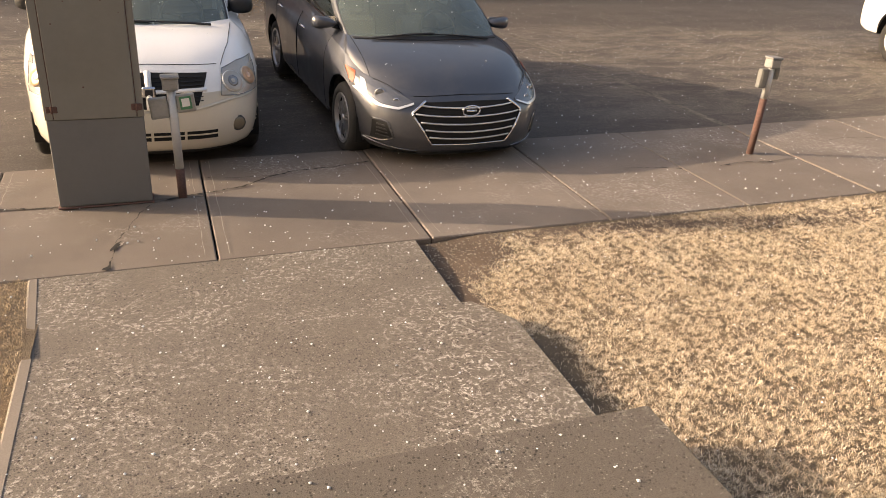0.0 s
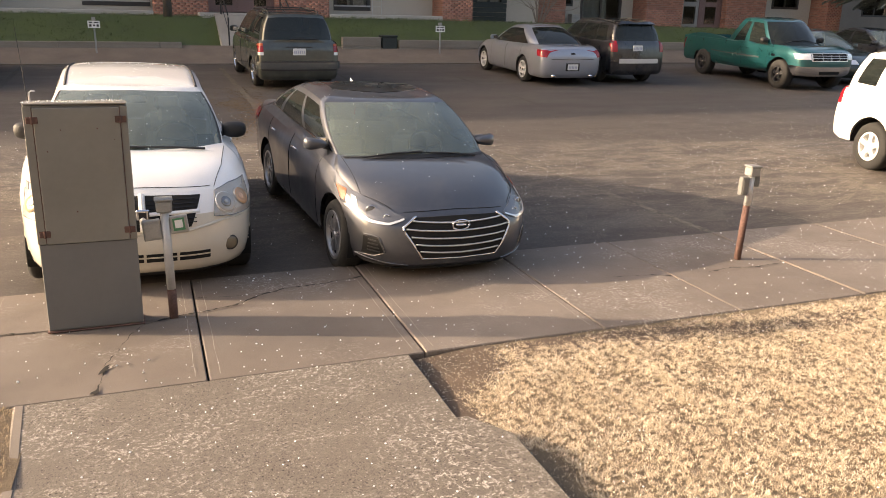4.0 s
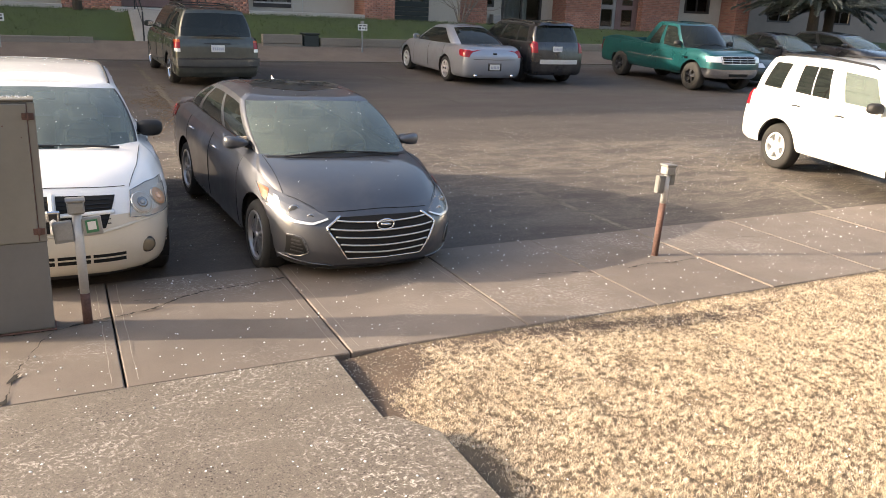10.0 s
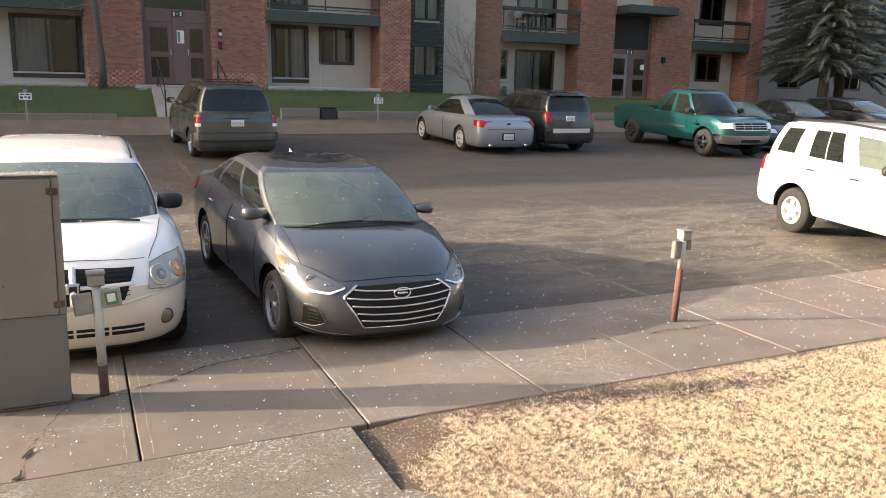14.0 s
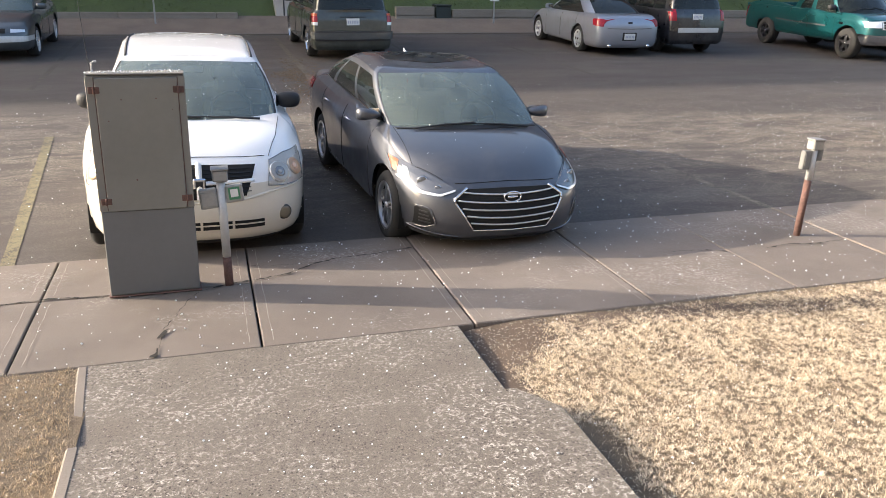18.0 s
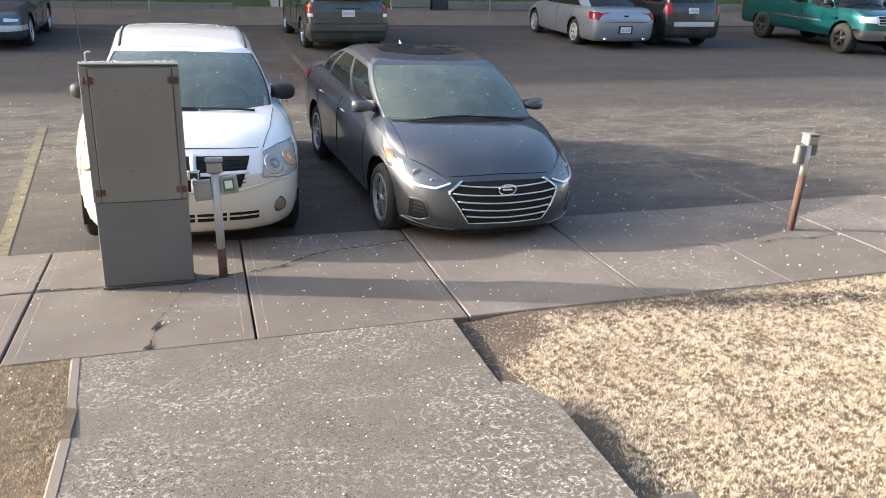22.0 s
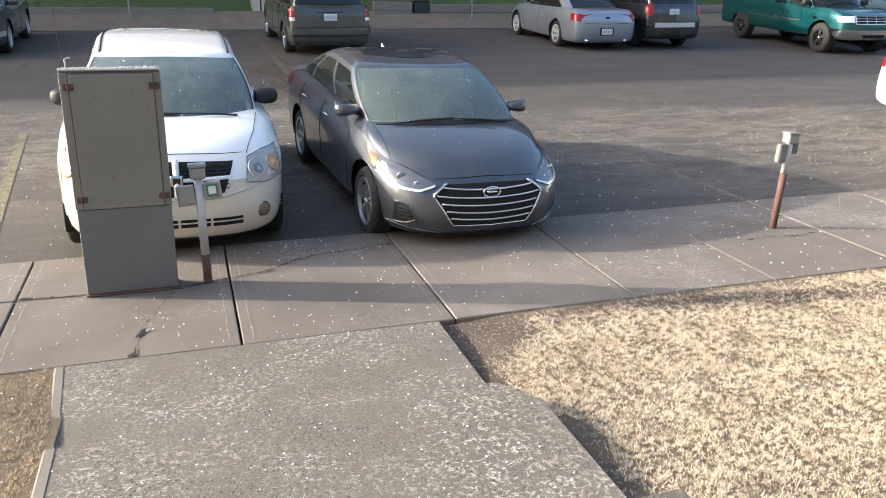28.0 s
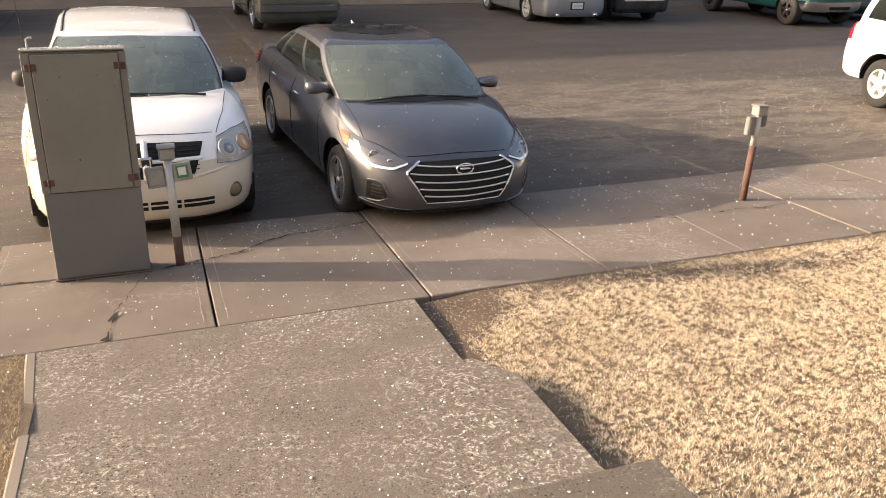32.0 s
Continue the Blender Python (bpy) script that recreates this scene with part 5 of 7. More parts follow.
                v.co = (sx * (foot.x * sx + 0.135) + 0.115 * math.copysign(abs(x) ** 0.75, x), my + y + 0.03 * max(0.0, x * sx), mz + s.get("mirror_h", 0.075) * taper * math.copysign(abs(z) ** 0.7, z) - 0.012 * (1 - taper))
            shell = part("mirror", bm, paint if mirror == "body" else mirror, self.ob, smooth=True)
            bm = bmesh.new()
            tube(bm, [(foot.x - sx * 0.03, my + 0.02, mz - 0.06), (foot.x + sx * 0.07, my + 0.01, mz - 0.03)], [0.028, 0.02], 8)
            part("mirror_arm", bm, "trim_black", shell)
            bm = bmesh.new()
            add_box(bm, foot.x * sx + 0.02, foot.x * sx + 0.21, my + 0.028, my + 0.034, mz - s.get("mirror_h", 0.075) * 0.6, mz + s.get("mirror_h", 0.075) * 0.6, 0.002)
            bmesh.ops.transform(bm, matrix=Matrix.Diagonal((sx, 1, 1, 1)), verts=bm.verts[:])
            bmesh.ops.recalc_face_normals(bm, faces=bm.faces[:])
            part("mirror_glass", bm, "chrome", shell)
        if interior:
            self.interior()

    def interior(self):
        s = self.s
        hw = s["glass_w0"] / 2
        y0, zc = s["cowl"], s["cowl_z"]
        bm = bmesh.new()
        add_box(bm, -hw + 0.06, hw - 0.06, y0 + 0.05, y0 + 0.55, zc - 0.30, zc - 0.075, 0.05)
        part("dashboard", bm, "dash_plastic", self.ob)
        wheel_x = 0.36
        bm = bmesh.new()
        tilt = Matrix.Translation((wheel_x, y0 + 0.66, zc - 0.06)) @ Matrix.Rotation(radians(62), 4, "X")
        ring = [tilt @ Vector((0.18 * math.cos(a), 0.18 * math.sin(a), 0)) for a in np.linspace(0, 2 * math.pi, 25)]
        tube(bm, ring, 0.014, 6)
        for a in (0.1, math.pi - 0.1, 1.5 * math.pi):
            tube(bm, [tilt @ Vector((0, 0, -0.02)), tilt @ Vector((0.18 * math.cos(a), 0.18 * math.sin(a), 0))], 0.016, 6)
        part("steering_wheel", bm, "dash_plastic", self.ob, "dark steering wheel")
        for x, y in ((wheel_x, y0 + 1.10), (-wheel_x, y0 + 1.10), (wheel_x, y0 + 2.0), (-wheel_x, y0 + 2.0)):
            bm = bmesh.new()
            lean = Matrix.Translation((x, y, zc - 0.62)) @ Matrix.Rotation(radians(-12), 4, "X")
            add_box(bm, -0.24, 0.24, -0.06, 0.07, 0.0, 0.60, 0.05, lean)
            add_box(bm, -0.13, 0.13, -0.04, 0.05, 0.63, 0.80, 0.035, lean)
            add_box(bm, -0.25, 0.25, -0.50, 0.0, -0.02, 0.12, 0.05, lean)
            part("seat", bm, "seat_cloth", self.ob)
        bm = bmesh.new()
        add_box(bm, -0.12, 0.12, -0.012, 0.012, -0.035, 0.035, 0.01, Matrix.Translation((0, s["screen_top"] - 0.10, s["height"] - 0.19)) @ Matrix.Rotation(radians(-20), 4, "X"))
        part("inside_mirror", bm, "dash_plastic", self.ob)

    def wipers(self, y, z, spans_):
        for x0, x1, dz in spans_:
            bm = bmesh.new()
            a = self.lay("top", x0, y + 0.03, 0.012)
            b = self.lay("top", x1, y + 0.02 + dz, 0.016)
            c = self.lay("top", (x0 + x1) / 2, y + 0.02 + dz * 0.6, 0.02)
            tube(bm, [a, c, b], [0.011, 0.009, 0.005], 6)
            part("wiper", bm, "trim_black", self.ob)

    def plate(self, view, h, z, w=0.30, hh=0.15, holder=0.012):
        p = self.lay(view, h, z)
        sy = -1 if view == "front" else 1
        y = p.y + sy * holder
        base = box("number_plate", h - w / 2, h + w / 2, min(y, y - sy * 0.03), max(y, y - sy * 0.03), z - hh / 2, z + hh / 2, "plate_white", self.ob, "pale plate with unreadable bars", 0.002)
        for k in range(6):
            x = h - w * 0.36 + k * w * 0.145
            box("plate_bar", x - 0.013, x + 0.013, min(y, y + sy * 0.002), max(y, y + sy * 0.002), z - hh * 0.25, z + hh * 0.18, "plate_blue", base, bevel=0)


def lathe(bm, prof, sides, sx=1):
    """A turned form round the x axis from (radius, x) pairs."""
    rings = []
    for r, x in prof:
        if r < 1e-6:
            rings.append([bm.verts.new((sx * x, 0, 0))])
        else:
            rings.append([bm.verts.new((sx * x, r * math.sin(2 * math.pi * k / sides), r * math.cos(2 * math.pi * k / sides))) for k in range(sides)])
    for a, b in zip(rings, rings[1:]):
        for k in range(sides):
            q = [a[k % len(a)], a[(k + 1) % len(a)], b[(k + 1) % len(b)], b[k % len(b)]]
            q = list(dict.fromkeys(q))
            if len(q) > 2:
                bm.faces.new(q)
    bmesh.ops.recalc_face_normals(bm, faces=bm.faces[:])


RINGS = ((0.0, 0.90, 0.14, 0.10), (0.10, 0.965, 0.05, 0.03), (0.42, 0.995, 0.0, 0.0), (0.72, 1.0, 0.03, 0.01), (0.90, 0.975, 0.10, 0.05), (1.0, 0.93, 0.19, 0.10))

# graphite compact sedan, nose over the pavement
sedan = Car("sedan", "dark graphite-grey compact sedan with a slatted chrome grille", "car", (2.391, 5.972, 3.88, False, 1.5), dict(
    length=4.57, width=1.80, height=1.44, front=0.86, base=2.70, wheel=0.318, rim=0.70, clear=0.19, tyre=0.205, bluff=1.25, bluff_r=1.1, inset=0.03,
    shoulder=((0, 0.68), (0.35, 0.735), (0.7, 0.80), (1.1, 0.90), (1.5, 0.93), (2.4, 0.94), (3.4, 0.965), (4.2, 1.0), (4.57, 0.985)), rings=RINGS,
    cowl=1.05, cowl_z=0.98, screen_top=1.90, roof_end=3.28, back=4.16, glass_w0=1.51, glass_w1=1.35, crown=0.05, lip=0.02, tuck=0.86, frit=0.12, bow=0.038, nose_depth=0.95,
    belt=((0.9, 0.975), (1.2, 0.977), (1.4, 0.985), (2.1, 1.01), (3.2, 1.035), (4.16, 1.065)), roof=((1.80, 1.372), (1.95, 1.402), (2.3, 1.44), (2.7, 1.452), (3.28, 1.398)),
    mirror=(1.42, 1.045), mirror_h=0.076, mirror_taper=0.62, handle_drop=0.10, bumper_v=0.83, cell=0.042, side_glass="side_glass", rear_side_glass="tint_glass",
    top_seams=(((0.55, 0.26), (0.735, 0.52)), ((0.735, 0.52), (0.725, 1.16))), front_seams=((0.46, 0.685),), handle_mat="chrome"))
sedan.build("paint_graphite", "alloy_satin", 5, True, hub="alloy_satin", doors=((1.36, 2.42), (2.43, 3.40)), windows=((5.05, 5.76), (5.84, 6.52), (6.60, 6.95)))
C = sedan
# grille: dark mouth, bright surround, five bars and a round badge
C.strip("grille_mouth", "gap_black", "front", [(-0.50, 0.565), (-0.37, 0.65), (0, 0.655), (0.37, 0.65), (0.50, 0.565)], [(-0.50, 0.555), (-0.33, 0.325), (0, 0.322), (0.33, 0.325), (0.50, 0.555)], 0.004, 32, 8, 0.01)
bm = bmesh.new()
loop = [(-0.375, 0.655), (-0.50, 0.575), (-0.495, 0.545), (-0.34, 0.322), (0, 0.314), (0.34, 0.322), (0.495, 0.545), (0.50, 0.575), (0.375, 0.655)]
C.seam(bm, "front", loop, 0.018, 0.008, 56)
C.seam(bm, "front", [(-0.38, 0.655), (-0.495, 0.575), (-0.49, 0.545), (-0.40, 0.41)], 0.026, 0.010, 20)
C.seam(bm, "front", [(0.38, 0.655), (0.495, 0.575), (0.49, 0.545), (0.40, 0.41)], 0.026, 0.010, 20)
part("grille_surround", bm, "chrome", C.ob, "bright chrome hexagonal surround", smooth=True)
for k, z in enumerate((0.612, 0.552, 0.492, 0.432, 0.374)):
    hx = 0.478 - 0.145 * max(0, (0.56 - z) / 0.24) - (0.055 if z > 0.58 else 0)
    bm = bmesh.new()
    C.seam(bm, "front", [(f * hx, z - 0.008 + 0.022 * f * f) for f in (-1, -0.75, -0.5, -0.25, 0, 0.25, 0.5, 0.75, 1)], 0.015, 0.010, 24)
    part("grille_bar", bm, "alloy_bright", C.ob, smooth=True)
c0 = C.lay("front", 0, 0.582, 0.022)
bm = bmesh.new()
tube(bm, [c0 + Vector((0.078 * math.cos(a), 0, 0.044 * math.sin(a))) for a in np.linspace(0, 2 * math.pi, 25)], 0.008, 6)
tube(bm, [c0 + Vector((-0.045, 0, 0)), c0 + Vector((0.045, 0, 0))], 0.011, 6)
part("badge", bm, "chrome", C.ob, "plain oval chrome badge", smooth=True)
for sx in (-1, 1):
    lamp = C.strip("headlight", "lamp_mid", "front", [(sx * 0.465, 0.648), (sx * 0.60, 0.712), (sx * 0.74, 0.772), (sx * 0.853, 0.800)], [(sx * 0.462, 0.632), (sx * 0.60, 0.585), (sx * 0.74, 0.592), (sx * 0.857, 0.685)], 0.008, 18, 6, 0.02)
    C.strip("reflector", "lamp_silver", "front", [(sx * 0.475, 0.640), (sx * 0.60, 0.602), (sx * 0.72, 0.610), (sx * 0.83, 0.682)], [(sx * 0.475, 0.630), (sx * 0.60, 0.587), (sx * 0.74, 0.594), (sx * 0.850, 0.672)], 0.012, 16, 3, 0.005, lamp)
    C.strip("indicator", "lamp_amber", "front", [(sx * 0.808, 0.780), (sx * 0.850, 0.794)], [(sx * 0.844, 0.700), (sx * 0.855, 0.712)], 0.012, 4, 4, 0.005, lamp)
    C.strip("reflector", "lamp_silver", "front", [(sx * 0.772, 0.745), (sx * 0.795, 0.755)], [(sx * 0.79, 0.640), (sx * 0.815, 0.66)], 0.010, 5, 4, 0.005, lamp)
    for hx, hz, rad in ((0.705, 0.680, 0.040), (0.605, 0.646, 0.024)):
        p = C.lay("front", sx * hx, hz, -0.003)
        bm = bmesh.new()
        lathe(bm, [(0.0, 0.012), (rad * 0.7, 0.009), (rad, 0.0), (rad * 1.15, -0.004), (rad * 1.15, -0.03)], 18)
        bmesh.ops.transform(bm, matrix=Matrix.Translation(p) @ Matrix.Rotation(radians(-90 + sx * 22), 4, "Z"), verts=bm.verts[:])
        part("projector", bm, "lamp_grey", lamp, smooth=True)
        bm = bmesh.new()
        turn = Matrix.Rotation(radians(sx * 22), 3, "Z")
        tube(bm, [p + turn @ Vector((rad * 1.1 * math.cos(a), -0.008, rad * 1.1 * math.sin(a))) for a in np.linspace(0, 2 * math.pi, 19)], 0.004, 5)
        part("lamp_ring", bm, "chrome", lamp, smooth=True)
    C.strip("fog_pocket", "gap_black", "front", [(sx * 0.685, 0.470), (sx * 0.73, 0.480), (sx * 0.775, 0.475)], [(sx * 0.645, 0.360), (sx * 0.70, 0.325), (sx * 0.775, 0.320)], 0.003, 8, 5, 0.01)
    bm = bmesh.new()
    C.seam(bm, "front", [(sx * 0.775, 0.490), (sx * 0.725, 0.494), (sx * 0.675, 0.480), (sx * 0.632, 0.358), (sx * 0.700, 0.312), (sx * 0.770, 0.308)], 0.010, 0.006, 24)
    part("fog_rim", bm, "lamp_grey", C.ob, smooth=True)
    for k in range(4):
        C.strip("fog_slat", "alloy_dark", "front", [(sx * (0.695 - 0.010 * k), 0.452 - 0.030 * k), (sx * 0.745, 0.457 - 0.030 * k)], [(sx * (0.692 - 0.010 * k), 0.440 - 0.030 * k), (sx * 0.745, 0.445 - 0.030 * k)], 0.007, 4, 1, 0.004)
    bm = bmesh.new()
    C.seam(bm, "front", [(sx * 0.775, 0.486), (sx * 0.675, 0.478), (sx * 0.632, 0.36), (sx * 0.70, 0.312), (sx * 0.79, 0.305)], 0.009, 0.005, 20)
    part("fog_trim", bm, "lamp_dark", C.ob)
    C.strip("skirt_slot", "trim_black", "front", [(sx * 0.80, 0.285), (sx * 0.66, 0.262), (sx * 0.44, 0.245)], [(sx * 0.78, 0.262), (sx * 0.65, 0.240), (sx * 0.44, 0.232)], 0.005, 12, 2, 0.01)
    bm = bmesh.new()
    C.seam(bm, "front", [(sx * 0.80, 0.292), (sx * 0.66, 0.268), (sx * 0.44, 0.250)], 0.008, 0.006, 12)
    part("skirt_trim", bm, "lamp_grey", C.ob)
    C.strip("tail_light", "lamp_red", "rear", [(sx * 0.50, 0.90), (sx * 0.68, 0.92), (sx * 0.82, 0.93)], [(sx * 0.50, 0.81), (sx * 0.68, 0.79), (sx * 0.84, 0.79)], 0.012, 10, 4, 0.02)
    C.strip("tail_light", "lamp_red", "left" if sx > 0 else "right", [(4.00, 0.965), (4.38, 0.95)], [(4.14, 0.85), (4.40, 0.80)], 0.008, 6, 4, 0.01)
    bm = bmesh.new()
    C.seam(bm, "left" if sx > 0 else "right", [(1.30, 0.985), (2.3, 1.02), (3.2, 1.04), (3.72, 1.065)], 0.012, 0.004, 20)
    part("belt_trim", bm, "chrome" if sx < 0 else "trim_black", C.ob)
C.strip("lower_lip", "trim_black", "front", [(-0.62, 0.225), (-0.3, 0.238), (0, 0.240), (0.3, 0.238), (0.62, 0.225)], [(-0.6, 0.205), (-0.3, 0.21), (0, 0.21), (0.3, 0.21), (0.6, 0.205)], 0.012, 24, 2, 0.03)
C.strip("sunroof", "paint_black", "top", [(-0.47, 2.32), (-0.25, 2.19), (0, 2.14), (0.25, 2.19), (0.47, 2.32)], [(-0.46, 3.06), (-0.23, 3.08), (0, 3.08), (0.23, 3.08), (0.46, 3.06)], 0.006, 10, 6, 0.004)
C.wipers(0.985, 0.98, ((0.02, -0.56, 0.012), (0.58, 0.0, 0.0)))
C.strip("cowl_panel", "trim_black", "top", [(-0.70, 1.09), (-0.4, 0.985), (0, 0.945), (0.4, 0.985), (0.70, 1.09)], [(-0.71, 1.13), (-0.4, 1.03), (0, 0.99), (0.4, 1.03), (0.71, 1.13)], 0.006, 20, 2, 0.01)
bm = bmesh.new()
tube(bm, [(0, 3.04, 1.40), (0, 3.12, 1.42), (0, 3.16, 1.45)], [0.022, 0.016, 0.005], 8)
part("shark_fin", bm, "paint_white", C.ob, "pale fin aerial", smooth=True)

# white hatchback behind the electric cabinet
HATCH = dict(length=4.41, width=1.86, height=1.575, front=0.90, base=2.64, wheel=0.33, rim=0.66, clear=0.22, tyre=0.215, bluff=1.15, bluff_r=0.8,
             shoulder=((0, 0.86), (0.35, 0.90), (0.7, 0.945), (1.1, 1.02), (1.5, 1.045), (2.4, 1.05), (3.4, 1.07), (4.2, 1.08), (4.41, 1.08)), rings=RINGS,
             cowl=0.99, cowl_z=1.09, screen_top=1.95, roof_end=3.95, back=4.28, glass_w0=1.50, glass_w1=1.31, crown=0.04, lip=0.02, tuck=0.93, frit=0.30,
             belt=((0.85, 1.085), (1.15, 1.095), (1.5, 1.09), (2.3, 1.10), (3.3, 1.12), (4.3, 1.14)), roof=((1.85, 1.468), (2.0, 1.497), (2.4, 1.55), (3.0, 1.575), (3.95, 1.52)),
             mirror=(1.50, 1.154), bumper_v=0.80, cell=0.05, top_seams=(((0.565, 0.30), (0.66, 0.60)), ((0.66, 0.60), (0.735, 1.05))), front_seams=((0.53, 0.905),), side_glass="side_glass")
hatch = C = Car("hatchback", "white hatchback with a crosshair grille and hail on its roof", "car", (-0.133, 6.326, 1.18, False, 1.5), HATCH)
C.build("paint_white", "alloy", 5, bumper="paint_cream", doors=((1.40, 2.42), (2.43, 3.30)), windows=((5.05, 5.73), (5.81, 6.45), (6.53, 6.9)), mirror="trim_black")
C.strip("grille_mouth", "gap_black", "front", [(-0.447, 0.858), (0, 0.868), (0.447, 0.858)], [(-0.36, 0.640), (0, 0.622), (0.36, 0.640)], 0.004, 20, 6, 0.01)
bm = bmesh.new()
C.seam(bm, "front", [(-0.43, 0.752), (0, 0.742), (0.43, 0.752)], 0.042, -0.004, 16)
part("grille_crossbar", bm, "paint_white", C.ob, smooth=True)
bm = bmesh.new()
C.seam(bm, "front", [(0, 0.87), (0, 0.62)], 0.050, 0.014, 10)
part("grille_upright", bm, "paint_white", C.ob, smooth=True)
for z in (0.835, 0.808, 0.782, 0.705, 0.675):
    bm = bmesh.new()
    C.seam(bm, "front", [(-0.40, z), (0.40, z)], 0.008, 0.008, 10)
    part("grille_slat", bm, "lamp_dark", C.ob)
p = C.lay("front", 0, 0.75, 0.03)
badge = box("badge", -0.05, 0.05, p.y - 0.012, p.y + 0.01, 0.705, 0.795, "chrome", C.ob, "plain square bright badge", 0.01)
box("badge_field", -0.034, 0.034, p.y - 0.015, p.y - 0.0, 0.72, 0.78, "ink", badge, bevel=0.008)
for sx in (-1, 1):
    lamp = C.strip("headlight", "lamp_haze", "front", [(sx * 0.563, 0.868), (sx * 0.69, 0.900), (sx * 0.835, 0.905)], [(sx * 0.543, 0.705), (sx * 0.69, 0.690), (sx * 0.845, 0.690)], 0.010, 12, 6, 0.03)
    bm = bmesh.new()
    C.seam(bm, "front", [(sx * 0.563, 0.872), (sx * 0.69, 0.904), (sx * 0.838, 0.908), (sx * 0.848, 0.686), (sx * 0.69, 0.685), (sx * 0.54, 0.70), (sx * 0.563, 0.872)], 0.007, 0.010, 36)
    part("lamp_edge", bm, "lamp_grey", lamp)
    for hx, hz, name, rings in ((0.640, 0.786, "lamp_bowl", ((0.089, 0.0, "lamp_silver"), (0.086, 0.002, "lamp_bowl_grey"), (0.044, 0.006, "lamp_grey"), (0.018, 0.009, "lamp_haze"))),
                                (0.776, 0.800, "indicator", ((0.074, -0.002, "lamp_haze"), (0.072, 0.0005, "lamp_dull_amber"), (0.030, 0.003, "lamp_peach")))):
        p = C.lay("front", sx * hx, hz, 0.016)
        du = C.lay("front", sx * hx + 0.03, hz, 0.016) - C.lay("front", sx * hx - 0.03, hz, 0.016)
        dv = C.lay("front", sx * hx, hz + 0.03, 0.016) - C.lay("front", sx * hx, hz - 0.03, 0.016)
        out = du.cross(dv).normalized()
        facing = Vector((1, 0, 0)).rotation_difference(out if out.y < 0 else -out).to_matrix().to_4x4()
        for rad, dep, mat in rings:
            bm = bmesh.new()
            lathe(bm, [(0.0, dep), (rad * 0.5, dep), (rad, dep + 0.002), (rad * 1.03, dep - 0.002), (rad * 1.03, -0.03)], 24)
            bmesh.ops.transform(bm, matrix=Matrix.Translation(p) @ facing, verts=bm.verts[:])
            part(name, bm, mat, lamp, smooth=True)
    bm = bmesh.new()
    C.seam(bm, "front", [(0, 0.598), (sx * 0.30, 0.602), (sx * 0.46, 0.632), (sx * 0.62, 0.662), (sx * 0.845, 0.672)], 0.030, -0.004, 30)
    part("bumper_ridge", bm, "paint_cream", C.ob, smooth=True)
    p = C.lay("front", sx * 0.672, 0.455, 0.004)
    for rad, dep, mat in ((0.062, 0.0, "trim_black"), (0.052, 0.008, "lamp_fog")):
        bm = bmesh.new()
        lathe(bm, [(0.0, dep + 0.006), (rad * 0.7, dep + 0.004), (rad, dep), (rad * 1.06, dep - 0.01), (rad * 1.06, -0.05)], 22)
        bmesh.ops.transform(bm, matrix=Matrix.Translation(p) @ Matrix.Rotation(radians(-90 + sx * 18), 4, "Z"), verts=bm.verts[:])
        part("fog_lamp", bm, mat, C.ob, smooth=True)
    bm = bmesh.new()
    C.seam(bm, "top", [(sx * 0.070, 0.36), (sx * 0.080, 0.65), (sx * 0.092, 0.93)], 0.030, -0.0142, 12)
    part("bonnet_crease", bm, "paint_white", C.ob, smooth=True)
    C.strip("tail_light", "lamp_red", "rear", [(sx * 0.62, 1.02), (sx * 0.84, 1.0)], [(sx * 0.64, 0.80), (sx * 0.85, 0.80)], 0.01, 6, 4, 0.02)
for x0, x1 in ((-0.50, -0.26), (-0.24, -0.01), (0.01, 0.24), (0.26, 0.50)):
    C.strip("lower_grille", "gap_black", "front", [(x0, 0.437), (x1, 0.437)], [(x0, 0.412), (x1, 0.412)], 0.003, 5, 1, 0.008)
    C.strip("lower_grille", "gap_black", "front", [(x0, 0.397), (x1, 0.397)], [(x0, 0.366), (x1, 0.366)], 0.003, 5, 1, 0.008)
C.strip("lower_lip", "trim_black", "front", [(-0.66, 0.262), (0, 0.27), (0.66, 0.262)], [(-0.62, 0.225), (0, 0.225), (0.62, 0.225)], 0.006, 18, 2, 0.02)
C.wipers(0.885, 1.08, ((0.06, -0.54, 0.045), (0.56, 0.02, 0.01)))
for sx in (-1, 1):
    bm = bmesh.new()
    C.seam(bm, "top", [(sx * 0.590, 2.06), (sx * 0.600, 2.6), (sx * 0.595, 3.2), (sx * 0.575, 3.8)], 0.034, -0.003, 24)
    part("roof_channel", bm, "trim_black", C.ob, "black rubber roof channel")
bm = bmesh.new()
tube(bm, [(-0.80, 1.05, 1.0), (-0.83, 1.16, 1.50), (-0.88, 1.28, 2.05)], [0.006, 0.003, 0.002], 6)
part("aerial", bm, "black_iron", C.ob, "thin black whip aerial")
bm = bmesh.new()
C.seam(bm, "front", [(-0.10, 0.865), (0.10, 0.865)], 0.01, 0.0, 6)
part("grille_top_trim", bm, "paint_white", C.ob)


def tails(C, h0, h1, z0, z1, mat="lamp_red", wrap=0.0, white=0.0, slant=0.0):
    for sx in (-1, 1):
        lamp = C.strip("tail_light", mat, "rear", [(sx * h0, z1), (sx * h1, z1)], [(sx * (h0 + slant), z0 + slant * 0.4), (sx * h1, z0)], 0.012, 6, 5, 0.03)
        if white:
            C.strip("reversing_lamp", "lamp_silver", "rear", [(sx * h0, z0 + white), (sx * h1, z0 + white)], [(sx * h0, z0), (sx * h1, z0)], 0.016, 5, 2, 0.004, lamp)
        if wrap:
            L = C.s["length"]
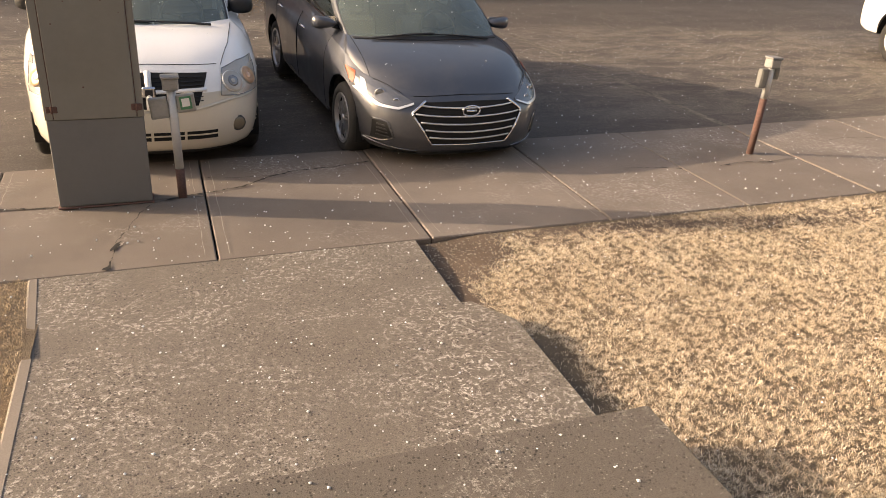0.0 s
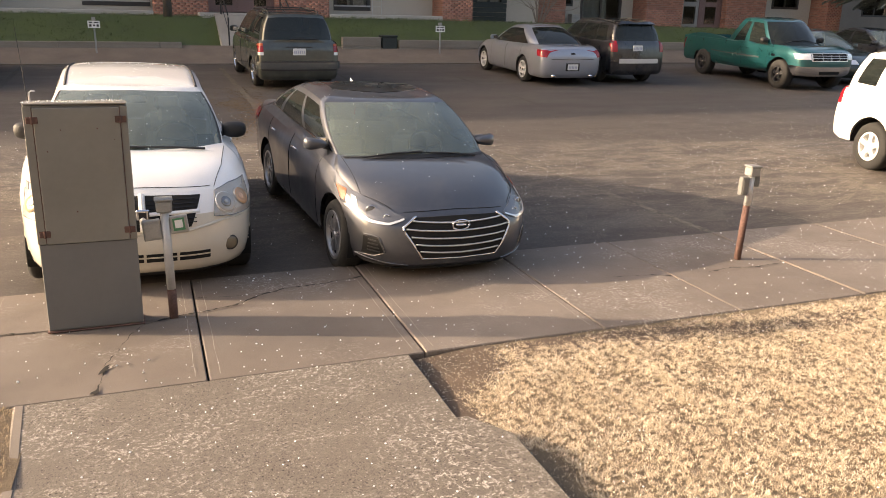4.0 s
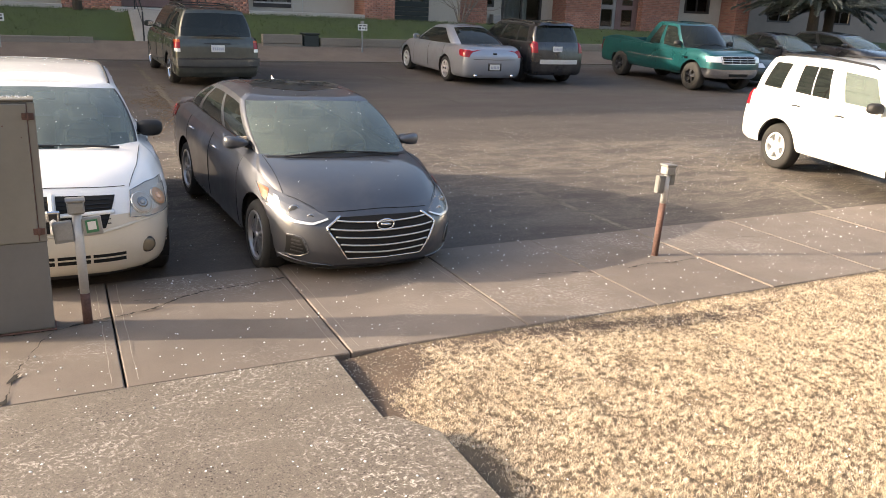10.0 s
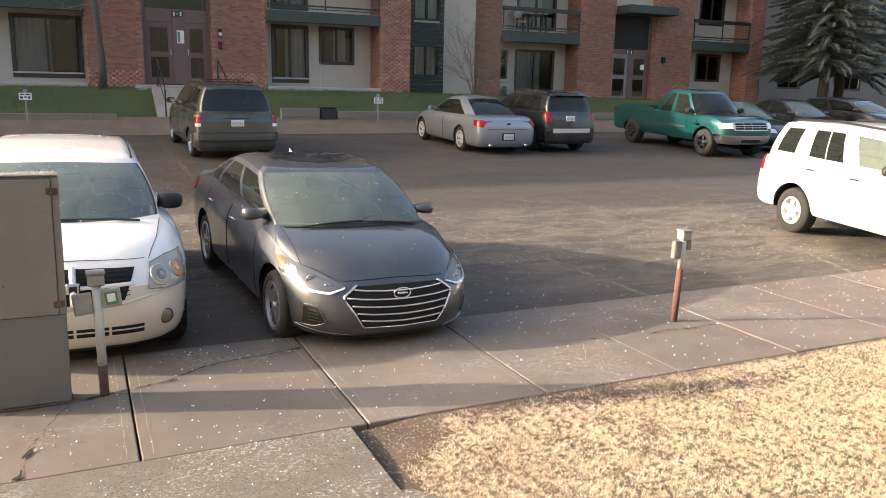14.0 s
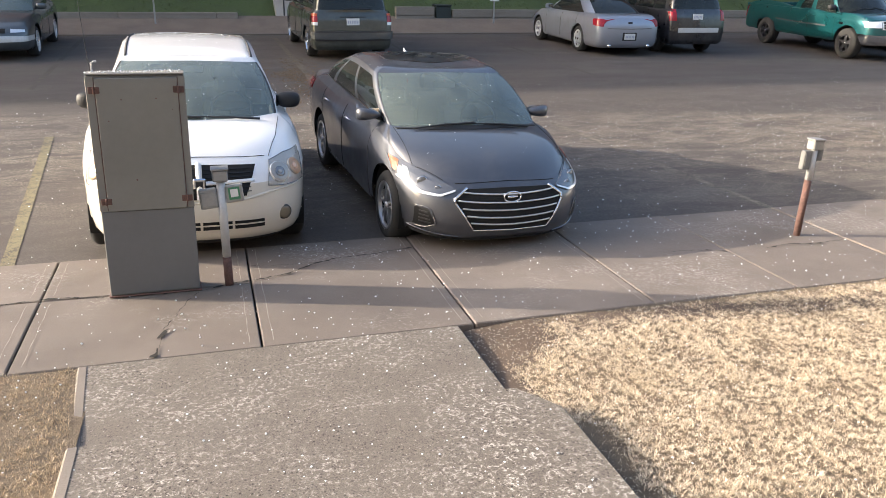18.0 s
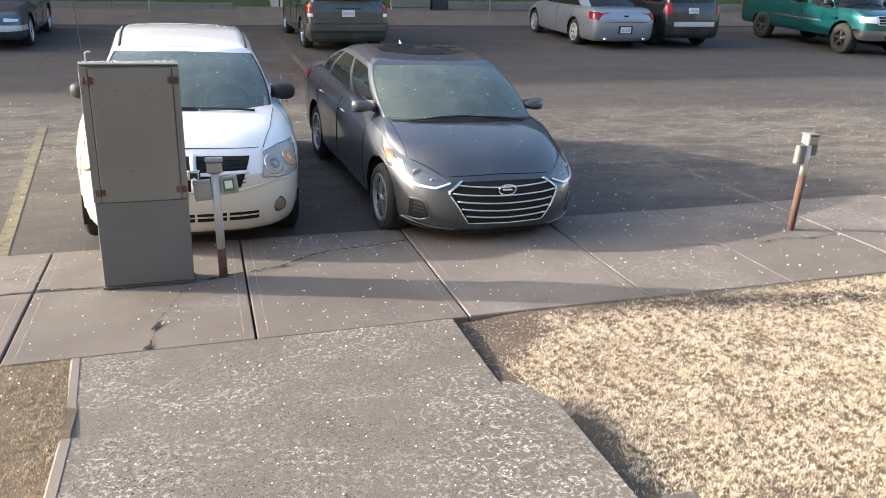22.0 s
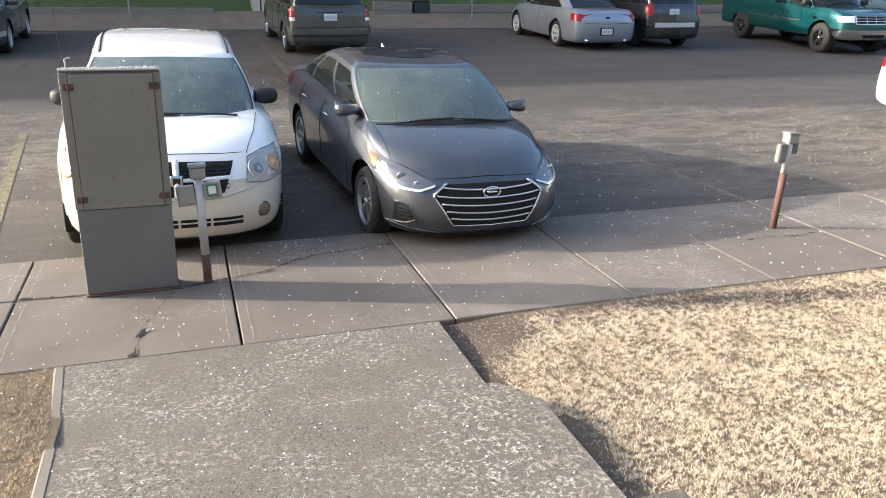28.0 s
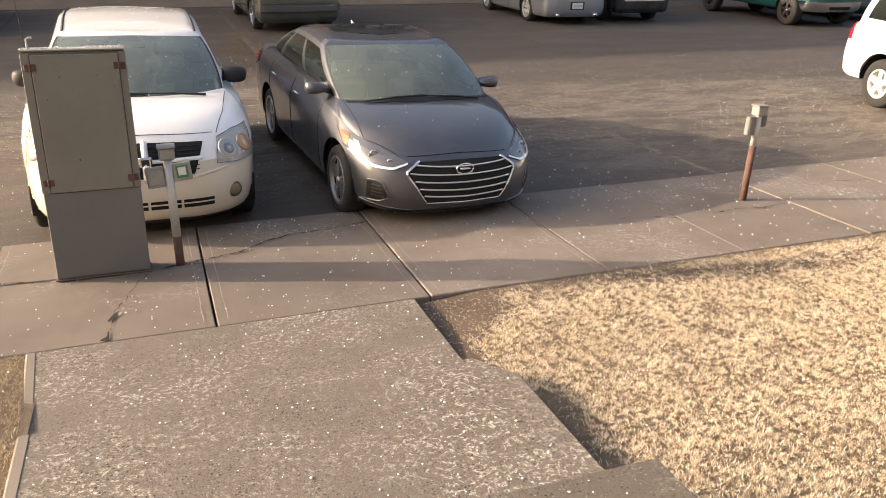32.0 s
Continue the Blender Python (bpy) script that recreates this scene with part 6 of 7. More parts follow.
            C.strip("tail_light_side", mat, "left" if sx > 0 else "right", [(L - wrap, z1 - 0.02), (L - 0.10, z1)], [(L - wrap * 0.8, z0 + 0.03), (L - 0.08, z0)], 0.010, 5, 4, 0.02, lamp)


def heads(C, h0, h1, z0, z1, amber=True):
    for sx in (-1, 1):
        lamp = C.strip("headlight", "lamp_silver", "front", [(sx * h0, z1), (sx * h1, z1 - 0.02)], [(sx * h0, z0), (sx * h1, z0)], 0.010, 8, 4, 0.03)
        if amber:
            C.strip("indicator", "lamp_amber", "front", [(sx * (h1 - 0.10), z1 - 0.02), (sx * h1, z1 - 0.03)], [(sx * (h1 - 0.10), z0 + 0.01), (sx * h1, z0 + 0.01)], 0.014, 4, 3, 0.004, lamp)


def roof_rails(C, x, y0, y1, mat="trim_black"):
    for sx in (-1, 1):
        zs = [float(curve(C.s["roof"], [y])[0]) for y in (y0, (y0 + y1) / 2, y1)]
        bm = bmesh.new()
        tube(bm, [(sx * x, y0, zs[0] - 0.04), (sx * x, y0 + 0.12, zs[0] + 0.02), (sx * x, (y0 + y1) / 2, zs[1] + 0.025), (sx * x, y1 - 0.12, zs[2] + 0.02), (sx * x, y1, zs[2] - 0.05)], 0.017, 8)
        part("roof_rail", bm, mat, C.ob, smooth=True)


SQUARE = ((0.0, 0.92, 0.10, 0.06), (0.10, 0.975, 0.03, 0.0), (0.40, 1.0, 0.0, 0.0), (0.72, 1.0, 0.02, 0.03), (0.90, 0.985, 0.06, 0.06), (1.0, 0.955, 0.13, 0.10))

# dark green-grey minivan, tail toward the camera, across the car park
VAN = dict(length=5.05, width=1.94, height=1.76, front=0.98, base=3.06, wheel=0.335, rim=0.66, clear=0.24, tyre=0.215, bluff=1.1, bluff_r=0.55, cell=0.07, rows=13,
           shoulder=((0, 0.80), (0.5, 0.90), (1.2, 1.02), (2.4, 1.05), (4.0, 1.07), (5.05, 1.09)), rings=SQUARE, bumper_rv=0.46,
           cowl=1.05, cowl_z=1.10, screen_top=2.05, roof_end=4.72, back=4.95, glass_w0=1.72, glass_w1=1.36, tuck=0.95, tail_bow=0.02, back_hi=1,
           belt=((0.9, 1.10), (1.3, 1.08), (2.6, 1.10), (4.95, 1.14)), roof=((1.95, 1.66), (2.4, 1.74), (3.4, 1.76), (4.7, 1.72)), mirror=(1.45, 1.18), side_glass="tint_glass")
C = Car("minivan", "dark olive-grey minivan with a roof rack, parked nose-in", "van", (3.38, 18.74, 1.6, True), VAN)
C.build("paint_olive", "chrome", 5, doors=((1.35, 2.40), (2.41, 3.45)), windows=((5.02, 5.61), (5.67, 6.25), (6.31, 7.1)), interior=False)
tails(C, 0.815, 0.925, 0.80, 1.05, white=0.07)
for sx in (-1, 1):
    C.strip("indicator", "lamp_amber", "rear", [(sx * 0.815, 1.05), (sx * 0.925, 1.05)], [(sx * 0.815, 1.005), (sx * 0.925, 1.005)], 0.018, 5, 2, 0.004)
C.plate("rear", 0, 0.88)
roof_rails(C, 0.58, 2.3, 4.5)
for y in (2.7, 4.1):
    box("rack_bar", -0.58, 0.58, y - 0.02, y + 0.02, 1.765, 1.79, "trim_black", C.ob)
C.strip("bumper_face", "paint_slate", "rear", [(-0.93, 0.655), (-0.5, 0.66), (0.5, 0.66), (0.93, 0.655)], [(-0.93, 0.50), (-0.5, 0.49), (0.5, 0.49), (0.93, 0.50)], 0.045, 24, 3, 0.05)
C.strip("bumper_step", "alloy_dark", "rear", [(-0.86, 0.665), (0.86, 0.665)], [(-0.86, 0.635), (0.86, 0.635)], 0.052, 16, 1, 0.05)
C.strip("bumper_slot", "trim_black", "rear", [(-0.88, 0.49), (0.88, 0.49)], [(-0.86, 0.45), (0.86, 0.45)], 0.02, 16, 1, 0.03)
C.strip("tailgate_trim", "trim_black", "rear", [(-0.30, 0.995), (0.30, 0.995)], [(-0.30, 0.975), (0.30, 0.975)], 0.012, 8, 1, 0.01)
bm = bmesh.new()
C.seam(bm, "rear", [(-0.45, 1.16), (0.0, 1.17), (0.20, 1.155)], 0.02, 0.012, 10)
part("rear_wiper", bm, "trim_black", C.ob)

# silver saloon
SALOON = dict(length=5.05, width=1.85, height=1.49, front=1.00, base=2.81, wheel=0.335, rim=0.70, clear=0.21, tyre=0.22, bluff=1.2, bluff_r=1.0, cell=0.07, rows=13,
              shoulder=((0, 0.68), (0.4, 0.75), (1.2, 0.86), (1.8, 0.90), (3.0, 0.93), (4.2, 0.96), (5.05, 0.95)), rings=RINGS, bumper_rv=0.58,
              cowl=1.40, cowl_z=0.98, screen_top=2.30, roof_end=3.40, back=4.28, glass_w0=1.56, glass_w1=1.18, tuck=0.86, crown=0.04,
              belt=((1.2, 0.98), (1.6, 0.96), (2.6, 0.98), (3.6, 1.00), (4.3, 1.04)), roof=((2.2, 1.42), (2.6, 1.47), (3.0, 1.49), (3.4, 1.45)), mirror=(1.75, 1.04), side_glass="tint_glass")
C = Car("saloon", "silver four-door saloon with red tail lights, parked nose-in", "car", (10.62, 18.82, -0.8, True), SALOON)
C.build("paint_silver", "alloy_bright", 6, doors=((1.62, 2.65), (2.66, 3.66)), windows=((5.03, 5.82), (5.86, 6.86)), interior=False)
tails(C, 0.70, 0.86, 0.745, 0.925, wrap=0.42, white=0.0, slant=0.10)
C.plate("rear", 0, 0.50)
C.strip("plate_recess", "trim_black", "rear", [(-0.20, 0.60), (0.20, 0.60)], [(-0.20, 0.40), (0.20, 0.40)], 0.004, 6, 2, 0.01)
C.strip("badge", "gap_black", "rear", [(-0.06, 0.86), (0.06, 0.86)], [(-0.06, 0.82), (0.06, 0.82)], 0.010, 4, 1, 0.01)
for x in (-0.55, 0.55):
    bm = bmesh.new()
    tube(bm, [(x, 4.80, 0.27), (x, 5.06, 0.27)], 0.035, 12)
    part("exhaust_pipe", bm, "chrome", C.ob, smooth=True)
bm = bmesh.new()
C.seam(bm, "rear", [(-0.62, 0.70), (0.0, 0.69), (0.62, 0.70)], 0.012, 0.002, 12)
part("boot_line", bm, "gap_black", C.ob)

# black compact off-roader
OFFROAD = dict(length=4.40, width=1.77, height=1.67, front=0.88, base=2.635, wheel=0.345, rim=0.64, clear=0.27, tyre=0.22, bluff=0.9, bluff_r=0.6, cell=0.07, rows=13,
               shoulder=((0, 0.92), (0.5, 1.00), (1.2, 1.07), (2.4, 1.08), (3.6, 1.11), (4.40, 1.13)), rings=SQUARE, bumper_rv=0.40,
               cowl=1.25, cowl_z=1.12, screen_top=1.90, roof_end=4.05, back=4.28, glass_w0=1.58, glass_w1=1.28, tuck=0.94, tail_bow=0.02,
               belt=((1.1, 1.12), (1.5, 1.10), (2.6, 1.12), (4.3, 1.17)), roof=((1.8, 1.57), (2.2, 1.65), (3.0, 1.67), (4.05, 1.63)), mirror=(1.55, 1.20), side_glass="tint_glass")
C = Car("off_roader", "black compact off-road car with a silver bumper strip", "car", (12.75, 18.97, 0.8, True), OFFROAD)
C.build("paint_black", "chrome", 5, doors=((1.40, 2.40), (2.41, 3.30)), windows=((5.05, 5.66), (5.73, 6.37), (6.46, 6.95)), interior=False)
tails(C, 0.68, 0.83, 0.88, 1.16)
C.plate("rear", 0.05, 0.98)
C.strip("bumper_strip", "alloy", "rear", [(-0.62, 0.70), (0.62, 0.70)], [(-0.62, 0.58), (0.62, 0.58)], 0.012, 12, 2, 0.02)
C.strip("spoiler", "paint_black", "rear", [(-0.58, 1.61), (0.58, 1.61)], [(-0.58, 1.57), (0.58, 1.57)], 0.07, 10, 1, 0.12)
roof_rails(C, 0.55, 2.0, 3.9, "trim_black")

# teal pickup with an extended cab and an open bed
PICKUP = dict(length=5.60, width=1.98, height=1.86, front=0.92, base=3.52, wheel=0.395, rim=0.56, clear=0.41, tyre=0.26, bluff=0.75, bluff_r=0.35, cell=0.07, rows=13, arch=0.075,
              shoulder=((0, 1.03), (0.5, 1.08), (1.3, 1.12), (2.4, 1.13), (4.0, 1.15), (5.60, 1.17)), rings=SQUARE, bumper_v=0.40, bumper_rv=0.30,
              cowl=1.32, cowl_z=1.16, screen_top=1.98, roof_end=3.05, back=3.42, glass_w0=1.72, glass_w1=1.36, tuck=0.97, tail_bow=0.0, back_bow=0.03,
              belt=((1.1, 1.16), (1.5, 1.14), (2.6, 1.15), (3.5, 1.17)), roof=((1.9, 1.77), (2.2, 1.84), (2.6, 1.86), (3.1, 1.83)), mirror=(1.62, 1.27), side_glass="tint_glass", inset=0.02)
C = Car("pickup_truck", "teal extended-cab pickup truck with a chrome bumper, nose out", "truck", (17.55, 16.97, -2.5, False), PICKUP)
C.build("paint_teal", "alloy_dark", 5, doors=((1.42, 2.52),), windows=((5.05, 6.0), (6.25, 6.95)), interior=False, bumper="chrome", open_bed=True, mirror="trim_black", glass_mat="tint_glass")
box("bed_floor", -0.86, 0.86, 3.5, 5.45, 0.74, 0.78, "trim_black", C.ob)
for x0, x1, y0, y1 in ((-0.95, -0.80, 3.45, 5.56), (0.80, 0.95, 3.45, 5.56), (-0.80, 0.80, 5.44, 5.56), (-0.80, 0.80, 3.45, 3.53)):
    box("bed_wall", x0, x1, y0, y1, 0.70, 1.155, "paint_teal", C.ob, bevel=0.015)
heads(C, 0.62, 0.92, 0.86, 1.02, amber=False)
C.strip("grille", "alloy_bright", "front", [(-0.60, 1.03), (0.60, 1.03)], [(-0.60, 0.82), (0.60, 0.82)], 0.008, 12, 3, 0.02)
for z in (0.992, 0.928, 0.864):
    for x0, x1 in ((-0.57, -0.29), (-0.27, -0.01), (0.01, 0.27), (0.29, 0.57)):
        C.strip("grille_gap", "gap_black", "front", [(x0, z + 0.025), (x1, z + 0.025)], [(x0, z - 0.025), (x1, z - 0.025)], 0.012, 4, 1, 0.004)
for view in ("left", "right"):
    C.strip("side_moulding", "lamp_grey", view, [(1.75, 0.80), (3.4, 0.80), (4.0, 0.82)], [(1.75, 0.765), (3.4, 0.765), (4.0, 0.785)], 0.010, 14, 1, 0.01)
tails(C, 0.84, 0.96, 0.75, 1.08)
C.strip("bumper_slot", "gap_black", "front", [(-0.35, 0.55), (0.35, 0.55)], [(-0.32, 0.47), (0.32, 0.47)], 0.008, 8, 2, 0.01)
C.wipers(1.28, 1.17, ((0.10, -0.60, 0.05), (0.70, 0.05, 0.05)))
C.strip("wing_badge", "chrome", "right", [(1.10, 0.93), (1.24, 0.93)], [(1.10, 0.87), (1.24, 0.87)], 0.012, 4, 2, 0.005)

# white boxy off-road wagon, nose toward the pavement, placed to fit the camera's view
WAGON = dict(length=4.44, width=1.82, height=1.80, front=0.80, base=2.65, wheel=0.362, rim=0.60, clear=0.36, tyre=0.23, bluff=0.7, bluff_r=0.5, cell=0.05, rows=15, arch=0.085,
             shoulder=((0, 1.02), (0.5, 1.08), (1.2, 1.13), (2.4, 1.14), (3.6, 1.16), (4.44, 1.17)), rings=SQUARE, bumper_rv=0.36,
             cowl=1.22, cowl_z=1.17, screen_top=1.75, roof_end=4.12, back=4.34, glass_w0=1.66, glass_w1=1.36, tuck=0.95, tail_bow=0.02,
             belt=((1.1, 1.17), (1.5, 1.16), (2.6, 1.17), (4.4, 1.20)), roof=((1.7, 1.70), (2.1, 1.77), (3.0, 1.79), (4.12, 1.75)), mirror=(1.55, 1.26), side_glass="car_glass", rear_side_glass="tint_glass", handle_mat="trim_black", handle_drop=0.10, win_lo=1, win_hi=1)
C = Car("wagon", "white boxy off-road wagon with roof rails and silver wheels", "car", (10.70, 5.50, -8.6, False), WAGON)
C.build("paint_white_clean", "steel_white", 5, doors=((1.40, 2.40), (2.41, 3.30)), windows=((5.05, 5.60), (5.82, 6.36), (6.60, 7.15)), interior=False, hub="steel_white", mirror="trim_black")
tails(C, 0.74, 0.89, 0.92, 1.17)
for sx in (-1, 1):
    C.strip("tail_light_side", "lamp_red", "left" if sx > 0 else "right", [(4.22, 1.16), (4.36, 1.15)], [(4.25, 0.93), (4.38, 0.93)], 0.008, 4, 4, 0.01)

heads(C, 0.45, 0.70, 0.80, 1.0)
roof_rails(C, 0.60, 1.95, 4.0, "black_iron")
for view in ("left", "right"):
    bm = bmesh.new()
    C.seam(bm, view, [(2.92, 1.22), (2.98, 1.66)], 0.022, 0.004, 8)
    part("window_divider", bm, "paint_white_clean", C.ob)

# old slate saloon, nose out, at the far left
OLD = dict(SALOON, length=4.75, width=1.78, height=1.40, back=4.05, roof_end=3.20, bluff=0.8)
C = Car("saloon", "old slate-grey saloon with a dark bumper, nose out", "car", (-4.42, 19.3, 1.0, False), OLD)
C.build("paint_slate", "alloy", 6, doors=((1.62, 2.65), (2.66, 3.60)), interior=False)
heads(C, 0.48, 0.74, 0.60, 0.67, amber=False)
C.strip("grille", "gap_black", "front", [(-0.38, 0.68), (0.38, 0.68)], [(-0.38, 0.59), (0.38, 0.59)], 0.006, 8, 2, 0.01)
C.strip("bumper_strip", "galvanised", "front", [(-0.85, 0.52), (-0.5, 0.53), (0, 0.53), (0.5, 0.53), (0.85, 0.52)], [(-0.85, 0.42), (-0.5, 0.41), (0, 0.41), (0.5, 0.41), (0.85, 0.42)], 0.02, 20, 2, 0.03)

# three dark cars farther along the row
for (x, y, rz), paint, spec, label in (((20.15, 17.9, -2.0), "paint_darkgreen", SALOON, "dark green saloon beside the teal pickup"),
                                       ((24.3, 19.2, 0.0), "paint_black", SALOON, "black saloon under the spruce trees"), ((27.6, 19.4, 0.0), "paint_black", HATCH, "black hatchback under the spruce trees")):
    C = Car("saloon" if spec is SALOON else "hatchback", label, "car", (x, y, rz, False), dict(spec, cell=0.08, rows=11))
    C.build(paint, "alloy", 5, doors=((1.62, 2.65), (2.66, 3.66)) if spec is SALOON else ((1.40, 2.42), (2.43, 3.30)), interior=False)
    heads(C, 0.45, 0.78, 0.62, 0.74)

# ---- things on the pavement ----
cabinet = thing("electric_cabinet", -0.475, 5.68, 0, label="tall grey steel electric cabinet with rusty hinges on the pavement", category="cabinet")
cabinet.matrix_basis = pose(-0.466, 5.68, 0, 0.4, 0.6, 1.5)
box("body", -0.308, 0.308, 0.012, 0.16, 0.0, 1.572, "cabinet_lower", cabinet, bevel=0.006)
box("lower_panel", -0.305, 0.305, 0.0, 0.011, 0.02, 0.638, "cabinet_lower", cabinet, "blue-grey lower panel", 0.003)
box("door", -0.255, 0.262, -0.010, 0.011, 0.642, 1.552, "cabinet_grey", cabinet, "dull beige-grey door", 0.004)
for x0, x1 in ((-0.312, -0.259), (0.266, 0.312)):
    box("side_strip", x0, x1, -0.003, 0.011, 0.642, 1.562, "cabinet_grey", cabinet, bevel=0.003)
for x0, x1 in ((-0.2605, -0.2565), (0.2635, 0.2675)):
    box("door_gap", x0, x1, -0.006, -0.001, 0.65, 1.555, "rust", cabinet, "rust-stained door edge", 0)
box("top_cap", -0.310, 0.310, -0.004, 0.166, 1.572, 1.582, "cabinet_grey", cabinet, bevel=0.003)
for x, z in ((-0.262, 1.475), (0.268, 1.475), (-0.262, 0.715), (0.268, 0.715)):
    h = new("hinge")
    h.parent = cabinet
    box("hinge_leaf", x - 0.035, x + 0.035, -0.019, -0.009, z - 0.022, z + 0.022, "rust", h, "rusty hinge", 0.003)
    bm = bmesh.new()
    tube(bm, [(x, -0.022, z - 0.024), (x, -0.022, z + 0.024)], 0.008, 8)
    part("hinge_pin", bm, "rust", h)
for x, z, r in ((-0.10, 1.41, 0.004), (0.12, 1.415, 0.004), (-0.19, 1.27, 0.004), (0.22, 1.34, 0.003), (-0.05, 0.86, 0.005)):
    box("rust_spot", x - r, x + r, -0.0115, -0.0095, z - r, z + r, "rust", cabinet, "small rust spot", 0.001)
bm = bmesh.new()
tube(bm, [(-0.27, 0.10, 1.575), (-0.27, 0.10, 1.64), (-0.255, 0.10, 1.65), (-0.235, 0.10, 1.65)], 0.006, 8)
part("hook", bm, "galvanised", cabinet)
box("base_flange", -0.318, 0.318, -0.008, 0.17, 0.0, 0.012, "rust", cabinet, "rusty base edge", 0.004)


def plug_post(x, y, lean, label, rust_to, sides, head):
    """A car-heater post: a square tube with a socket head and boxes on its flanks."""
    p = thing("plug_in_post", x, y, 0, label=label, category="post", group="plug-in posts")
    p.matrix_basis = pose(x, y, 0, 0, lean, 0)
    bm = bmesh.new()
    tube(bm, [(0, 0, -0.05), (0, 0, rust_to * 0.5), (0, 0, rust_to)], 0.032, 18)
    part("lower_tube", bm, "rust", p, "rusted lower tube", smooth=True)
    bm = bmesh.new()
    tube(bm, [(0, 0, rust_to), (0, 0, 0.5), (0, 0, 0.80)], 0.031, 18)
    part("tube", bm, "galvanised", p, smooth=True)
    hd = new("socket_head")
    hd.parent = p
    box("head_case", -0.055, 0.055, -0.05, 0.05, 0.80, 0.885, "outlet_grey", hd, bevel=0.010)
    box("head_lid", -0.062, 0.062, -0.057, 0.057, 0.885, 0.90, "outlet_grey", hd, bevel=0.004)
    for x0, x1, z0, z1, mat, tag in sides:
        bx = box("side_box", x0, x1, -0.025, 0.03, z0, z1, mat, p, bevel=0.006)
        bx.matrix_basis = Matrix.Translation(((x0 + x1) / 2, 0, (z0 + z1) / 2)) @ pose(0, 0, 0, 0, head, 0) @ Matrix.Translation((-(x0 + x1) / 2, 0, -(z0 + z1) / 2))
        if tag:
            w, h = x1 - x0, z1 - z0
            box("tag", x0 + w * 0.16, x1 - w * 0.2, -0.031, -0.0255, z0 + h * 0.18, z1 - h * 0.1, "tag_green", bx, "green paper tag", 0)
            box("tag_field", x0 + w * 0.27, x1 - w * 0.3, -0.034, -0.031, z0 + h * 0.34, z1 - h * 0.2, "sign_white", bx, bevel=0)
        else:
            box("socket_cover", x0 + 0.012, x1 - 0.012, -0.031, -0.025, z0 + 0.02, z1 - 0.02, mat, bx, bevel=0.002)
    return p


plug_post(0.05, 5.76, -0.5, "galvanised plug-in post with grey socket boxes and green tag", 0.22, ((-0.155, -0.031, 0.60, 0.745, "post_box", False), (0.030, 0.155, 0.64, 0.765, "post_box", True)), -5.0)
plug_post(5.16, 5.74, 3.0, "leaning plug-in post, galvanised above and rusty below", 0.52, ((-0.115, -0.031, 0.62, 0.79, "dull_box", False), (0.030, 0.085, 0.70, 0.81, "dull_box", False)), 0)

# parking signs on the far kerb
for x, z in ((-1.1, 0.62), (7.95, 0.62)):
    s_ = thing("parking_sign", x, 21.8, z, label="small white parking sign on a thin grey post", category="sign", group="parking signs")
    box("post", -0.020, 0.020, -0.02, 0.02, 0.0, 1.20, "outlet_grey", s_, bevel=0.004)
    box("post_cap", -0.045, 0.045, -0.04, 0.04, 1.20, 1.28, "outlet_grey", s_, bevel=0.01)
    pl = box("sign_plate", -0.14, 0.14, -0.032, -0.021, 1.02, 1.19, "sign_white", s_, bevel=0.002)
    for a, b, c, d in ((-0.11, -0.03, 1.135, 1.165), (0.0, 0.11, 1.135, 1.165), (-0.11, -0.05, 1.05, 1.105), (-0.02, 0.03, 1.06, 1.10), (0.06, 0.11, 1.05, 1.105)):
        box("sign_bar", a, b, -0.036, -0.032, c, d, "ink", pl, bevel=0)
    scale_from_eye(s_)

# painted bay lines
for x, x1, y0, y1, mat, w in ((-1.68, -2.10, 6.7, 11.7, "yellow_line", 0.115), (5.78, 5.18, 6.63, 11.4, "pale_line", 0.09), (9.02, 10.35, 6.63, 11.0, "pale_line", 0.09), (1.72, 2.02, 10.8, 14.6, "faint_line", 0.11), (2.05, 2.0, 15.0, 23.6, "bay_line", 0.13), (-3.0, -3.1, 15.6, 24.3, "faint_line", 0.12),
                              (5.0, 5.0, 15.8, 24.3, "faint_line", 0.10), (8.2, 8.2, 15.8, 24.3, "faint_line", 0.10), (-4.3, -4.7, 6.7, 11.7, "yellow_line", 0.11)):
    n = 110
    pts = [(x + (x1 - x) * k / n + 0.006 * noise.noise((x, k * 0.9, 1.0)), y0 + (y1 - y0) * k / n) for k in range(n + 1)]
    wd = [w * (0.95 + 0.12 * noise.noise((x * 7.7, k * 1.9, 9.0))) for k in range(n + 1)]
    tagged(ribbon("bay_line", pts, wd, lambda a, b: lot_z(a, b) + 0.005, mat, None, ""), "worn painted parking bay line on the asphalt", "road marking", "bay lines", "structure")


def crack(points, width, step=0.018, rough=0.022, seed=1.0, z=0.003):
    """A jagged crack through the given points, with small side steps and chips."""
    pts, wd = [], []
    for (x0, y0), (x1, y1) in zip(points, points[1:]):
        n = max(2, int(math.hypot(x1 - x0, y1 - y0) / step))
        for k in range(n):
            t = k / n
            a, b = x0 + (x1 - x0) * t, y0 + (y1 - y0) * t
            jag = lambda o: rough * (noise.noise((a * 7, b * 7, seed + o)) + 0.7 * noise.noise((a * 31, b * 31, seed + o)))
            pts.append((a + jag(0.0), b + jag(5.0)))
            wd.append(1.5 * width * max(0.12, 0.30 + 1.1 * noise.noise((a * 19, b * 19, seed + 9)) + 0.5 * noise.noise((a * 60, b * 60, seed + 3))))
    ribbon("crack", pts, wd, z, "crack", pavement, "dark jagged crack")


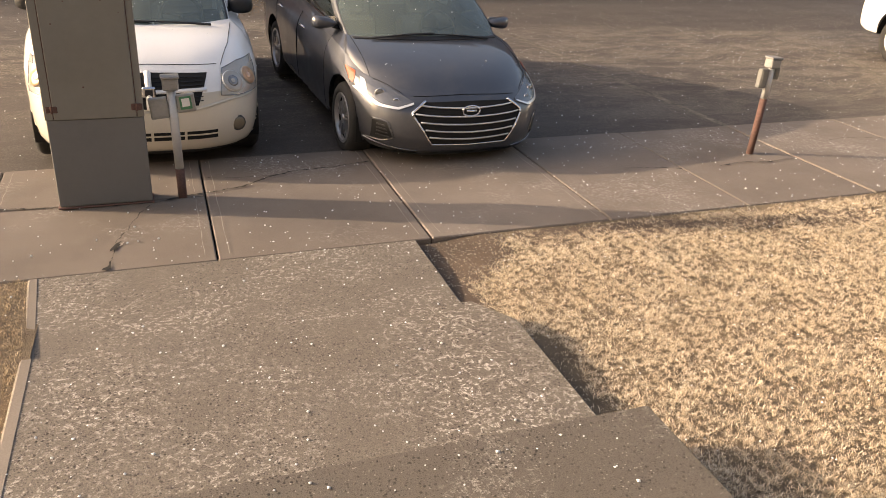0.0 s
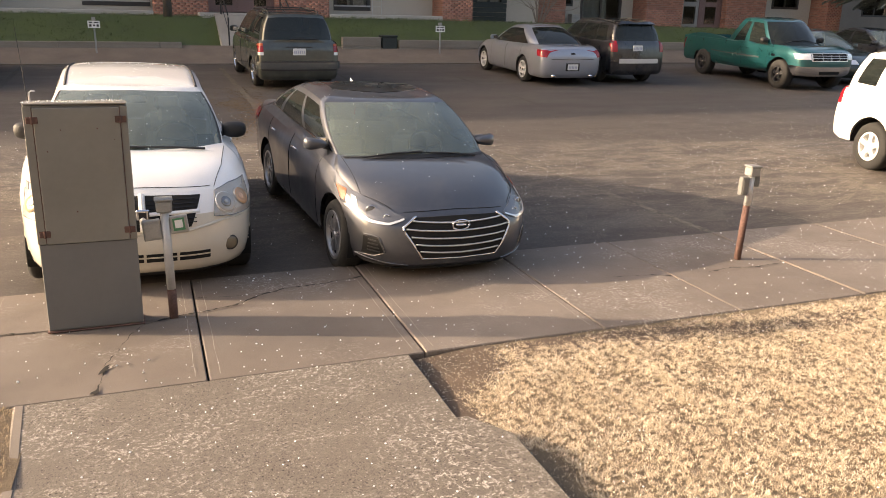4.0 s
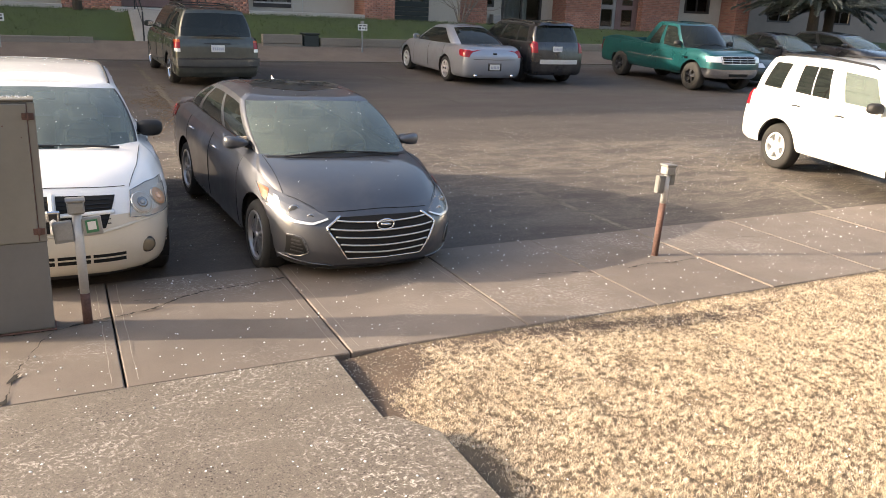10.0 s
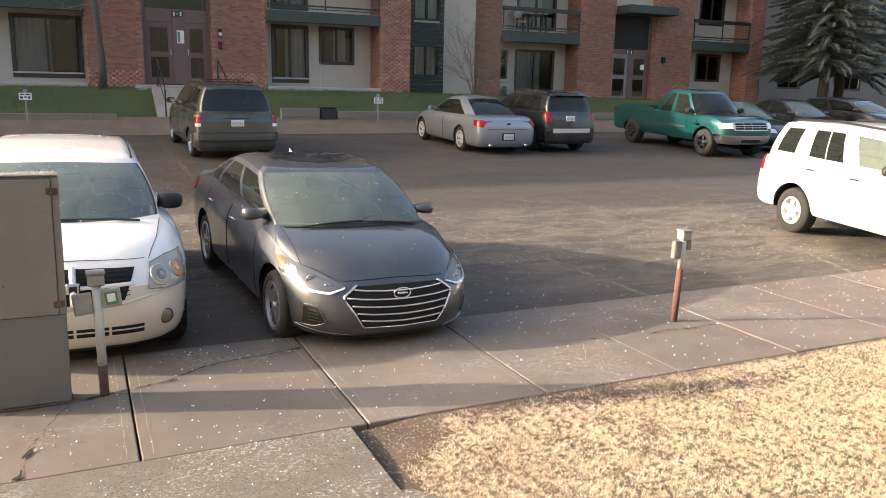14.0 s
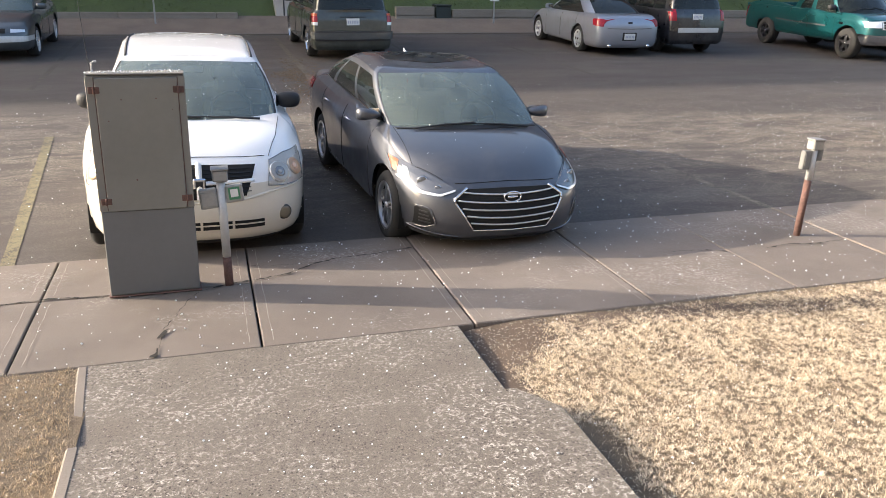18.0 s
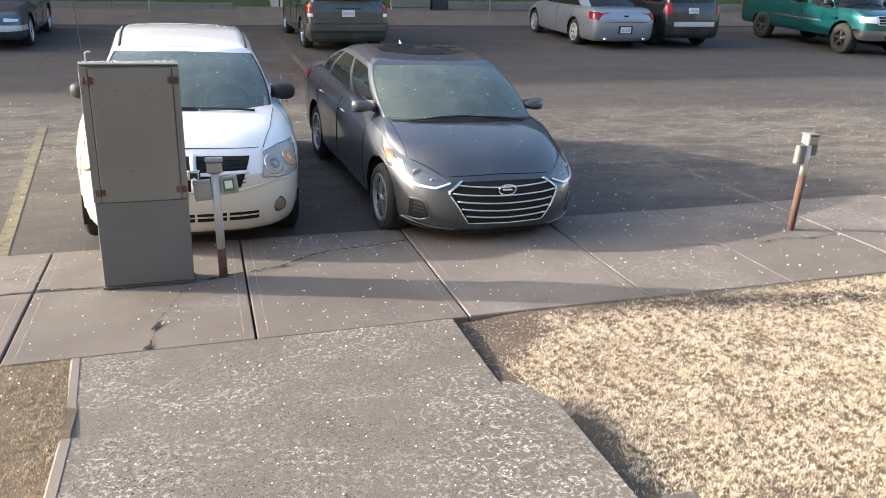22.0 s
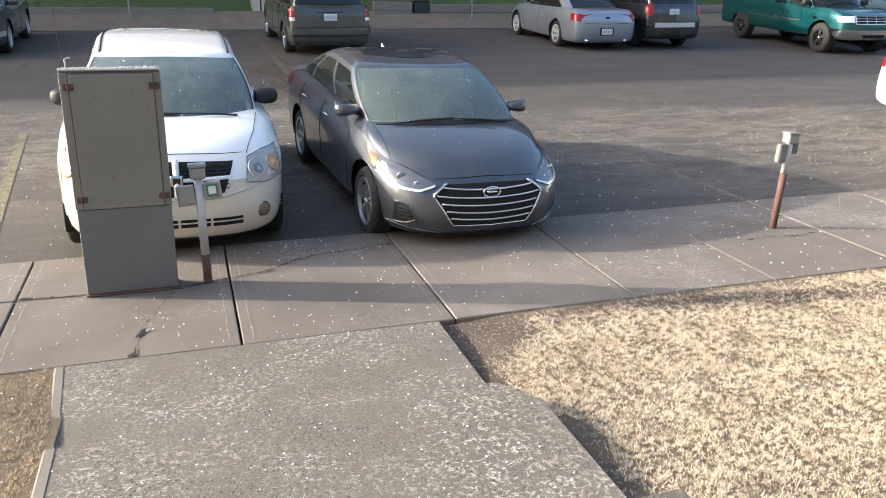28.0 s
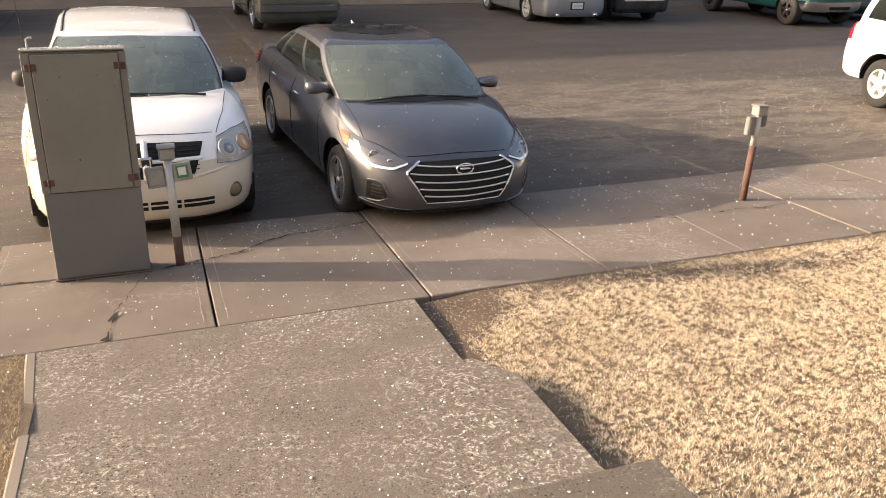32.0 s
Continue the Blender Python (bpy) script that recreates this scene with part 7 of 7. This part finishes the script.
crack([(-0.15, 5.66), (0.0, 5.73), (0.20, 5.79), (0.29, 5.81), (0.51, 5.87), (0.69, 6.01), (0.76, 6.06), (0.95, 6.13), (1.25, 6.17), (1.62, 6.25)], 0.022, seed=2.0)
crack([(0.24, 6.12), (0.52, 6.07), (0.80, 6.05)], 0.006, seed=3.0)
crack([(-0.42, 4.65), (-0.40, 4.86), (-0.39, 5.03), (-0.32, 5.25), (-0.24, 5.50), (-0.15, 5.66)], 0.007, seed=4.0)
crack([(4.62, 5.47), (4.9, 5.52), (5.15, 5.47), (5.47, 5.50)], 0.024, seed=7.0)
crack([(3.72, 5.60), (4.0, 5.56), (4.24, 5.49)], 0.014, seed=8.0)
crack([(6.2, 5.9), (6.5, 5.95), (6.94, 5.88)], 0.008, seed=9.0)
crack([(-2.6, 5.70), (-1.51, 5.72), (-1.28, 5.77), (-1.1, 5.77), (-0.81, 5.70), (-0.15, 5.67)], 0.017, seed=10.0)
for line, widths in (([(-0.425, 4.885), (-0.418, 4.905), (-0.400, 4.925), (-0.398, 4.95), (-0.385, 4.97), (-0.383, 5.0), (-0.362, 5.025)], [0.006, 0.022, 0.040, 0.026, 0.038, 0.016, 0.004]),
                     ([(-0.462, 4.622), (-0.448, 4.632), (-0.432, 4.640), (-0.424, 4.665), (-0.420, 4.70)], [0.010, 0.036, 0.044, 0.018, 0.004])):
    ribbon("chipped_hole", line, widths, 0.0034, "crack", pavement, "dark hole where the crack has chipped")
ribbon("spall", [(-0.372, 4.955), (-0.358, 4.97), (-0.360, 4.99), (-0.345, 5.01)], [0.004, 0.014, 0.010, 0.003], 0.0036, "chipped", pavement, "pale spalled edge")


# ---- plants ----
def stuff_mesh(name, verts, faces, mat, label, category):
    """Very many small pieces in one mesh, from arrays of corner points and of corner numbers."""
    verts, faces = np.asarray(verts, np.float32), np.asarray(faces, np.int32)
    data = bpy.data.meshes.new(name)
    data.vertices.add(len(verts))
    data.vertices.foreach_set("co", verts.ravel())
    n, k = faces.shape
    data.loops.add(n * k)
    data.loops.foreach_set("vertex_index", faces.ravel())
    data.polygons.add(n)
    data.polygons.foreach_set("loop_start", np.arange(0, n * k, k, dtype=np.int32))
    data.update(calc_edges=True)
    data.validate()
    data.materials.append(MATS[mat])
    return tagged(put_mesh(name, data), label, category, kind="stuff")


def grid_heights(fn, x0, x1, y0, y1, n=160):
    xs, ys = np.linspace(x0, x1, n), np.linspace(y0, y1, n)
    z = np.array([[fn(x, y) for x in xs] for y in ys])

    def at(x, y):
        u = np.clip((x - x0) / (x1 - x0) * (n - 1), 0, n - 1.001)
        v = np.clip((y - y0) / (y1 - y0) * (n - 1), 0, n - 1.001)
        i, j = u.astype(int), v.astype(int)
        a, b = u - i, v - j
        return (z[j, i] * (1 - a) + z[j, i + 1] * a) * (1 - b) + (z[j + 1, i] * (1 - a) + z[j + 1, i + 1] * a) * b
    return at


def turf(name, x0, x1, y0, y1, count, fn, thin, label, length=0.042, mat="dry_grass", seed=3, wide=1.0):
    """Blades of short matted grass, thinner where thin(x, y) says so."""
    rng = np.random.default_rng(seed)
    x, y = rng.uniform(x0, x1, count), rng.uniform(y0, y1, count)
    clump = np.array([noise.noise((a * 5.0, b * 5.0, 2.0)) for a, b in zip(x, y)])
    fine = wide < 2
    tuft = np.array([0.8 * noise.noise((a * 22.0, b * 28.0, 5.0)) + 0.8 * noise.noise((a * 52.0, b * 52.0, 8.0)) for a, b in zip(x, y)]) if fine else clump
    keep = rng.random(count) < thin(x, y) * np.clip(0.85 + 0.6 * clump, 0.4, 1.0) * np.clip(0.52 + 1.7 * tuft, 0.04, 1.0)
    x, y, clump, tuft = x[keep], y[keep], clump[keep], tuft[keep]
    n = len(x)
    z = grid_heights(fn, x0, x1, y0, y1)(x, y)
    ang = rng.uniform(0, 2 * math.pi, n) + 1.5 * tuft
    lean = rng.uniform(0.65, 1.55, n) if fine else rng.uniform(0.25, 1.35, n)
    ln = length * rng.uniform(0.5, 1.4, n) * np.clip(1 + 0.4 * clump + 0.35 * tuft, 0.5, 1.7)
    wd = rng.uniform(0.0010, 0.0022, n) * wide
    dx, dy = np.cos(ang), np.sin(ang)
    base = np.column_stack([x, y, z - 0.003])
    side = np.column_stack([-dy, dx, np.zeros(n)]) * wd[:, None]
    mid = base + np.column_stack([dx * np.sin(lean * 0.6), dy * np.sin(lean * 0.6), np.cos(lean * 0.6)]) * (ln * 0.5)[:, None]
    tip = mid + np.column_stack([dx * np.sin(lean), dy * np.sin(lean), np.cos(lean) * 0.8]) * (ln * 0.5)[:, None]
    v = np.stack([base - side, mid + side, mid - side * 0.6, tip], 1).reshape(-1, 3)
    o = np.arange(n)[:, None] * 4
    f = np.concatenate([o + [0, 1, 2], o + [2, 1, 3]])
    return stuff_mesh(name, v, f, mat, label, "grass")


def thin_right(x, y):
    edge = np.clip((WALK_Y - 0.03 - y) / 0.10, 0, 1)
    corner = np.clip((np.hypot((x - 1.45) / 0.62, (y - 4.48) / 0.52) - 0.82) / 0.35, 0.03, 1)
    # grass thinned over the soil strip that partly paints the cabinet's shadow
    worn = 1 - 0.85 * np.exp(-(((x - 3.6) / 1.1) ** 2 + ((y - 4.42 + 0.13 * (x - 3.2)) / 0.10) ** 2))
    beside = np.where((x < 1.62 + 0.16 + 0.05 * np.sin(y * 9)) & (y < 3.2), 0.10, 1.0)
    return np.maximum(edge, 0.1) * corner * worn * beside


turf("lawn_grass", 1.60, 5.2, 0.9, WALK_Y - 0.01, 900000, lawn_z, thin_right, "short matted straw-coloured dry grass", 0.023, seed=3, wide=0.92)
turf("lawn_grass", 5.2, 9.5, 1.5, WALK_Y - 0.01, 420000, lawn_z, thin_right, "short matted straw-coloured dry grass", 0.030, seed=4, wide=1.0)
left_z = lambda x, y: lawn_z(x, y) - 0.10 * max(0.0, x + 0.85 - 0.085 * min(1.17, WALK_Y - y))
turf("lawn_grass", -3.0, -0.76, 1.4, WALK_Y - 0.01, 260000, left_z, lambda x, y: np.where(x < -0.87 + 0.085 * np.minimum(1.17, WALK_Y - y), 0.75, 0.0), "thin brown grass with soil showing", 0.026, "brown_grass", 5, 0.9)
for k, (x0, x1, y0, y1, fn) in enumerate(((1.76, 9.5, -4.2, 0.9, lawn_z), (9.5, 20.0, -4.2, WALK_Y - 0.02, lawn_z), (-16.0, -3.0, -4.2, WALK_Y - 0.02, left_z), (-3.0, -0.78, -4.2, 1.4, left_z))):
    turf("lawn_grass", x0, x1, y0, y1, int((x1 - x0) * (y1 - y0) * 380), fn, lambda x, y: 0.9 + 0 * x, "short dry grass farther along the yard", 0.045, "dry_grass" if k < 2 else "brown_grass", 14 + k, 2.9)
turf("bank_grass", -7.0, 35.0, 26.3, 29.75, 60000, far_bank_z, lambda x, y: 0.9 + 0 * x, "short green grass on the bank", 0.075, "turf_blade", 6, 5.0)

soil_patch = grid_mesh("bare_soil", spans(1.50, 2.25, 16), spans(3.25, WALK_Y - 0.008, 24), lambda x, y: lawn_z(x, y) + 0.006 - 0.05 * max(0.0, math.hypot((x - 1.45) / 0.66, (y - 4.48) / 0.56) - 0.9) * (1.0 if x > 1.66 else 0.0), "soil")
tagged(soil_patch, "dark bare soil corner where path and pavement meet", "soil", kind="structure")
# bare soil whose dark colour partly stands in for the cabinet's cast shadow
shadow_soil = grid_mesh("bare_soil", spans(2.2, 5.2, 40), spans(4.05, WALK_Y - 0.012, 14), lambda x, y: lawn_z(x, y) + 0.004 - 0.12 * max(0.0, abs(y - (4.46 - 0.08 * (x - 2.2))) - 0.11 - 0.05 * noise.noise((x * 3, y * 3, 7.0))), "soil")
tagged(shadow_soil, "soil strip along the pavement edge, partly painting the cabinet's shadow", "soil", kind="structure")


def pebbles(name, places, r0, r1, mat, label, category, seed=1, flat=0.75):
    """Small uneven lumps at the given places."""
    rng = np.random.default_rng(seed)
    p = np.asarray(places, float)
    n = len(p)
    r = rng.uniform(r0, r1, n) * rng.choice([0.7, 1.0, 1.25], n)
    unit = np.array([(1, 0, 0), (-1, 0, 0), (0, 1, 0), (0, -1, 0), (0, 0, 1), (0, 0, -1)], float)
    v = unit[None] * r[:, None, None] * rng.uniform(0.75, 1.2, (n, 6, 1)) * np.array([1, 1, flat])
    a = rng.uniform(0, math.pi, n)
    c, s = np.cos(a)[:, None], np.sin(a)[:, None]
    v = np.stack([v[..., 0] * c - v[..., 1] * s, v[..., 0] * s + v[..., 1] * c, v[..., 2]], -1)
    v[..., 2] += (r * flat * 0.8)[:, None]
    v += p[:, None]
    tri = np.array([(0, 2, 4), (2, 1, 4), (1, 3, 4), (3, 0, 4), (2, 0, 5), (1, 2, 5), (3, 1, 5), (0, 3, 5)])
    f = (np.arange(n)[:, None, None] * 6 + tri[None]).reshape(-1, 3)
    ob = stuff_mesh(name, v.reshape(-1, 3), f, mat, label, category)
    ob.data.polygons.foreach_set("use_smooth", [True] * len(ob.data.polygons))
    return ob


def scatter(x0, x1, y0, y1, n, fn, seed, dense=None):
    rng = np.random.default_rng(seed)
    x, y = rng.uniform(x0, x1, n), rng.uniform(y0, y1, n)
    if dense:
        k = rng.random(n) < dense(x, y)
        x, y = x[k], y[k]
    return [(a, b, fn(a, b)) for a, b in zip(x.tolist(), y.tolist())]


pebbles("soil_gravel", scatter(1.52, 2.2, 3.75, WALK_Y - 0.02, 1100, lambda x, y: lawn_z(x, y) + 0.003, 11, lambda x, y: np.clip(1.25 - np.hypot((x - 1.45) / 0.75, (y - 4.45) / 0.62), 0.03, 1)), 0.003, 0.008, "grit", "small pale stones on bare soil", "gravel", 12)
hail_places = scatter(-3.5, 12.0, WALK_Y, KERB_Y - 0.02, 1000, lambda x, y: 0.0, 21)
hail_places += scatter(-0.72, 1.48, 3.48, WALK_Y - 0.03, 110, lambda x, y: 0.004, 22) + scatter(-0.77, 1.55, 2.22, 3.35, 130, lambda x, y: 0.15, 23)
hail_places += scatter(-3.0, -0.9, 1.4, WALK_Y - 0.05, 700, lambda x, y: left_z(x, y) + 0.012, 45) + scatter(-0.70, 1.70, 1.0, 2.17, 130, lambda x, y: 0.30, 24)
pebbles("hail", hail_places, 0.0028, 0.0078, "hail", "small white hailstones lying on concrete", "hail", 25)


stones = scatter(-0.70, 1.46, 3.48, WALK_Y - 0.05, 2600, lambda x, y: 0.003, 26) + scatter(-0.70, 1.5, 2.22, 3.42, 4600, lambda x, y: 0.149, 27) + scatter(-0.70, 1.68, 1.0, 2.17, 5200, lambda x, y: 0.299, 28)
pebbles("slab_stones", stones, 0.0018, 0.0042, "pit_stone", "small dark and pale stones showing in the concrete", "gravel", 29, 0.45)


def band(x, y):
    return np.clip(0.16 + 0.84 * np.exp(-(((y + 0.15 * x - 11.3) / 1.9) ** 2)) * np.clip((x - 2.5) / 2.0, 0.35, 1), 0, 1)


lot_hail = scatter(-6, 16, KERB_Y + 0.02, 15.0, 7500, lambda x, y: lot_z(x, y), 31, band)
pebbles("hail", lot_hail, 0.0034, 0.0085, "hail", "white hailstones strewn over the asphalt", "hail", 32)
grit = scatter(2.5, 14, 7.6, 13.2, 70000, lambda x, y: lot_z(x, y), 33, lambda x, y: band(x, y) * np.clip([0.30 + 1.5 * noise.noise((a * 0.7, b * 2.0, 3.0)) + 0.9 * noise.noise((a * 2.6, b * 5.0, 8.0)) for a, b in zip(x, y)], 0, 1))
pebbles("grit", grit, 0.003, 0.008, "grit", "pale grit drifted over the asphalt", "gravel", 34, 0.5)
def litter_at(x, y):
    blot = np.array([noise.noise((a * 1.3, b * 0.75, 12.0)) + 0.5 * noise.noise((a * 4.0, b * 2.2, 4.0)) for a, b in zip(x, y)])
    return np.clip(0.30 + 1.4 * blot, 0, 1) * np.exp(-(((x - 2.0 - 0.02 * (y - 15)) / 0.85) ** 4) - ((y - 15.6) / 3.2) ** 4)


pebbles("leaf_litter", scatter(0.7, 3.4, 11.6, 19.4, 26000, lot_z, 35, litter_at), 0.006, 0.022, "litter", "brown leaf litter and grit blown over a worn bay line", "leaf litter", 36, 0.25)
pebbles("hail", scatter(1.0, 2.9, 9.0, 16.0, 260, lot_z, 37), 0.004, 0.009, "hail", "white hailstones strewn between two cars", "hail", 38)
lawn_hail = scatter(1.75, 7.0, 1.5, WALK_Y - 0.03, 500, lambda x, y: lawn_z(x, y) + 0.028, 41)
pebbles("hail", lawn_hail, 0.0035, 0.006, "hail", "white hailstones caught in dry grass", "hail", 42)
for owner, y0, y1, n, seed in ((sedan, 0.3, 3.4, 60, 51), (hatch, 0.4, 4.0, 260, 52)):
    m = owner.ob.matrix_basis
    tops = []
    rng = np.random.default_rng(seed)
    roofs = BVHTree.FromPolygons([tuple(p) for p in owner.top.reshape(-1, 3)] + [(-p[0], p[1], p[2]) for p in owner.top.reshape(-1, 3)],
                                 [(o + i * owner.top.shape[1] + j, o + i * owner.top.shape[1] + j + 1, o + (i + 1) * owner.top.shape[1] + j + 1, o + (i + 1) * owner.top.shape[1] + j) for o in (0, owner.top.shape[0] * owner.top.shape[1]) for i in range(owner.top.shape[0] - 1) for j in range(owner.top.shape[1] - 1)])
    for x, y in zip(rng.uniform(-0.7, 0.7, n), rng.uniform(y0, y1, n)):
        a, na, _, _ = roofs.ray_cast(Vector((x, y, 4)), Vector((0, 0, -1)))
        b, nb, _, _ = owner.tree.ray_cast(Vector((x, y, 4)), Vector((0, 0, -1)))
        p, nn = max(((q, r) for q, r in ((a, na), (b, nb)) if q is not None), key=lambda t: t[0].z, default=(None, None))
        if p is not None and abs(nn.z) > 0.8:
            tops.append(tuple(m @ p))
    edge = owner.top[1]
    for k in range(0, 1400 if owner is hatch else 300):
        i = int(rng.integers(0, edge.shape[0]))
        q = edge[i] * (1 - rng.uniform(0, 0.25)) + owner.top[4][i] * 0
        if owner is hatch and 3.9 > owner.u[i] or owner is sedan and owner.u[i] < 0:
            f = rng.uniform(0, 1) ** 2
            q = owner.top[0][i] * (1 - f) + owner.top[4][i] * f
            a, _, _, _ = roofs.ray_cast(Vector((q[0] * rng.choice([-1, 1]), q[1], 4)), Vector((0, 0, -1)))
            if a is not None:
                tops.append(tuple(m @ a))
    pebbles("hail", tops, 0.003, 0.005, "hail", "white hailstones lying on a car roof", "hail", seed + 2)
cab_top = [(-0.468 + 0.6 * (random.random() - 0.5), 5.70 + 0.12 * random.random(), 1.583) for _ in range(150)]
pebbles("hail", cab_top, 0.003, 0.005, "hail", "white hailstones on the cabinet's top", "hail", 61)


def branch(bm, p, d, length, r, depth, rng, lift=0.0):
    """A bare forked branch."""
    pts = [p]
    for k in range(3):
        d = (d + Vector(rng.normal(0, 0.12, 3)) + Vector((0, 0, lift))).normalized()
        pts.append(pts[-1] + d * length / 3)
    tube(bm, pts, [r, r * 0.85, r * 0.7, r * 0.5], 6 if r > 0.02 else 4, caps=False)
    if depth:
        for k in range(3):
            q = pts[1 + k % 3]
            e = (d + Vector(rng.normal(0, 0.55, 3))).normalized()
            branch(bm, q, e, length * 0.72, r * 0.52, depth - 1, rng, lift)


rng = np.random.default_rng(71)
bare = thing("bare_tree", 0.72, 24.6, bank_z(0.72, 24.6) - 0.05, label="leafless young tree on the green bank", category="tree")
bm = bmesh.new()
tube(bm, [(0, 0, 0), (0.02, 0, 0.8), (-0.04, 0.02, 1.8), (-0.10, 0, 2.8)], [0.13, 0.10, 0.085, 0.07], 10)
part("trunk", bm, "bark", bare, smooth=True)
bm = bmesh.new()
for k in range(7):
    a = k * 0.9
    branch(bm, Vector((-0.06 - 0.01 * k, 0, 1.9 + 0.14 * k)), Vector((math.cos(a) * 0.6, math.sin(a) * 0.4, 1.0)).normalized(), 1.5, 0.035, 3, rng, 0.04)
part("crown", bm, "twig", bare, "bare twiggy crown")
scale_from_eye(bare)
shrub = thing("bare_shrub", 13.0, 25.6, bank_z(13.0, 25.6) - 0.05, label="leafless twiggy shrub against the beige wall", category="shrub")
bm = bmesh.new()
for k in range(12):
    a = k * 0.55
    branch(bm, Vector((0.08 * math.cos(a), 0.08 * math.sin(a), 0)), Vector((math.cos(a) * 0.4, math.sin(a) * 0.3, 1.0)).normalized(), 1.6, 0.018, 3, rng, 0.05)
part("twig_crown", bm, "twig", shrub)
scale_from_eye(shrub)


def spruce(x, y, height, spread, skirt, seed):
    """A spruce: straight trunk, drooping boughs in whorls, and needle sprays hung along them."""
    z = bank_z(x, y) - 0.1
    t = thing("spruce_tree", x, y, z, label="tall blue-green spruce tree beyond the parked cars", category="tree", group="spruce trees")
    bm = bmesh.new()
    tube(bm, [(0, 0, 0), (0.03, 0, height * 0.4), (0, 0.02, height)], [0.24, 0.15, 0.02], 10)
    part("trunk", bm, "bark", t, smooth=True)
    g = np.random.default_rng(seed)
    vs, fs = [], []
    bm = bmesh.new()
    zz = skirt
    while zz < height - 0.2:
        f = (zz - skirt) / (height - skirt)
        reach = spread * (1 - f) ** 0.85 * (0.75 + 0.25 * min(1, f * 6 + 0.6))
        count = 9 if f < 0.6 else 6
        for k in range(count):
            a = 2 * math.pi * (k + g.uniform(-0.35, 0.35)) / count + zz * 2.3
            ln = reach * g.uniform(0.7, 1.12)
            droop = g.uniform(0.08, 0.34)
            z0 = zz + g.uniform(-0.14, 0.14)
            pts = [Vector((math.cos(a) * ln * s, math.sin(a) * ln * s, z0 - droop * ln * s * s + 0.10 * s)) for s in (0.0, 0.35, 0.7, 1.0)]
            tube(bm, pts, [0.035 * (1 - f) + 0.01, 0.02, 0.012, 0.004], 4, caps=False)
            steps = max(8, int(ln * 38))
            for s in range(steps):
                q = 0.18 + 0.82 * (s + g.uniform(0, 1)) / steps
                c = Vector((math.cos(a) * ln * q, math.sin(a) * ln * q, z0 - droop * ln * q * q + 0.10 * q))
                for side in (-1, 1, 0):
                    aa = a + side * g.uniform(0.5, 1.15)
                    w = (0.07 + 0.13 * (1 - q)) * g.uniform(0.6, 1.35) * (0.6 + 0.4 * (1 - f))
                    d = Vector((math.cos(aa), math.sin(aa), g.uniform(-0.8, 0.25)))
                    n_ = Vector((-math.sin(aa), math.cos(aa), g.uniform(-0.3, 0.3))) * 0.024
                    o = len(vs)
                    tip = c + d * w * 1.5
                    vs += [c - n_ * 0.5, c + n_ * 0.5, c + d * w * 0.8 + n_ + Vector((0, 0, 0.02)), tip, c + d * w * 0.8 - n_ - Vector((0, 0, 0.03))]
                    fs += [(o, o + 1, o + 2), (o, o + 2, o + 4), (o + 4, o + 2, o + 3)]
        zz += 0.19 + 0.12 * f
    part("bough_frame", bm, "bark", t)
    data = bpy.data.meshes.new("crown")
    data.from_pydata([tuple(v) for v in vs], [], fs)
    data.materials.append(MATS["spruce_needle"])
    put_mesh("crown", data, t, "drooping sprays of blue-green needles")
    scale_from_eye(t)


spruce(29.3, 24.6, 12.0, 3.3, 1.7, 81)
spruce(32.6, 26.5, 13.0, 3.6, 1.6, 82)

# bricks last: the courses that face the car park
def lay_bricks():
    one = bpy.data.meshes.new("brick")
    bm = bmesh.new()
    add_box(bm, -BRICK_L / 2, BRICK_L / 2, 0.0, 0.05, 0.0, BRICK_H, 0)
    bm.normal_update(), bm.to_mesh(one), bm.free()
    one.materials.append(MATS["brick"])
    step, course = BRICK_L + JOINT, BRICK_H + JOINT
    corners = np.array([(0, 0, 0), (1, 0, 0), (1, 1, 0), (0, 1, 0), (0, 0, 1), (1, 0, 1), (1, 1, 1), (0, 1, 1)], float)
    quads = np.array([(0, 1, 5, 4), (1, 2, 6, 5), (2, 3, 7, 6), (3, 0, 4, 7), (4, 5, 6, 7)])
    for x0, x1, y0, y1, z0, z1, core, split in BRICKS:
        lo, hi, made = [], [], 0
        row, z = 0, z0
        while z < z1 - course:
            x = x0 - (step / 2 if row % 2 else 0)
            while x < x1 - 0.02:
                a, b = max(x, x0), min(x + BRICK_L, x1)
                jut = 0.004 * noise.noise((x * 7, z * 9, y0))
                if b - a > 0.03:
                    if split and 2.4 < z < 5.4 and made < 290 and b - a > BRICK_L - 0.001:
                        put_mesh("brick", one, core, m=pose((a + b) / 2, y0 - 0.004 + jut, z))
                        made += 1
                    else:
                        lo.append((a, y0 - 0.004 + jut, z)), hi.append((b, y0 + 0.05, z + BRICK_H))
                x += step
            y, first = y0 + 0.055, BRICK_L / 2 if row % 2 else BRICK_L
            while y < y1 - 0.02:
                lo.append((x0 - 0.003, y, z)), hi.append((x0 + 0.05, min(y + first, y1), z + BRICK_H))
                y, first = y + first + JOINT, BRICK_L
            z += course
            row += 1
        lo, hi = np.array(lo), np.array(hi)
        v = lo[:, None] + corners[None] * (hi - lo)[:, None]
        f = (np.arange(len(lo))[:, None, None] * 8 + quads[None]).reshape(-1, 4)
        rest = stuff_mesh("brickwork", v.reshape(-1, 3), f, "brick_run", "courses of red brick", "")
        rest.parent = core


lay_bricks()
